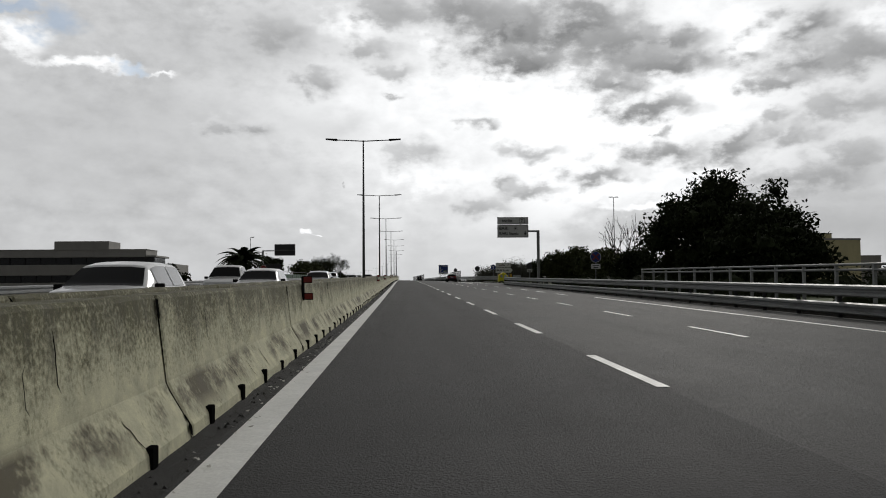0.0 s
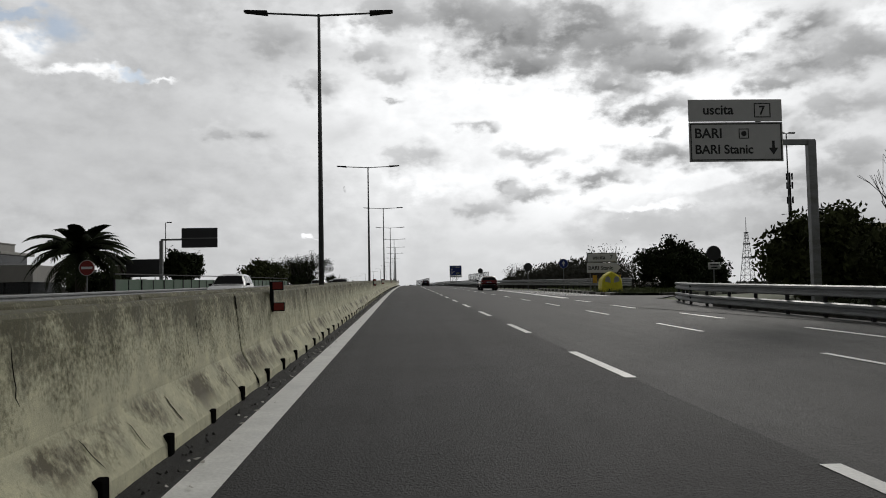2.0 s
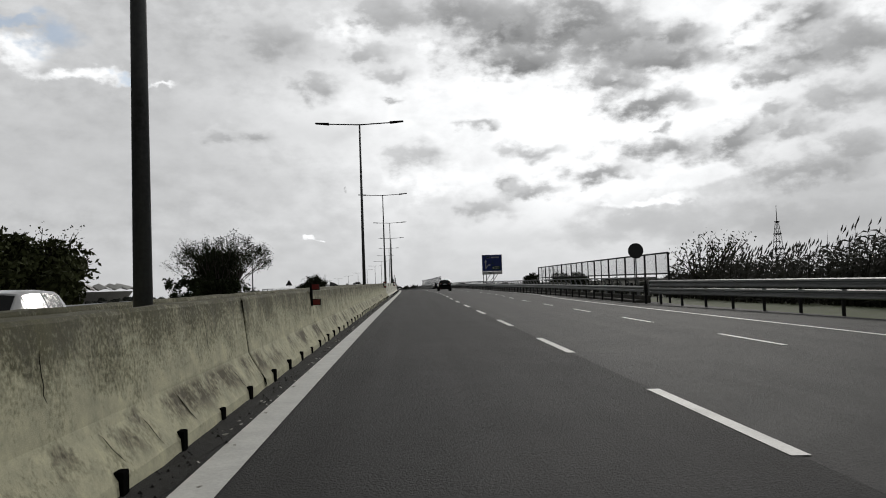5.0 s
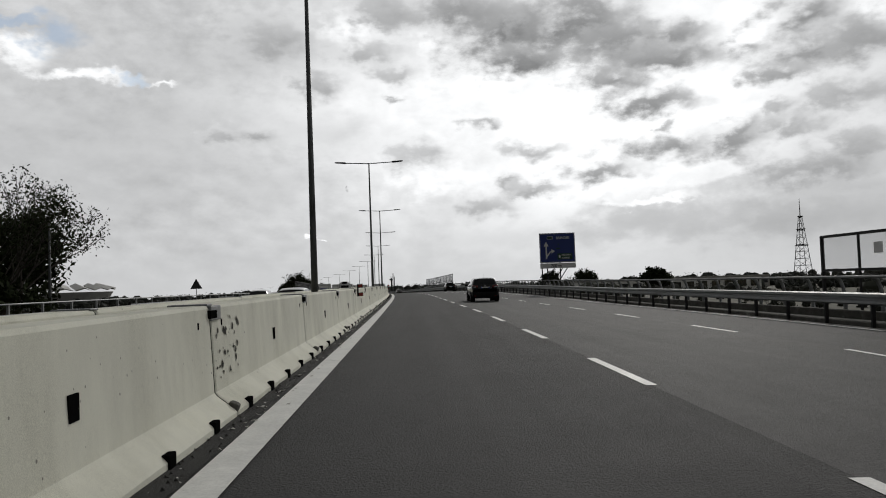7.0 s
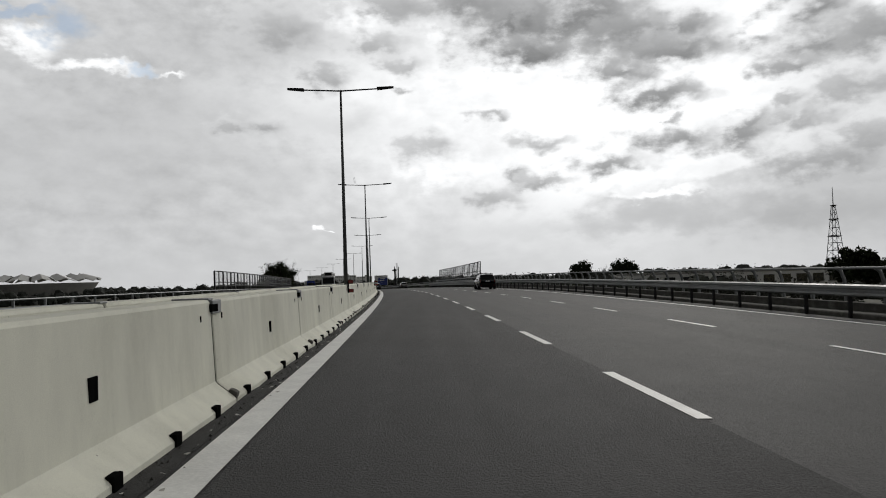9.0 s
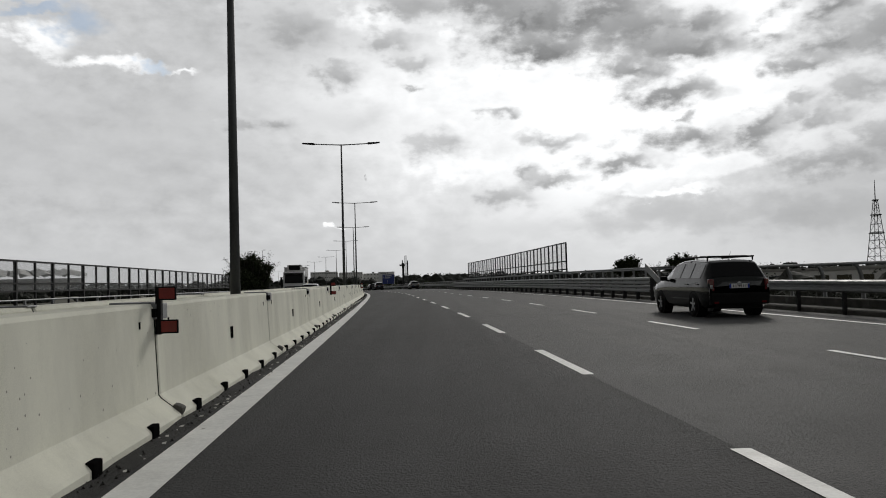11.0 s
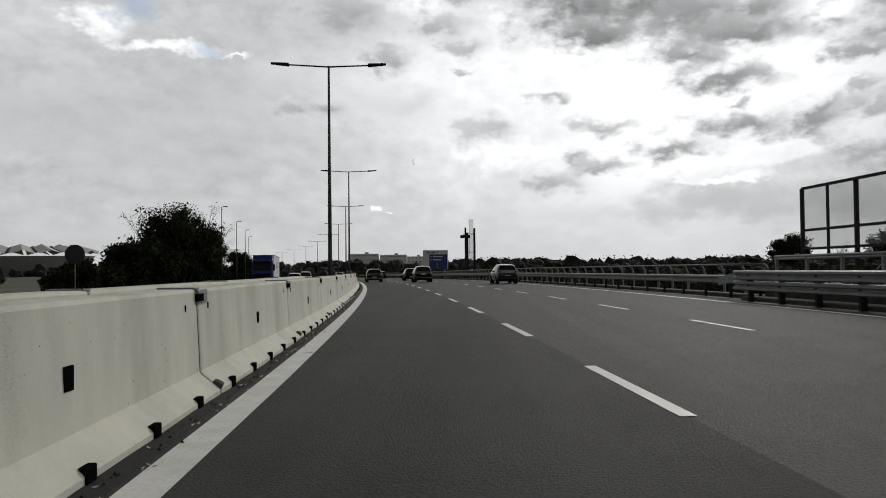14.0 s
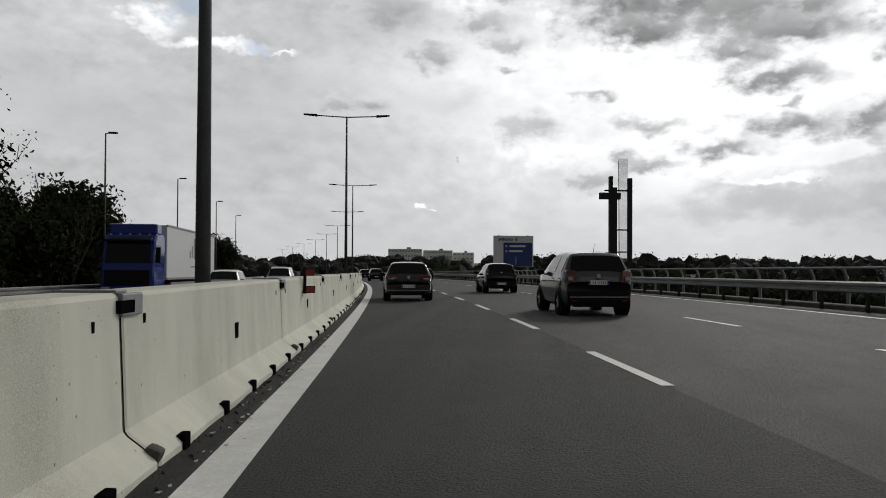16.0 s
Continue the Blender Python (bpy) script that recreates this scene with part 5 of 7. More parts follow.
def van(label, L=5.0, W=1.92, H=1.95):
    c = car(label, "van", WHITE, L, W, H, belt=1.15, top=[(0, 1.2), (0.02, 1.75), (0.08, H - 0.06), (0.3, H), (2.9, H), (3.3, H - 0.12), (3.95, 1.22), (4.5, 1.08), (4.85, 0.9), (L, 0.6)],
            rear_glass=(0.006, 0.018), front_glass=(3.32, 3.93), sides=((2.2, 3.2),), lights=(0.9, 1.3, 0.12), axles=(0.9, 3.95), r=0.33, antenna=False, tail_tall=True)
    return c


place_car(van("white oncoming delivery van beyond the median barrier"), 532.0, -6.9, 180)


def pickup(label):
    c = car(label, "pickup truck", WHITE, 5.0, 1.85, 1.74, belt=1.05,
            top=[(0, 0.98), (0.05, 1.0), (1.7, 1.0), (1.75, 1.5), (1.85, 1.66), (2.1, 1.74), (2.8, 1.74), (3.1, 1.64), (3.65, 1.12), (4.4, 1.02), (4.85, 0.86), (5.0, 0.6)],
            rear_glass=(1.71, 1.74), front_glass=(3.12, 3.63), sides=((1.95, 2.35), (2.42, 3.05)), lights=(0.7, 0.95, 0.14), axles=(1.0, 4.1), r=0.35, antenna=False, tail_tall=True)
    bm = bmesh.new()
    box(bm, (1.55, 1.45, 0.02), (0, 0.85, 1.05))
    part("load_bed", bm, TRIM, c)
    return c


pk = pickup("white oncoming pickup truck beyond the median barrier")
place_car(pk, 46.0, -8.2, 180)
copy_thing(pk, stand(393.5, -5.1, 0.014, 180))


def lorry(label, cab, box_mat, reefer, length):
    """y ahead from the tail; cab at the front."""
    t = blank("lorry")
    tagged(t, label, "lorry")
    W, y0 = 2.5, length
    bm = bmesh.new()
    box(bm, (W, length - 0.4, 2.75), (0, (length - 0.4) / 2, 2.55), bevel=0.05)
    part("cargo_box", bm, box_mat, t)
    for sg in (-1, 1):
        bm = bmesh.new()
        for z in (1.20, 3.90):
            box(bm, (0.05, length - 0.4, 0.10), (sg * (W / 2 + 0.012), (length - 0.4) / 2, z))
        part("side_rail", bm, STEEL, t)
        if reefer:
            # printed picture of a yellow fork-lift: body, cab frame, mast and wheels
            for name, mat, shapes in (("side_print", YELLOW, ((0.0, 1.15, 1.75, 0.75), (-0.35, 0.5, 2.4, 0.5))), ("print_outline", TRIM, ((0.75, 0.10, 2.45, 2.3), (0.95, 0.10, 2.45, 2.3), (0.05, 1.2, 3.25, 0.09), (0.5, 0.08, 2.7, 1.1), (-0.5, 0.08, 2.9, 0.8), (-0.35, 0.42, 1.35, 0.42), (0.35, 0.42, 1.35, 0.42), (1.35, 0.8, 1.35, 0.08)))):
                bm = bmesh.new()
                for y, w, z, h in shapes:
                    box(bm, (0.012, w, h), (sg * (W / 2 + (0.006 if mat is YELLOW else 0.010)), length * 0.5 - y, z))
                part(name, bm, mat, t, "flat printed fork-lift shape")
        else:
            bm = bmesh.new()
            for k, (h, zz) in enumerate(((0.5, 2.6), (0.9, 2.8), (0.35, 2.5), (1.2, 2.9), (0.7, 2.7), (0.45, 2.55))):
                box(bm, (0.012, 0.32, h), (sg * (W / 2 + 0.006), length * 0.35 + k * 0.55, zz))
            box(bm, (0.012, 2.6, 0.10), (sg * (W / 2 + 0.006), length * 0.35 + 1.2, 1.85))
            part("side_print", bm, WALL_GREY, t, "faded grey print shapes")
    # cab
    vs = []
    prof = [(0.0, 0.55), (0.0, 3.15), (0.25, 3.45), (1.45, 3.35), (1.75, 3.05), (1.95, 2.05), (2.05, 1.55), (2.10, 0.55)]
    for x in (-W / 2 * 0.985, -W / 2 * 0.93, W / 2 * 0.93, W / 2 * 0.985):
        edge = abs(x) > W / 2 * 0.95
        vs += [(x, y0 + y - (0.10 if edge and y > 1 else 0), z - (0.06 if edge and z > 3 else 0)) for y, z in prof]
    k = len(prof)
    fs = [(i * k + j, i * k + (j + 1) % k, (i + 1) * k + (j + 1) % k, (i + 1) * k + j) for i in range(3) for j in range(k)] + [tuple(range(k - 1, -1, -1)), tuple(range(3 * k, 4 * k))]
    pydata("cab", vs, fs, cab, t)
    bm = bmesh.new()
    v = [bm.verts.new(p) for p in ((-1.06, y0 + 2.0, 1.98), (1.06, y0 + 2.0, 1.98), (1.0, y0 + 1.81, 2.98), (-1.0, y0 + 1.81, 2.98))]
    bm.faces.new(v)
    part("windscreen", bm, CAR_GLASS, t)
    bm = bmesh.new()
    box(bm, (2.1, 0.10, 0.75), (0, y0 + 2.08, 1.25), bevel=0.03)
    part("grille", bm, TRIM, t)
    bm = bmesh.new()
    box(bm, (2.46, 0.22, 0.42), (0, y0 + 2.06, 0.60), bevel=0.06)
    part("bumper", bm, cab, t)
    bm = bmesh.new()
    box(bm, (2.2, 0.35, 0.10), (0, y0 + 1.95, 3.10), turn=(-20, 0, 0), bevel=0.02)
    part("sun_visor", bm, TRIM, t)
    for sg in (-1, 1):
        bm = bmesh.new()
        box(bm, (0.42, 0.10, 0.20), (sg * 0.98, y0 + 2.13, 0.72), bevel=0.03)
        part("headlamp", bm, CLEARLAMP, t)
        bm = bmesh.new()
        box(bm, (0.22, 0.12, 0.75), (sg * 1.42, y0 + 1.95, 2.35), bevel=0.04)
        rod(bm, (sg * 1.2, y0 + 1.7, 2.7), (sg * 1.42, y0 + 1.95, 2.6), 0.025, 0.025, 6)
        part("mirror", bm, TRIM, t)
        bm = bmesh.new()
        v = [bm.verts.new((sg * (W / 2 * 0.985 + 0.01), y0 + y, z)) for y, z in ((0.75, 2.0), (1.78, 2.0), (1.62, 2.85), (0.75, 2.85))]
        bm.faces.new(v)
        part("side_window", bm, CAR_GLASS, t)
        for y in [1.0, 2.3, y0 + 1.25] + ([3.6] if length > 9 else []):
            wheel(t, sg * 1.08, y, 0.48, 0.30, STEEL, 8)
        bm = bmesh.new()
        box(bm, (0.06, length - 4.5, 0.5), (sg * 1.2, length / 2 + 0.8, 0.75))
        part("side_guard", bm, STEEL, t)
    for i in range(5):
        bm = bmesh.new()
        box(bm, (0.10, 0.06, 0.06), (-0.9 + i * 0.45, y0 + 1.62, 3.36), bevel=0.015)
        part("marker_lamp", bm, CLEARLAMP, t)
    if reefer:
        bm = bmesh.new()
        box(bm, (1.7, 0.55, 0.85), (0, length - 0.1, 3.75), bevel=0.08)
        u = part("cooling_unit", bm, WALL_WHITE, t)
        bm = bmesh.new()
        box(bm, (1.3, 0.05, 0.55), (0, length + 0.19, 3.82), bevel=0.02)
        part("cooling_grille", bm, TRIM, u)
    else:
        bm = bmesh.new()
        v = box(bm, (2.3, 0.9, 0.55), (0, y0 + 0.7, 3.62), bevel=0.1)
        part("roof_fairing", bm, cab, t)
    bm = bmesh.new()
    box(bm, (0.9, length + 0.6, 0.22), (0, length / 2 + 0.6, 0.95))
    part("chassis", bm, TRIM, t)
    return t


place_car(lorry("white oncoming refrigerated lorry with printed box body", WHITE, PANEL_WHITE, True, 7.2), 423.8, -8.6, 180)
place_car(lorry("blue oncoming articulated lorry with white curtain trailer", car_paint("blue_cab_paint", (0.012, 0.03, 0.20)), PANEL_WHITE, False, 13.2), 520.3, -11.6, 180)


# ---- signs ----
def board(bm, w, h, z, y=0.0, t=0.04, x=0.0, bevel=0.02):
    box(bm, (w, t, h), (x, y, z), bevel=bevel)


def bars(parent, rows, mat, y=-0.03):
    """Unreadable writing: plain bars (x, z, width, height)."""
    for x, z, w, h in rows:
        bm = bmesh.new()
        box(bm, (w, 0.008, h), (x, y, z))
        part("writing_bar", bm, mat, parent)


def frame_line(parent, x0, x1, z0, z1, t, mat, y=-0.024):
    bm = bmesh.new()
    for sz, p in (((x1 - x0, 0.008, t), ((x0 + x1) / 2, y, z0)), ((x1 - x0, 0.008, t), ((x0 + x1) / 2, y, z1)),
                  ((t, 0.008, z1 - z0 + t), (x0, y, (z0 + z1) / 2)), ((t, 0.008, z1 - z0 + t), (x1, y, (z0 + z1) / 2))):
        box(bm, sz, p)
    return part("border", bm, mat, parent)


def arrow(parent, x, z, size, mat, down=False, y=-0.028):
    k = -1 if down else 1
    bm = bmesh.new()
    pts = [(-0.12, -0.5), (0.12, -0.5), (0.12, 0.0), (0.42, 0.0), (0.0, 0.5), (-0.42, 0.0), (-0.12, 0.0)]
    f = bm.faces.new([bm.verts.new((x + px * size * 0.8, y, z + k * pz * size)) for px, pz in (pts if not down else pts[::-1])])
    r = bmesh.ops.extrude_face_region(bm, geom=[f])
    bmesh.ops.translate(bm, vec=(0, 0.006, 0), verts=[v for v in r["geom"] if isinstance(v, bmesh.types.BMVert)])
    return part("arrow", bm, mat, parent)


def cantilever_sign():
    p = blank("road_sign", stand(89.0, 13.45, 0, 0, False))
    tagged(p, "grey-white exit sign on a steel cantilever post beside the motorway", "road sign")
    bm = bmesh.new()
    box(bm, (0.30, 0.26, 6.15), (2.85, 0.12, 3.0), bevel=0.02)
    part("post", bm, STEEL, p)
    bm = bmesh.new()
    box(bm, (2.9, 0.16, 0.20), (1.55, 0.12, 6.02), bevel=0.015)
    box(bm, (3.0, 0.10, 0.14), (0.0, 0.12, 6.9))
    box(bm, (0.16, 0.12, 2.0), (0.9, 0.12, 6.4))
    part("arm", bm, STEEL, p)
    bm = bmesh.new()
    board(bm, 3.5, 0.82, 7.19)
    top = part("upper_panel", bm, SIGN_WHITE, p)
    bm = bmesh.new()
    board(bm, 3.5, 1.46, 6.03)
    bot = part("lower_panel", bm, SIGN_WHITE, p)
    words("uscita", 0.50, SIGN_BLACK, top, Matrix.Translation((-1.22, -0.022, 7.05)))
    words("7", 0.46, SIGN_BLACK, top, Matrix.Translation((0.88, -0.022, 7.03)))
    frame_line(top, 0.72, 1.30, 6.94, 7.44, 0.035, SIGN_BLACK)
    frame_line(bot, -1.68, 1.68, 5.37, 6.69, 0.04, SIGN_BLACK)
    words("BARI", 0.50, SIGN_BLACK, bot, Matrix.Translation((-1.55, -0.022, 6.18)))
    words("BARI Stanic", 0.46, SIGN_BLACK, bot, Matrix.Translation((-1.55, -0.022, 5.60)))
    frame_line(bot, 0.12, 0.46, 6.16, 6.50, 0.03, SIGN_BLACK)
    bm = bmesh.new()
    rod(bm, (0.29, -0.03, 6.33), (0.29, -0.02, 6.33), 0.10, 0.10, 14)
    part("symbol", bm, SIGN_BLACK, bot)
    arrow(bot, 1.38, 5.80, 0.52, SIGN_BLACK, True)


cantilever_sign()


def exit_sign():
    p = blank("road_sign", stand(121.2, 16.4, -0.28, -4, False))
    tagged(p, "white exit sign with arrow-shaped board on two posts in the island", "road sign")
    for x in (-0.9, 0.75):
        bm = bmesh.new()
        rod(bm, (x, 0.06, -0.1), (x, 0.06, 3.35), 0.05, 0.05, 8)
        part("post", bm, STEEL, p)
    bm = bmesh.new()
    board(bm, 2.3, 0.72, 2.98)
    a = part("upper_panel", bm, PANEL_WHITE, p)
    words("uscita", 0.42, SIGN_BLACK, a, Matrix.Translation((-0.70, -0.022, 2.85)))
    words("7", 0.42, SIGN_BLACK, a, Matrix.Translation((0.62, -0.022, 2.85)))
    frame_line(a, -1.1, 1.1, 2.66, 3.30, 0.03, SIGN_BLACK)
    bm = bmesh.new()
    pts = [(-1.15, 1.82), (1.12, 1.82), (1.42, 2.19), (1.12, 2.56), (-1.15, 2.56)]
    f = bm.faces.new([bm.verts.new((x, -0.02, z)) for x, z in pts])
    r = bmesh.ops.extrude_face_region(bm, geom=[f])
    bmesh.ops.translate(bm, vec=(0, 0.04, 0), verts=[v for v in r["geom"] if isinstance(v, bmesh.types.BMVert)])
    b = part("arrow_panel", bm, PANEL_WHITE, p)
    words("BARI Stanic", 0.40, SIGN_BLACK, b, Matrix.Translation((-1.05, -0.022, 2.05)))


exit_sign()
for k, (s, la) in enumerate(((120.3, 15.6), (120.4, 16.5), (120.2, 17.4))):
    p = blank("marker_post", stand(s, la, 0.1))
    tagged(p, "short post with orange marker plate in the island", "marker post", "island marker posts")
    bm = bmesh.new()
    rod(bm, (0, 0, -0.1), (0, 0, 1.1), 0.03, 0.03, 6)
    part("post", bm, STEEL, p)
    bm = bmesh.new()
    box(bm, (0.32, 0.03, 0.6), (0, -0.04, 0.95), bevel=0.01)
    part("plate", bm, ORANGE, p)


def crash_cushion(s, lat, k, mat, label, turn=0):
    p = blank("crash_cushion", stand(s, lat, 0.10 if lat > 0 else 0.02, turn) @ Matrix.Diagonal((0.82, 1, 1.0, 1)))
    tagged(p, label, "crash cushion")
    pts = [(-0.78, 0), (-0.82, 0.3), (-0.78, 0.85), (-0.45, 1.15), (0.0, 1.36), (0.45, 1.15), (0.78, 0.85), (0.82, 0.3), (0.78, 0)]
    vs, fs, n = [], [], len(pts)
    ys = [(0.0, 0.93), (0.06, 1.0), (0.9, 1.0), (1.3, 0.9)]
    for y, f in ys:
        vs += [(x * f * k, y * k, z * f * k) for x, z in pts]
    for i in range(len(ys) - 1):
        for j in range(n - 1):
            a = i * n + j
            fs.append((a, a + 1, a + n + 1, a + n))
    fs += [tuple(range(n - 1, -1, -1)), tuple(range(3 * n, 4 * n))]
    pydata("shell", vs, fs, mat, p)
    for sg in (-1, 1):
        bm = bmesh.new()
        f = bm.faces.new([bm.verts.new((sg * x * k, -0.008, z * k)) for x, z in ((0.14, 0.62), (0.58, 0.72), (0.52, 0.98), (0.30, 1.06), (0.14, 0.92))])
        bmesh.ops.extrude_face_region(bm, geom=[f])
        part("reflective_patch", bm, PANEL_WHITE, p)
    bm = bmesh.new()
    box(bm, (0.06 * k, 0.05, 1.25 * k), (0, 0.02, 0.63 * k), bevel=0.02)
    part("rib", bm, mat, p)


crash_cushion(115.6, 15.7, 1.08, YELLOW, "bright yellow plastic crash cushion on the exit nose")
crash_cushion(126.8, -17.6, 0.95, PALE_YELLOW, "pale yellow plastic crash cushion at the far slip road", 180)


def round_sign(s, lat, z, r, mat, label, kind="", turn=0, post_h=None, plate=False):
    p = blank("road_sign", stand(s, lat, 0, turn, False))
    tagged(p, label, "road sign")
    bm = bmesh.new()
    rod(bm, (0, 0.05, -0.9), (0, 0.05, z + r * 0.9), 0.035, 0.035, 8)
    part("post", bm, STEEL, p)
    bm = bmesh.new()
    rod(bm, (0, -0.015, z), (0, 0.015, z), r, r, 28)
    d = part("disc", bm, mat, p)
    bm = bmesh.new()
    for i in range(28):
        a, b = 2 * math.pi * i / 28, 2 * math.pi * (i + 1) / 28
        box(bm, (r * 0.235, 0.006, 0.03), (math.cos((a + b) / 2) * r * 0.95, -0.018, z + math.sin((a + b) / 2) * r * 0.95), turn=(0, -math.degrees((a + b) / 2) + 90, 0))
    part("rim", bm, PANEL_WHITE if mat is not SIGN_BACK else SIGN_BACK, d)
    if kind == "up":
        arrow(d, 0, z, r * 1.15, PANEL_WHITE, y=-0.022)
    if kind == "bar":
        bm = bmesh.new()
        box(bm, (r * 1.4, 0.008, r * 0.32), (0, -0.02, z), bevel=0.002)
        part("bar", bm, PANEL_WHITE, d)
    if kind == "cross":
        bm = bmesh.new()
        for a in (45, -45):
            box(bm, (r * 1.6, 0.008, r * 0.2), (0, -0.02, z), turn=(0, a, 0))
        part("cross", bm, RED, d)
    if plate:
        bm = bmesh.new()
        board(bm, r * 1.7, 0.35, z - r - 0.28)
        q = part("plate", bm, PANEL_WHITE, p)
        bars(q, [(0, z - r - 0.22, r * 1.2, 0.06), (0, z - r - 0.36, r * 0.9, 0.06)], SIGN_BLACK)
    return p


round_sign(137.6, 16.7, 2.62, 0.47, SIGN_BLUE, "round blue sign with white upward arrow on a post", "up")
round_sign(192.0, 13.5, 2.75, 0.42, SIGN_BACK, "small dark round sign on a post by the guard rail")
round_sign(150.0, 15.1, 2.53, 0.47, SIGN_BACK, "dark round sign seen against the reeds")
round_sign(109.4, -17.7, 2.25, 0.47, RED, "round red no-entry sign with white bar on a post", "bar")
round_sign(57.2, 15.0, 2.41, 0.40, SIGN_BLUE, "round blue no-stopping sign with a plate below", "cross", plate=True)
round_sign(101.0, 17.2, 2.3, 0.38, SIGN_BACK, "dark round sign and plate beyond the rail", plate=True)
round_sign(470.0, -22.0, 3.2, 0.75, SIGN_BACK, "large dark round board beyond the far rail")


def triangle_sign():
    p = blank("road_sign", stand(282.3, -18.2, 0, 0, False))
    tagged(p, "dark triangular warning sign seen from behind on a post", "road sign")
    bm = bmesh.new()
    rod(bm, (0, 0.05, -1.2), (0, 0.05, 2.3), 0.035, 0.035, 8)
    part("post", bm, STEEL, p)
    bm = bmesh.new()
    f = bm.faces.new([bm.verts.new(v) for v in ((-0.55, 0, 1.85), (0.55, 0, 1.85), (0, 0, 2.8))])
    r = bmesh.ops.extrude_face_region(bm, geom=[f])
    bmesh.ops.translate(bm, vec=(0, 0.03, 0), verts=[v for v in r["geom"] if isinstance(v, bmesh.types.BMVert)])
    part("plate", bm, SIGN_BACK, p)


triangle_sign()


def blue_direction_sign():
    p = blank("road_sign", stand(278.6, 15.05, 0.0, 0, False) @ Matrix.Scale(1.07, 4))
    tagged(p, "large blue direction sign with white arrows on lattice posts", "road sign")
    bm = bmesh.new()
    board(bm, 3.05, 2.52, 3.94)
    a = part("panel", bm, SIGN_BLUE, p)
    frame_line(a, -1.47, 1.47, 2.74, 5.14, 0.035, PANEL_WHITE)
    bm = bmesh.new()
    board(bm, 3.05, 0.44, 2.43)
    b = part("distance_plate", bm, PANEL_WHITE, p)
    words("700 m", 0.36, SIGN_BLACK, b, Matrix.Translation((-0.62, -0.022, 2.30)))
    words("BRINDISI", 0.30, PANEL_WHITE, a, Matrix.Translation((-0.10, -0.024, 4.68)))
    # straight arrow with a branch to the right
    bm = bmesh.new()
    for pts in (((-1.02, 3.02), (-0.90, 3.02), (-0.90, 4.10), (-1.02, 4.10)), ((-1.18, 4.08), (-0.74, 4.08), (-0.96, 4.50)),
                ((-0.92, 3.12), (-0.92, 3.30), (-0.66, 3.64), (-0.50, 3.70), (-0.50, 3.60), (-0.62, 3.55)), ((-0.52, 3.46), (-0.20, 3.66), (-0.52, 3.84))):
        f = bm.faces.new([bm.verts.new((x, -0.026, z)) for x, z in pts])
    part("arrow", bm, PANEL_WHITE, a)
    bm = bmesh.new()
    box(bm, (1.28, 0.012, 0.52), (0.62, -0.026, 3.20), bevel=0.003)
    g = part("green_field", bm, SIGN_GREEN, a)
    words("PESCARA", 0.19, PANEL_WHITE, g, Matrix.Translation((0.34, -0.036, 3.26)))
    words("NAPOLI", 0.19, PANEL_WHITE, g, Matrix.Translation((0.34, -0.036, 3.01)))
    bars(g, [(0.16, 3.20, 0.14, 0.24)], PANEL_WHITE, -0.036)
    bars(a, [(-0.62, 4.80, 0.42, 0.16), (0.10, 4.22, 0.10, 0.14), (0.06, 3.88, 0.34, 0.12)], SIGN_GREEN, -0.028)
    frame_line(a, -0.86, -0.38, 4.69, 4.91, 0.025, PANEL_WHITE)
    for x in (-1.35, -0.9, 0.2):
        bm = bmesh.new()
        rod(bm, (x, 0.1, -1.0), (x, 0.1, 5.0), 0.05, 0.05, 8)
        part("post", bm, DARK_STEEL, p)
    for x in (-0.9, -0.2, 0.2):
        bm = bmesh.new()
        rod(bm, (x - 0.5, 0.1, 0.6), (x + 0.6, 0.1, 2.2), 0.04, 0.04, 6)
        part("brace", bm, DARK_STEEL, p)


blue_direction_sign()


def junction_sign():
    p = blank("road_sign", stand(560.0, 18.1, -0.2, 4, False))
    tagged(p, "tall blue and white motorway junction sign beside the bend", "road sign")
    bm = bmesh.new()
    board(bm, 5.0, 3.7, 3.75)
    a = part("panel", bm, PANEL_WHITE, p)
    bm = bmesh.new()
    board(bm, 3.6, 2.85, 3.35, y=-0.03, x=0.55, t=0.03)
    b = part("blue_field", bm, SIGN_BLUE, a)
    words("svincolo  8", 0.55, SIGN_BLACK, a, Matrix.Translation((-1.9, -0.03, 5.0)))
    bars(b, [(-0.9, 4.35, 0.2, 0.2), (0.5, 4.35, 2.0, 0.22), (-0.9, 3.75, 0.2, 0.2), (0.3, 3.75, 1.7, 0.22), (0.3, 2.6, 0.06, 1.0)], PANEL_WHITE, -0.05)
    for x in (-1.8, 1.8):
        bm = bmesh.new()
        box(bm, (0.2, 0.2, 6.5), (x, 0.15, 2.4))
        part("post", bm, STEEL, p)


junction_sign()


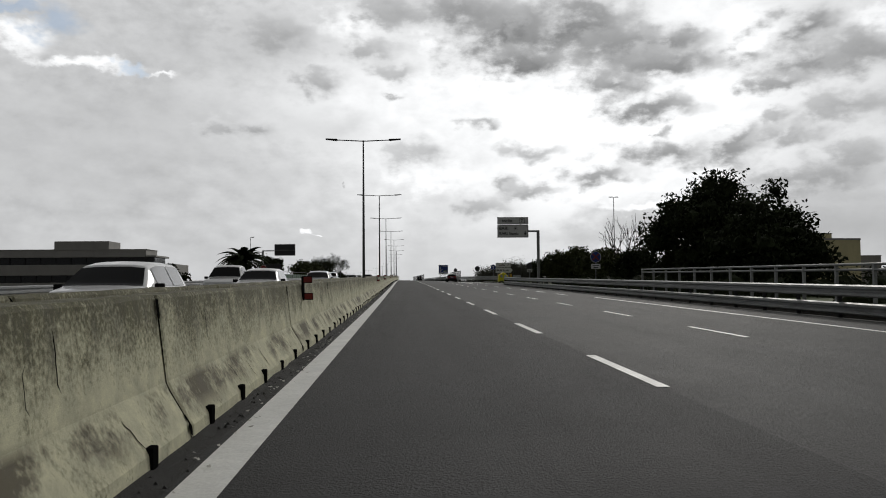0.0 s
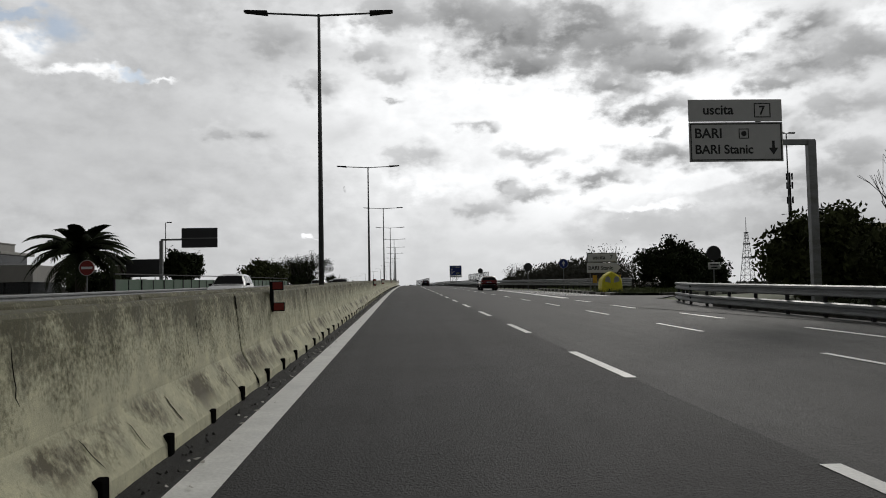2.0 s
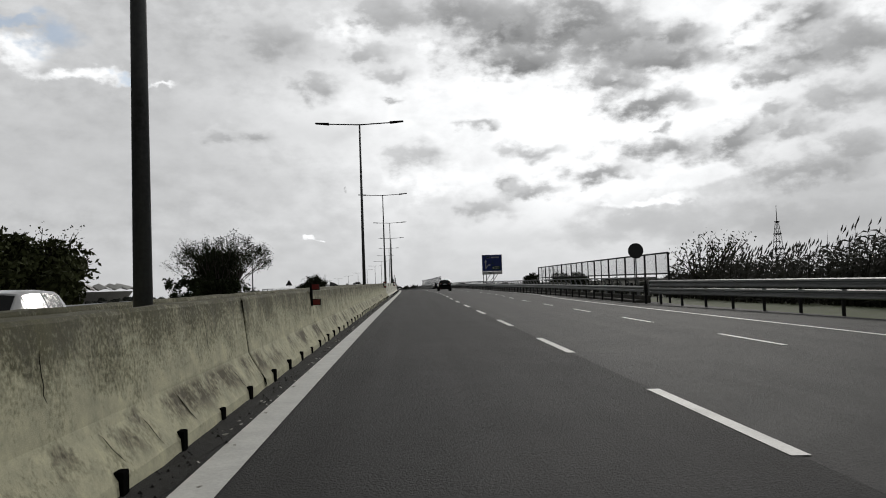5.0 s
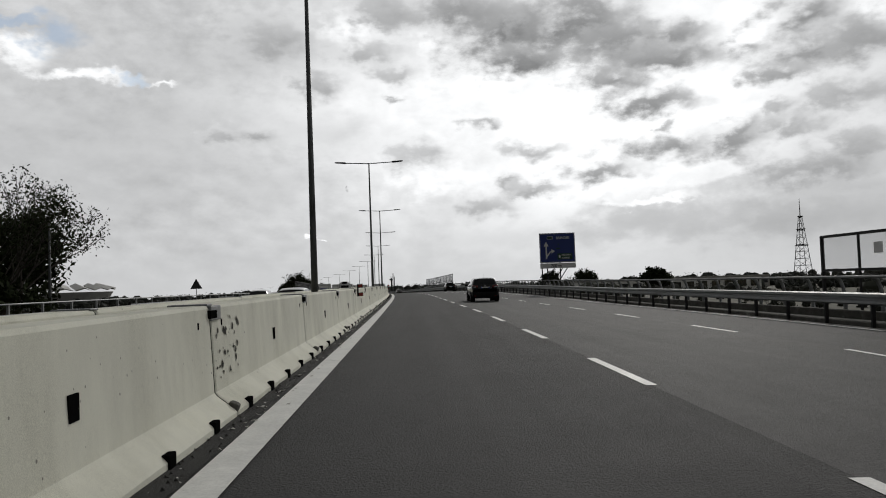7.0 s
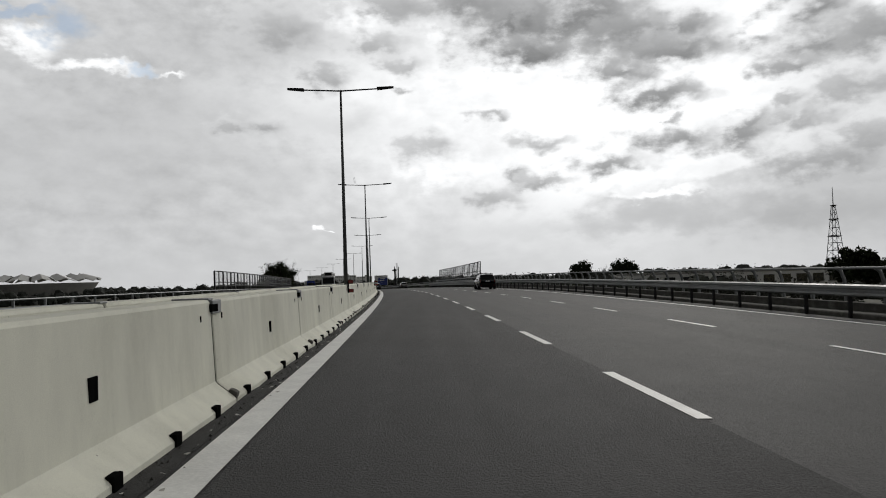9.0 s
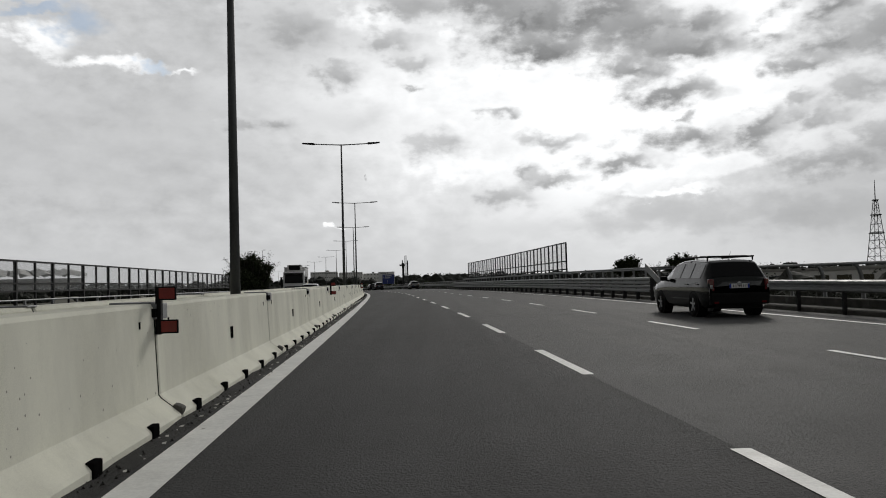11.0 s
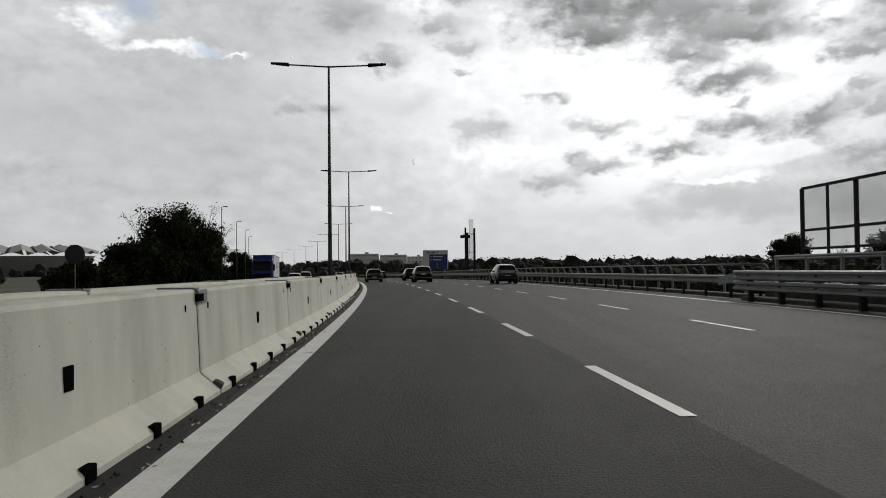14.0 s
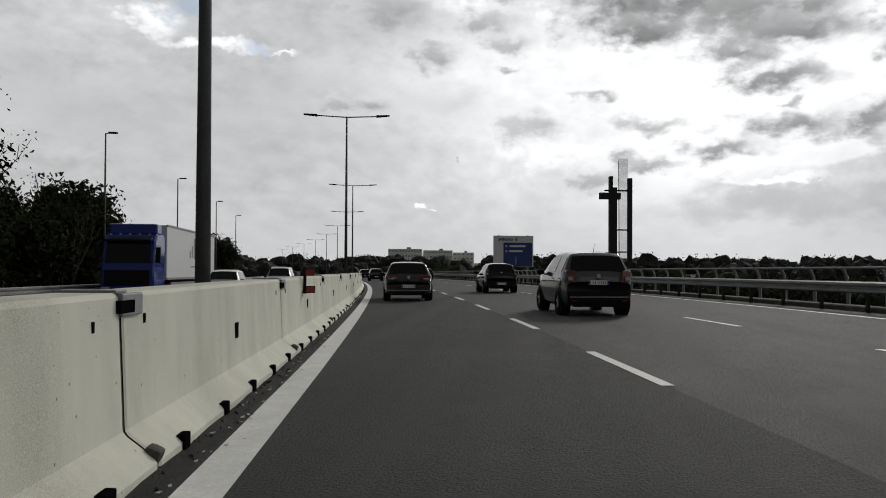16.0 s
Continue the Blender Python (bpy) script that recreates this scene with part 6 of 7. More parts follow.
def totem():
    p = blank("totem", stand(515.2, 15.7, -0.2, 0, False))
    tagged(p, "tall dark steel advertising totem with a glass fin", "totem")
    for x, h, w in ((-0.52, 7.3, 0.22), (-0.28, 6.6, 0.30), (0.72, 7.2, 0.26)):
        bm = bmesh.new()
        box(bm, (w, 0.3, h + 1), (x, 0, (h - 1) / 2), bevel=0.02)
        part("column", bm, DARK_STEEL, p)
    bm = bmesh.new()
    box(bm, (0.62, 0.05, 8.2), (0.28, 0, 4.35))
    part("glass_fin", bm, NOISE_GLASS, p)
    for z, x0, x1, t in ((6.05, -1.25, 0.1, 0.42), (3.9, -0.3, 0.75, 0.08), (6.4, -0.9, 0.75, 0.08), (2.5, -0.3, 0.75, 0.08)):
        bm = bmesh.new()
        box(bm, (x1 - x0, 0.28, t), ((x0 + x1) / 2, 0, z), bevel=0.01)
        part("crossbar", bm, DARK_STEEL, p)
    bm = bmesh.new()
    box(bm, (1.3, 0.3, 1.7), (0.2, -0.05, 1.0), bevel=0.03)
    f = part("plinth", bm, DARK_STEEL, p)
    words("10", 0.5, PANEL_WHITE, f, Matrix.Translation((-0.05, -0.21, 1.25)))
    bars(f, [(0.2, 0.9, 0.5, 0.08)], PANEL_WHITE, -0.21)
    bm = bmesh.new()
    rod(bm, (0.05, 0, 2.0), (-0.02, 0, 8.3), 0.02, 0.02, 5)
    part("cable", bm, DARK_STEEL, p)


totem()


def sign_from_behind():
    p = blank("road_sign", stand(144.8, -20.0, -0.1, 0, False))
    tagged(p, "dark back of a cantilever sign over the far slip road", "road sign")
    bm = bmesh.new()
    board(bm, 3.7, 2.05, 6.1, t=0.06)
    a = part("panel", bm, SIGN_BACK, p)
    bm = bmesh.new()
    box(bm, (3.7, 0.06, 0.10), (0, -0.06, 6.05))
    part("stiffener", bm, STEEL, a)
    bm = bmesh.new()
    box(bm, (0.34, 0.3, 7.0), (-3.95, 0.1, 2.35), bevel=0.02)
    part("post", bm, STEEL, p)
    bm = bmesh.new()
    box(bm, (2.2, 0.16, 0.18), (-2.9, 0.1, 5.95))
    part("arm", bm, STEEL, p)


sign_from_behind()


def dark_board():
    p = blank("billboard", stand(122.5, -18.6, -0.1, 0, False))
    tagged(p, "dark back of a low billboard on thin pipes", "billboard")
    bm = bmesh.new()
    board(bm, 2.5, 1.35, 2.55, t=0.06)
    part("panel", bm, SIGN_BACK, p)
    for x in (-0.9, -0.2, 0.9):
        bm = bmesh.new()
        rod(bm, (x, 0.05, -0.8), (x, 0.05, 2.6), 0.03, 0.03, 6)
        part("leg", bm, STEEL, p)


dark_board()


def side_lamp(s, lat, h, label, double=False):
    p = blank("street_lamp", Matrix.Translation(at(s, lat, -0.8)) @ Matrix.Rotation(heading(s), 4, "Z"))
    tagged(p, label, "street lamp", "side street lamps")
    h += 0.8
    bm = bmesh.new()
    rod(bm, (0, 0, 0), (0, 0, h), 0.10, 0.05, 10)
    part("pole", bm, POLE, p, smooth=True)
    for sg in ((-1, 1) if double else (1,)):
        bm = bmesh.new()
        rod(bm, (0, 0, h - 0.03), (sg * 0.35, 0, h + 0.02), 0.03, 0.03, 6)
        box(bm, (0.62, 0.28, 0.12), (sg * 0.50, 0, h + 0.03), bevel=0.03)
        part("lamp_head", bm, DARK_STEEL, p)


for s in (523.9, 547.5, 573.8, 600.5):
    side_lamp(s, -18.55, 11.3 if s < 530 else 10.8, "slim lamp post with one flat head beyond the far rail")
side_lamp(131.5, 36.3, 14.3, "tall lamp post with two heads beyond the hedge", True)
side_lamp(170.0, -31.0, 9.6, "slim lamp post behind the palm tree")
side_lamp(262.0, -24.0, 5.0, "short lamp post beside a leafy bush")
side_lamp(252.2, -18.7, 6.1, "concrete post in front of a half-bare tree")


# ---- trees and plants ----
def leaf_mesh(rnd, clumps, per, size, spread):
    """Small folded leaves round the clump centres."""
    vs, fs = [], []
    for c, r in clumps:
        for _ in range(per):
            d = Vector([max(-1.7, min(1.7, rnd.gauss(0, 1))) for _k in range(3)]) * (r * spread)
            p = c + d
            a = Vector((rnd.uniform(-1, 1), rnd.uniform(-1, 1), rnd.uniform(-1, 1))).normalized()
            b = a.cross(Vector((rnd.uniform(-1, 1), rnd.uniform(-1, 1), rnd.uniform(-1, 1)))).normalized()
            sz = size * rnd.uniform(0.6, 1.4)
            k = len(vs)
            vs += [p - a * sz, p + b * sz * 0.45, p + a * sz, p - b * sz * 0.45]
            fs.append((k, k + 1, k + 2, k + 3))
    return vs, fs


def blobs(rnd, clumps, vs, fs, k=0.62, fine=False):
    """Dense uneven heart of a clump, so that no sky shows through its middle."""
    for c, r in clumps:
        bm = bmesh.new()
        bmesh.ops.create_icosphere(bm, subdivisions=2 if fine else 1, radius=r * k)
        n = len(vs)
        bm.verts.ensure_lookup_table()
        for v in bm.verts:
            q = 1 + rnd.uniform(-0.25, 0.25)
            vs.append(c + v.co * q)
        for f in bm.faces:
            fs.append(tuple(n + v.index for v in f.verts))
        bm.free()


def limbs(bm, rnd, a, d, length, r, depth, fork=3, bend=0.35):
    b = a + d * length
    rod(bm, a, b, r, max(r * 0.62, 0.012), 6 if depth > 1 else 4)
    tips = []
    if depth == 0:
        return [b]
    for _ in range(fork):
        e = (d + Vector((rnd.gauss(0, bend), rnd.gauss(0, bend), rnd.gauss(0.1, bend * 0.6)))).normalized()
        tips += limbs(bm, rnd, a.lerp(b, rnd.uniform(0.6, 1.0)), e, length * rnd.uniform(0.6, 0.85), max(r * 0.6, 0.016), depth - 1, fork, bend)
    return tips + [b]


def tree(s, lat, h, rx, label, seed=1, z=-0.8, ry=None, density=70, leaf=0.16, mat=LEAF, trunk=0.25, dense=True, crown_low=0.25, category="tree", name="tree", clump_n=70):
    """A broad-leaved tree: trunk with limbs and a crown of leaf clumps with an uneven outline."""
    rnd = random.Random(seed)
    base = at(s, lat, z)
    ob = blank(name, Matrix.Translation(base))
    tagged(ob, label, category)
    ry = ry or rx
    bm = bmesh.new()
    rod(bm, (0, 0, 0), (0, 0, h * 0.4), trunk, trunk * 0.7, 9)
    limbs(bm, rnd, Vector((0, 0, h * 0.3)), Vector((0, 0, 1)), h * 0.28, trunk * 0.6, 2, 4, 0.55)
    part("trunk", bm, BARK, ob)
    mid, hz = h * (crown_low + (1 - crown_low) / 2), h * (1 - crown_low) / 2
    clumps = []
    for _ in range(clump_n):
        while True:
            v = Vector((rnd.uniform(-1, 1), rnd.uniform(-1, 1), rnd.uniform(-1, 1)))
            if 0.15 < v.length < 1:
                break
        v *= 0.72 + 0.28 * rnd.random()
        lump = 1 + 0.22 * noise.noise(Vector((v.x * 2 + seed, v.y * 2, v.z * 2)))
        r = rnd.uniform(0.16, 0.30) * min(rx, hz)
        clumps.append((Vector((v.x * rx * lump, v.y * ry * lump, mid + v.z * hz * 0.9 * lump)), r))
    vs, fs = leaf_mesh(rnd, clumps, int(density * 1.6), leaf * 1.15, 0.66)
    if dense:
        blobs(rnd, clumps, vs, fs, 0.6)
    pydata("crown", vs, fs, mat, ob)
    return ob


def bare_tree(s, lat, h, label, seed, z=-0.8, stems=5, depth=4, leafy=0, mat=LEAF, spread=0.28):
    """Many rising stems and fine twigs; leafy: leaves per twig end."""
    rnd = random.Random(seed)
    ob = blank("tree", Matrix.Translation(at(s, lat, z)))
    tagged(ob, label, "tree")
    bm = bmesh.new()
    tips = []
    for i in range(stems):
        a = 2 * math.pi * i / stems
        d = Vector((math.cos(a) * spread, math.sin(a) * spread, 1)).normalized()
        tips += limbs(bm, rnd, Vector((math.cos(a) * 0.2, math.sin(a) * 0.2, 0)), d, h * 0.36, 0.11, depth, 2, 0.24)
    part("trunk", bm, BARK, ob)
    if leafy:
        vs, fs = leaf_mesh(rnd, [(t, 0.6) for t in tips if t.z > h * 0.15], leafy, 0.10, 0.5)
        pydata("crown", vs, fs, mat, ob)
    return ob


def palm(s, lat, h, label, seed, fronds=60, reach=3.9):
    rnd = random.Random(seed)
    ob = blank("palm_tree", Matrix.Translation(at(s, lat, -0.8)))
    tagged(ob, label, "palm tree")
    bm = bmesh.new()
    for i in range(9):
        rod(bm, (0, 0, h * i / 9), (0, 0, h * (i + 1) / 9), 0.42, 0.36, 10)
    part("trunk", bm, BARK, ob)
    vs, fs = [], []
    for i in range(fronds):
        a, up = rnd.uniform(0, 6.283), rnd.uniform(-0.25, 1.35)
        out = Vector((math.cos(a), math.sin(a), 0))
        side = Vector((-math.sin(a), math.cos(a), 0))
        p, el, L = Vector((0, 0, h)), up, reach * rnd.uniform(0.8, 1.15)
        for j in range(14):
            q = p + (out * math.cos(el) + Vector((0, 0, math.sin(el)))) * (L / 14)
            w = 0.62 * math.sin(math.pi * (j + 1.2) / 15.5)
            droop = Vector((0, 0, -0.35 * w))
            for sg in (-1, 1):
                k = len(vs)
                vs += [p, q, q + side * sg * w + droop + (q - p) * 1.2, p + side * sg * w * 0.8 + droop + (q - p) * 1.2]
                fs += [(k, k + 1, k + 2), (k, k + 2, k + 3)]
            p = q
            el -= 0.115
    pydata("fronds", vs, fs, LEAF, ob)


# right-hand side
tree(64, 27.5, 10.0, 7.0, "large dense dark evergreen tree behind the guard rail", 11, density=130, clump_n=130, leaf=0.17, crown_low=0.05)
tree(48, 24.0, 6.0, 4.0, "dark dense bush behind the roadside rail", 12, crown_low=0.0, category="bush", name="bush", density=90)
bare_tree(102, 30.0, 10.2, "tall leafless tree with many pale upright branches", 13, stems=9, depth=4, spread=0.42)
for i, (s, la, h, r) in enumerate(((98, 21.5, 5.2, 3.2), (104, 25.0, 5.6, 4.0), (92, 24.5, 5.0, 3.4), (84, 22.5, 4.6, 3.2), (110, 30.0, 5.4, 4.0), (77, 24.0, 4.6, 3.0))):
    tree(s, la, h, r, "dark dense roadside shrub beyond the guard rail", 20 + i, crown_low=0.0, category="bush", name="bush", density=80, mat=LEAF_LIGHT if i in (0, 3) else LEAF)
for i, (s, la, h, r) in enumerate(((134, 26.2, 5.6, 3.8), (139, 30.0, 5.0, 3.6))):
    tree(s, la, h, r, "dark rounded shrub behind the exit sign", 30 + i, crown_low=0.0, category="bush", name="bush", density=100)
bare_tree(131, 19.2, 5.6, "thin half-bare shrub above the dark bushes", 34, stems=7, depth=3, leafy=3)
bare_tree(172, 38.0, 7.4, "spindly sapling with few leaves near the mast", 35, stems=6, depth=3, leafy=4)
bare_tree(178, 36.0, 6.4, "spindly young tree with sparse leaves near the mast", 36, stems=6, depth=3, leafy=5)
bare_tree(200, 20.5, 5.6, "pale half-bare shrub beyond the guard rail", 37, stems=7, depth=3, leafy=5, mat=LEAF_LIGHT)


def reeds(name, s0, s1, la0, la1, n, h, label, seed):
    rnd = random.Random(seed)
    vs, fs = [], []
    for _ in range(n):
        p = at(rnd.uniform(s0, s1), rnd.uniform(la0, la1), -0.8)
        hh = h * rnd.uniform(0.55, 1.08)
        lean = Vector((rnd.gauss(0.18, 0.10), rnd.gauss(0, 0.1), 0)) * hh
        top = p + Vector((0, 0, hh)) + lean
        a = rnd.uniform(0, 3.14)
        w = Vector((math.cos(a), math.sin(a), 0)) * 0.06
        k = len(vs)
        vs += [p - w, p + w, top]
        fs.append((k, k + 1, k + 2))
        for j in range(5):
            q = p.lerp(top, rnd.uniform(0.25, 0.9))
            b = rnd.uniform(0, 6.28)
            d = Vector((math.cos(b), math.sin(b), rnd.uniform(0.2, 0.9))) * rnd.uniform(0.4, 0.9)
            k = len(vs)
            vs += [q, q + d * 0.5 + Vector((0.05, 0.05, 0.08)), q + d + Vector((0, 0, -0.2)), q + d * 0.5 - Vector((0.05, 0.05, 0))]
            fs.append((k, k + 1, k + 2, k + 3))
        if rnd.random() < 0.45:
            k = len(vs)
            t2 = top + Vector((0.22, 0.05, 0.42))
            vs += [top - w, top.lerp(t2, 0.5) + Vector((0.10, 0.06, 0)), t2, top.lerp(t2, 0.45) - Vector((0.06, 0.06, 0))]
            fs.append((k, k + 1, k + 2, k + 3))
    ob = pydata(name, vs, fs, REED)
    return tagged(ob, label, "reeds", kind="stuff")


reeds("reeds", 150, 186, 20.0, 27, 4200, 4.0, "dense dark reeds with feathery plumes beyond the rail", 41)
reeds("reeds", 186, 205, 19, 24, 900, 3.4, "dense dark reed bed along the verge", 42)

# left-hand side
palm(120.4, -22.4, 4.2, "broad palm tree with drooping fronds beyond the far carriageway", 51)
palm(150, -30, 4.2, "smaller palm tree behind the green fence", 52, 30, 2.2)
for i, (s, la, h, r) in enumerate(((96, -27, 3.6, 3.0), (104, -31, 4.0, 3.2), (128, -24, 3.6, 2.6))):
    tree(s, la, h, r, "dark dense shrub beside the palm tree", 53 + i, crown_low=0.0, category="bush", name="bush", density=70)
tree(150.6, -23.5, 6.0, 2.6, "small dark leafy tree near the back of a sign", 60, crown_low=0.30, density=60, clump_n=60, leaf=0.2, trunk=0.16)
bare_tree(151.0, -23.5, 6.6, "thin leafy shoots rising from a small tree", 59, stems=5, depth=3, leafy=6)
tree(200, -22.8, 6.6, 4.2, "rounded leafy bush beyond the green fence", 61, crown_low=0.02, category="bush", name="bush", density=90, leaf=0.2, mat=LEAF_LIGHT)
bare_tree(201, -22.8, 7.0, "upright shoots growing out of a leafy bush", 62, stems=8, depth=3, leafy=9, mat=LEAF_LIGHT)
tree(262, -25.0, 8.6, 4.0, "small airy round tree beyond the far rail", 63, crown_low=0.15, density=40, dense=False, leaf=0.2, clump_n=90)
bare_tree(252, -22.5, 9.4, "half-bare tree with fine twigs and clustered leaves", 64, stems=13, depth=5, leafy=13, spread=0.72)
tree(249, -23.6, 4.6, 6.0, "dark low undergrowth beneath a half-bare tree", 65, crown_low=0.0, category="bush", name="bush", density=60)
for i, (s, la, h, rx, ry) in enumerate(((502, -20.5, 10.9, 4.4, 5.0), (491, -22.5, 7.0, 4.0, 4.5), (480, -24.5, 4.2, 3.0, 4.0), (509, -22.5, 8.6, 4.0, 5.0), (514, -21.5, 7.4, 3.8, 5.0), (525, -21.9, 9.6, 4.2, 5.0), (534, -23.5, 8.4, 3.6, 4.5))):
    tree(s, la, h, rx, "large dark leafy roadside tree beyond the far rail", 70 + i, z=-1.2, ry=ry, density=110, clump_n=110, crown_low=0.05, leaf=0.17)
bare_tree(501, -20.5, 12.0, "airy leafy branches above a dark tree crown", 77, z=-1.2, stems=9, depth=4, leafy=9, spread=0.5)
bare_tree(520, -20.0, 8.4, "thin half-bare branches beside the dark trees", 78, z=-1.2, stems=6, depth=4, leafy=4)
tree(592, -20.3, 9.6, 3.2, "dark rounded tree beyond the far rail", 79, z=-1.2, density=110, crown_low=0.0)
tree(445, -20.0, 3.2, 3.0, "low dark bush beyond the far rail", 80, crown_low=0.0, category="bush", name="bush")
# behind the bridge screens
tree(577, 108, 11.5, 5.5, "dark rounded tree in the fields beyond the bridge", 81, z=-2.5, leaf=0.25, density=60)
tree(553, 114, 11.0, 6.0, "dark leafy tree in the fields beyond the bridge", 82, z=-2.5, leaf=0.25, density=60)
bare_tree(566, 112, 9.0, "bare pale tree in the fields beyond the bridge", 83, z=-2.5, stems=7, depth=4)
for i, (s, la) in enumerate(((330, 42),)):
    tree(s, la, 3.6, 2.4, "dark small tree beside the blue sign", 84 + i, z=-1.0, crown_low=0.0, category="bush", name="bush")


# ---- buildings ----
def building(s, lat, z, w, d, h, mat, label, turn=0, floors=0, cols=0, band=None, parapet=0.3, window=(1.2, 1.2), setback=None, roof=WALL_GREY):
    b = blank("building", Matrix.Translation(at(s, lat, 0) * 1.0) @ Matrix.Rotation(heading(s) + radians(turn), 4, "Z"))
    b.matrix_basis.translation.z = z
    tagged(b, label, "building")
    bm = bmesh.new()
    box(bm, (w, d, h), (0, 0, h / 2), bevel=0.05)
    part("wall", bm, mat, b)
    bm = bmesh.new()
    box(bm, (w + 0.3, d + 0.3, parapet), (0, 0, h + parapet / 2 - 0.02), bevel=0.03)
    part("roof_edge", bm, roof, b)
    if band:
        bm = bmesh.new()
        box(bm, (w + 0.1, d + 0.1, band[1]), (0, 0, band[0]), bevel=0.02)
        part("band", bm, BRICK_RED, b)
    if setback:
        sw, sd, sh, sx = setback
        bm = bmesh.new()
        box(bm, (sw, sd, sh), (sx, 0, h + parapet + sh / 2 - 0.05), bevel=0.05)
        part("upper_storey", bm, mat, b)
        bm = bmesh.new()
        box(bm, (sw + 0.4, sd + 0.4, 0.25), (sx, 0, h + parapet + sh), bevel=0.03)
        part("upper_roof", bm, roof, b)
    for i in range(floors):
        for j in range(cols):
            x = (j + 0.5) / cols * w - w / 2
            z2 = h * (i + 0.55) / floors
            bm = bmesh.new()
            box(bm, (window[0], 0.12, window[1]), (x, -d / 2 - 0.01, z2), bevel=0.02)
            p = part("window", bm, WINDOW, b)
            bm = bmesh.new()
            box(bm, (window[0] + 0.2, 0.2, 0.1), (x, -d / 2 - 0.06, z2 - window[1] / 2 - 0.06))
            part("sill", bm, roof, p)
    return b


def office():
    """Long flat-roofed block beyond the far slip road: banded walls and strip glazing."""
    b = blank("building", stand(158.0, -43.0, 0, 0, False))
    tagged(b, "long pale flat-roofed office block with dark strip glazing", "building")
    for name, mat, x0, x1, y0, y1, z0, z1 in (
            ("plinth", WALL_GREY, -48, 0, 0, 9, -0.8, 0.4), ("glazing", WINDOW, -47.6, -0.4, 0.4, 8.6, 0.4, 1.8),
            ("wall_band", WALL_GREY, -48, 0, 0, 9, 1.8, 3.85), ("upper_glazing", WINDOW, -47, -4.4, 1.0, 8, 3.85, 5.25),
            ("roof_edge", WALL_GREY, -47.6, -3.9, 0.2, 9, 5.25, 5.6), ("roof_storey", WALL_GREY, -47, -6.2, 1.5, 8.5, 5.6, 6.75),
            ("roof_coping", WALL_GREY, -47.1, -6.1, 1.4, 8.6, 6.75, 6.9), ("stair_tower", WALL_GREY, -24, -13.5, 1.8, 8.2, 6.9, 8.5)):
        bm = bmesh.new()
        box(bm, (x1 - x0, y1 - y0, z1 - z0), ((x0 + x1) / 2, (y0 + y1) / 2, (z0 + z1) / 2), bevel=0.04)
        part(name, bm, mat, b)
    for z0, z1, y, xa, xb in ((0.4, 1.8, 0.4, -47, -0.5), (3.85, 5.25, 1.0, -46.5, -4.6)):
        for x in np.arange(xa, xb, 2.9):
            bm = bmesh.new()
            box(bm, (0.14, 0.12, z1 - z0), (x, y - 0.03, (z0 + z1) / 2))
            part("mullion", bm, DARK_STEEL, b)


office()
building(327, 171, -2, 44, 20, 21.5, WALL_BEIGE, "yellow-beige windowless factory block behind trees", 4, 0, 0, setback=(30, 14, 2.2, -4), parapet=0.8)
building(330, 196, -2, 20, 14, 15, WALL_GREY, "small grey building with overhanging roof", -10, 1, 2)
building(470, 105, 0, 64, 12, 4.4, WALL_WHITE, "long low pale shed with dark openings in the fields", -8, 1, 14, window=(3.0, 2.2), parapet=0.6)
building(520, 160, 0, 40, 14, 5.0, WALL_GREY, "long low grey shed far off in the fields", 5, 1, 8, window=(3.0, 2.0))


def cell_mast(s, lat, h):
    p = blank("radio_mast", Matrix.Translation(at(s, lat, -3)))
    tagged(p, "tall dark mobile phone mast with antenna panels", "radio mast")
    bm = bmesh.new()
    rod(bm, (0, 0, 0), (0, 0, h * 0.6), 0.75, 0.55, 12)
    rod(bm, (0, 0, h * 0.6), (0, 0, h), 0.45, 0.35, 12)
    part("column", bm, DARK_STEEL, p)
    for z in (h - 1.2, h - 4.2, h - 9):
        for i in range(3):
            a = 2.1 * i
            bm = bmesh.new()
            box(bm, (0.5, 0.35, 2.2), (math.cos(a) * 0.9, math.sin(a) * 0.9, z), turn=(0, 0, math.degrees(a)), bevel=0.05)
            rod(bm, (0, 0, z), (math.cos(a) * 0.9, math.sin(a) * 0.9, z), 0.06, 0.06, 5)
            part("antenna_panel", bm, DARK_STEEL, p)


cell_mast(312, 128.5, 38.5)


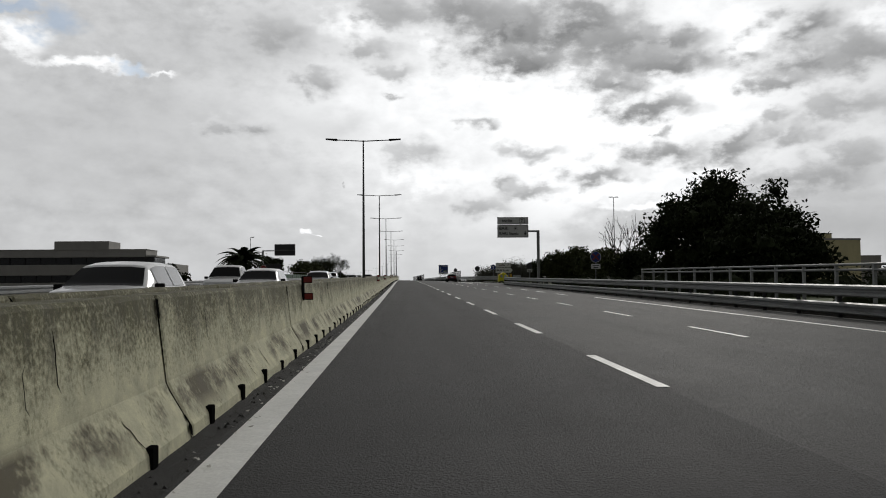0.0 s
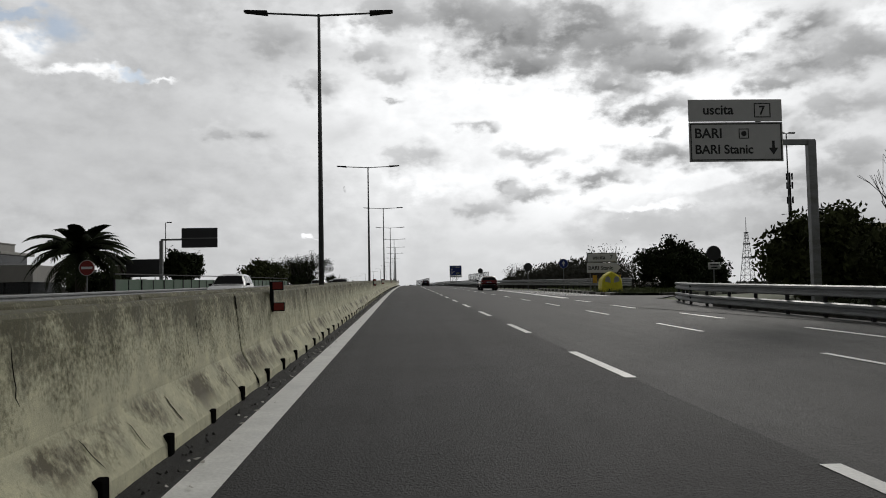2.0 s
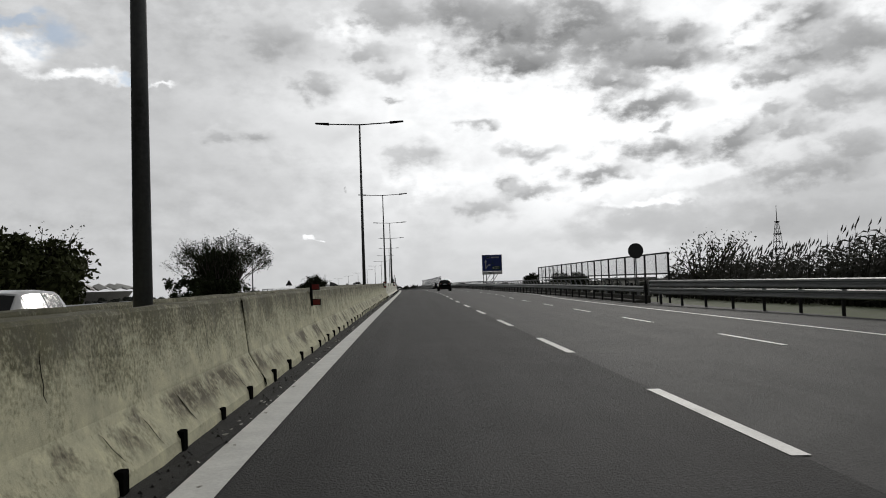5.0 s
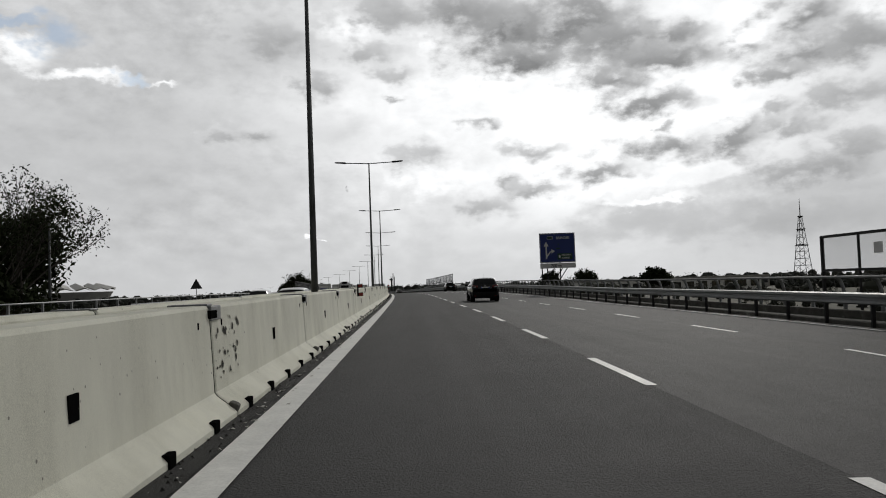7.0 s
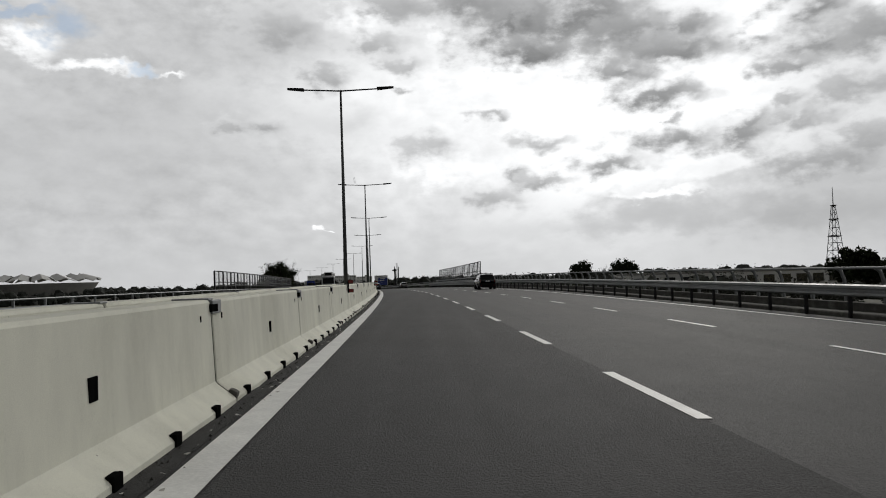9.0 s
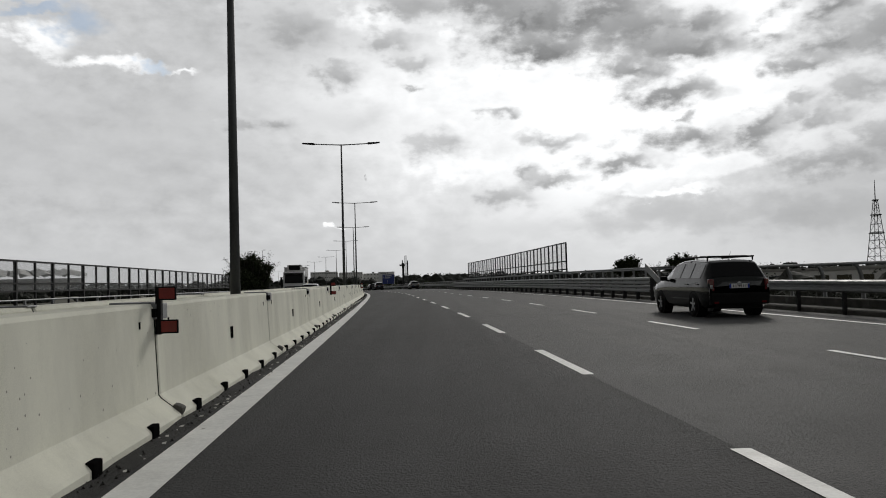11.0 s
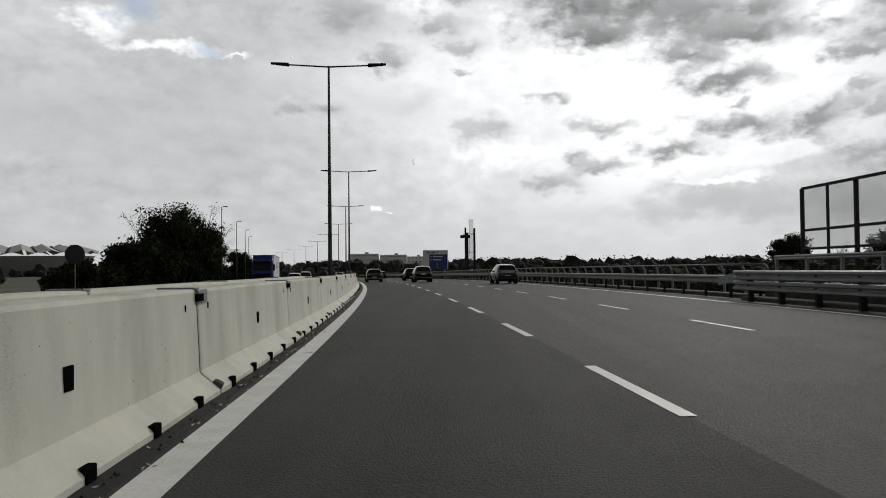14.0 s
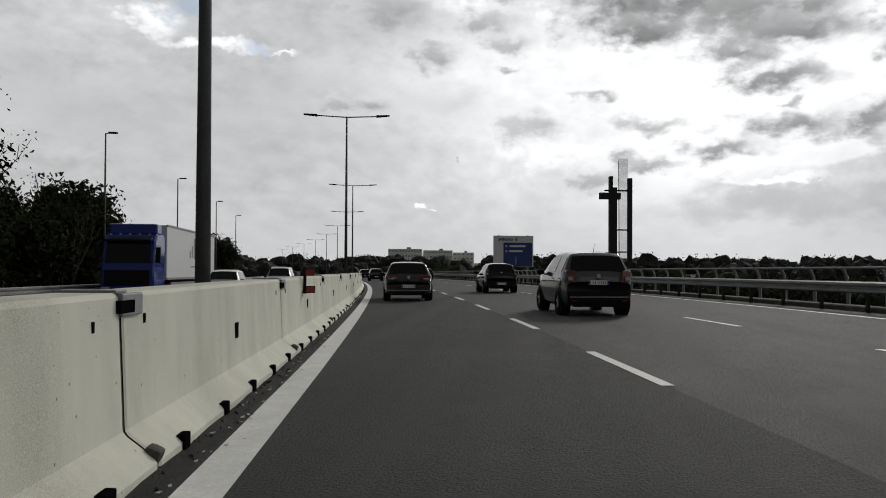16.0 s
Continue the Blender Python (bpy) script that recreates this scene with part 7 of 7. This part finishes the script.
def lattice_tower(x, y, h, w, label):
    p = blank("lattice_tower", Matrix.Translation((x, y, -1)))
    tagged(p, label, "lattice tower")
    cs = [(-1, -1), (1, -1), (1, 1), (-1, 1)]
    n = 9

    def half(q):
        return w / 2 * (1 - 0.82 * q)

    for cx, cy in cs:
        bm = bmesh.new()
        rod(bm, (cx * half(0), cy * half(0), 0), (cx * half(1), cy * half(1), h * 0.78), 0.45, 0.3, 5)
        part("leg", bm, DARK_STEEL, p)
    bm = bmesh.new()
    for i in range(n):
        a, b = i / n, (i + 1) / n
        for k in range(4):
            (x0, y0), (x1, y1) = cs[k], cs[(k + 1) % 4]
            rod(bm, (x0 * half(a), y0 * half(a), h * 0.78 * a), (x1 * half(b), y1 * half(b), h * 0.78 * b), 0.2, 0.2, 4)
            rod(bm, (x0 * half(b), y0 * half(b), h * 0.78 * b), (x1 * half(b), y1 * half(b), h * 0.78 * b), 0.28, 0.28, 4)
    part("bracing", bm, DARK_STEEL, p)
    bm = bmesh.new()
    rod(bm, (0, 0, h * 0.76), (0, 0, h), 0.6, 0.25, 6)
    part("spire", bm, DARK_STEEL, p)
    bm = bmesh.new()
    for q in (0.42, 0.62, 0.78):
        box(bm, (half(q / 0.78) * 2 + 2, half(q / 0.78) * 2 + 2, 1.0), (0, 0, h * q))
    part("platform", bm, DARK_STEEL, p)


lattice_tower(478.6, 1166.6, 99.0, 17, "tall lattice transmission tower on the skyline")


# ---- distance ----
def far_woods(name, spans, label, seed, mat):
    """Low woods and hedges along the skyline. spans: (x0, y0, x1, y1, depth, height, count)."""
    rnd = random.Random(seed)
    vs, fs = [], []
    for x0, y0, x1, y1, deep, h, n in spans:
        cl = []
        for _ in range(n):
            q = rnd.random()
            d = Vector((y1 - y0, x0 - x1, 0)).normalized() * rnd.uniform(-deep, deep)
            hh = h * rnd.uniform(0.3, 0.72) * (1 + 0.4 * noise.noise(Vector((q * 14, seed, 0))))
            c = Vector((x0 + (x1 - x0) * q, y0 + (y1 - y0) * q, -1.2 + hh * 0.4)) + d
            cl.append((c, hh * 0.62))
        blobs(rnd, cl, vs, fs, 0.8, True)
        a, b = leaf_mesh(rnd, cl, 60, h * 0.038, 0.52)
        k = len(vs)
        vs += a
        fs += [tuple(i + k for i in f) for f in b]
    ob = pydata(name, vs, fs, mat)
    return tagged(ob, label, "woods", kind="stuff")


far_woods("woods", ((40, 700, 260, 640, 30, 10, 170), (-10, 860, 330, 900, 30, 15, 190), (100, 560, 300, 420, 30, 7, 150), (-160, 980, 60, 960, 25, 15, 110), (160, 330, 330, 500, 20, 6, 80)),
          "dark low woods and scrub along the skyline", 91, DISTANT)
far_woods("woods", ((-330, 620, -60, 720, 30, 8, 170), (-420, 900, -120, 960, 30, 13, 170), (-90, 420, -260, 500, 25, 5, 110), (-60, 300, -220, 340, 20, 4.5, 80), (-70, 200, -300, 260, 20, 5, 60)),
          "dark low woods and hedges beyond the far carriageway", 92, DISTANT)
far_woods("woods", ((-1100, 1500, 1100, 1700, 80, 20, 420), (420, 420, 900, 1100, 60, 12, 140), (-900, 600, -520, 1200, 60, 13, 140)),
          "hazy dark tree line on the horizon", 93, DISTANT_PALE)


def scrub(bands, label, seed, mat):
    """Tangled low growth in bands along the road: (s0, s1, lat0, lat1, height, count)."""
    rnd = random.Random(seed)
    vs, fs = [], []
    for s0, s1, la0, la1, h, n in bands:
        cl = []
        for _ in range(n):
            s, la = rnd.uniform(s0, s1), rnd.uniform(la0, la1)
            hh = h * rnd.uniform(0.35, 0.9) * (1 + 0.5 * noise.noise(Vector((s * 0.06, la * 0.06, seed))))
            p = at(s, la)
            # the ground falls from the road's edge to the fields
            f = min(1.0, max(0.0, (abs(la) - 24.0) / 40.0))
            f = f * f * (3 - 2 * f)
            cl.append((Vector((p.x, p.y, (p.z - tilt(s, la) - 0.75) * (1 - f) - 0.9 * f + hh * 0.35)), hh * 0.6))
        blobs(rnd, cl, vs, fs, 0.62, True)
        a, b = leaf_mesh(rnd, cl, 120, 0.09 + h * 0.016, 0.46)
        k = len(vs)
        vs += a
        fs += [tuple(i + k for i in f) for f in b]
    return tagged(pydata("scrub", vs, fs, mat), label, "scrub", kind="stuff")


scrub(((206, 352, 18, 32, 1.1, 240), (206, 352, 32, 60, 2.4, 190), (345, 440, 17, 34, 1.5, 200), (345, 450, 36, 80, 4.6, 120)), "dark tangled scrub on the slope beyond the parapet", 95, DISTANT_PALE)
scrub(((-12, 92, 17.5, 25, 2.3, 230), (-12, 88, 25, 34, 3.6, 90)), "black-green undergrowth behind the tall box rail", 97, LEAF)
scrub(((436, 640, 20, 40, 1.9, 260), (440, 720, 46, 84, 5.6, 230), (560, 800, 18, 46, 5.6, 170)), "dark trees and brambles beyond the bridge railing", 96, LEAF)


def apartment_block(x, y, w, h, turn, floors, cols):
    b = blank("apartment_building", Matrix.Translation((x, y, -1)) @ Matrix.Rotation(radians(turn), 4, "Z"))
    tagged(b, "long pale apartment block on the skyline with rows of windows", "building", "skyline apartment blocks")
    bm = bmesh.new()
    box(bm, (w, 12, h), (0, 0, h / 2), bevel=0.1)
    part("wall", bm, BLOCK_WHITE, b)
    bm = bmesh.new()
    box(bm, (w * 0.12, 5, 1.4), (w * 0.1, 0, h + 0.6))
    part("roof_house", bm, WALL_GREY, b)
    for i in range(floors):
        for j in range(cols):
            bm = bmesh.new()
            box(bm, (w / cols * 0.36, 0.3, h / floors * 0.26), ((j + 0.5) / cols * w - w / 2, -6.05, h * (i + 0.6) / floors))
            part("window", bm, WINDOW, b)


apartment_block(-94.5, 1040, 24, 14.5, 4, 4, 12)
apartment_block(-71, 1044, 21, 13.6, 2, 4, 10)
apartment_block(-53, 1050, 15, 12.2, 2, 4, 5)


def stadium(x, y, w, h, turn):
    p = blank("stadium", Matrix.Translation((x, y, -1)) @ Matrix.Rotation(radians(turn), 4, "Z"))
    tagged(p, "distant oval stadium with pale petal-shaped roof canopies", "stadium")
    vs, fs = [], []
    n = 40
    for i in range(n):
        a = 2 * math.pi * i / n
        for k, z in ((0.82, 0), (0.98, h * 0.62), (1.0, h * 0.7)):
            vs.append((w / 2 * k * math.cos(a), w * 0.36 * k * math.sin(a), z))
    for i in range(n):
        for j in range(2):
            a, b = i * 3 + j, ((i + 1) % n) * 3 + j
            fs.append((a, b, b + 1, a + 1))
    pydata("bowl", vs, fs, WALL_GREY, p)
    for i in range(18):
        a0, a1 = 2 * math.pi * (i + 0.06) / 18, 2 * math.pi * (i + 0.94) / 18
        vs = []
        for a, up in ((a0, 0), ((a0 + a1) / 2, 2.2), (a1, 0)):
            vs += [(w / 2 * 1.04 * math.cos(a), w * 0.36 * 1.04 * math.sin(a), h * 0.78 + up), (w / 2 * 0.75 * math.cos(a), w * 0.36 * 0.75 * math.sin(a), h + up)]
        pydata("canopy", vs, [(0, 2, 3, 1), (2, 4, 5, 3)], WALL_WHITE, p)


stadium(-330, 960, 105, 20, 8)
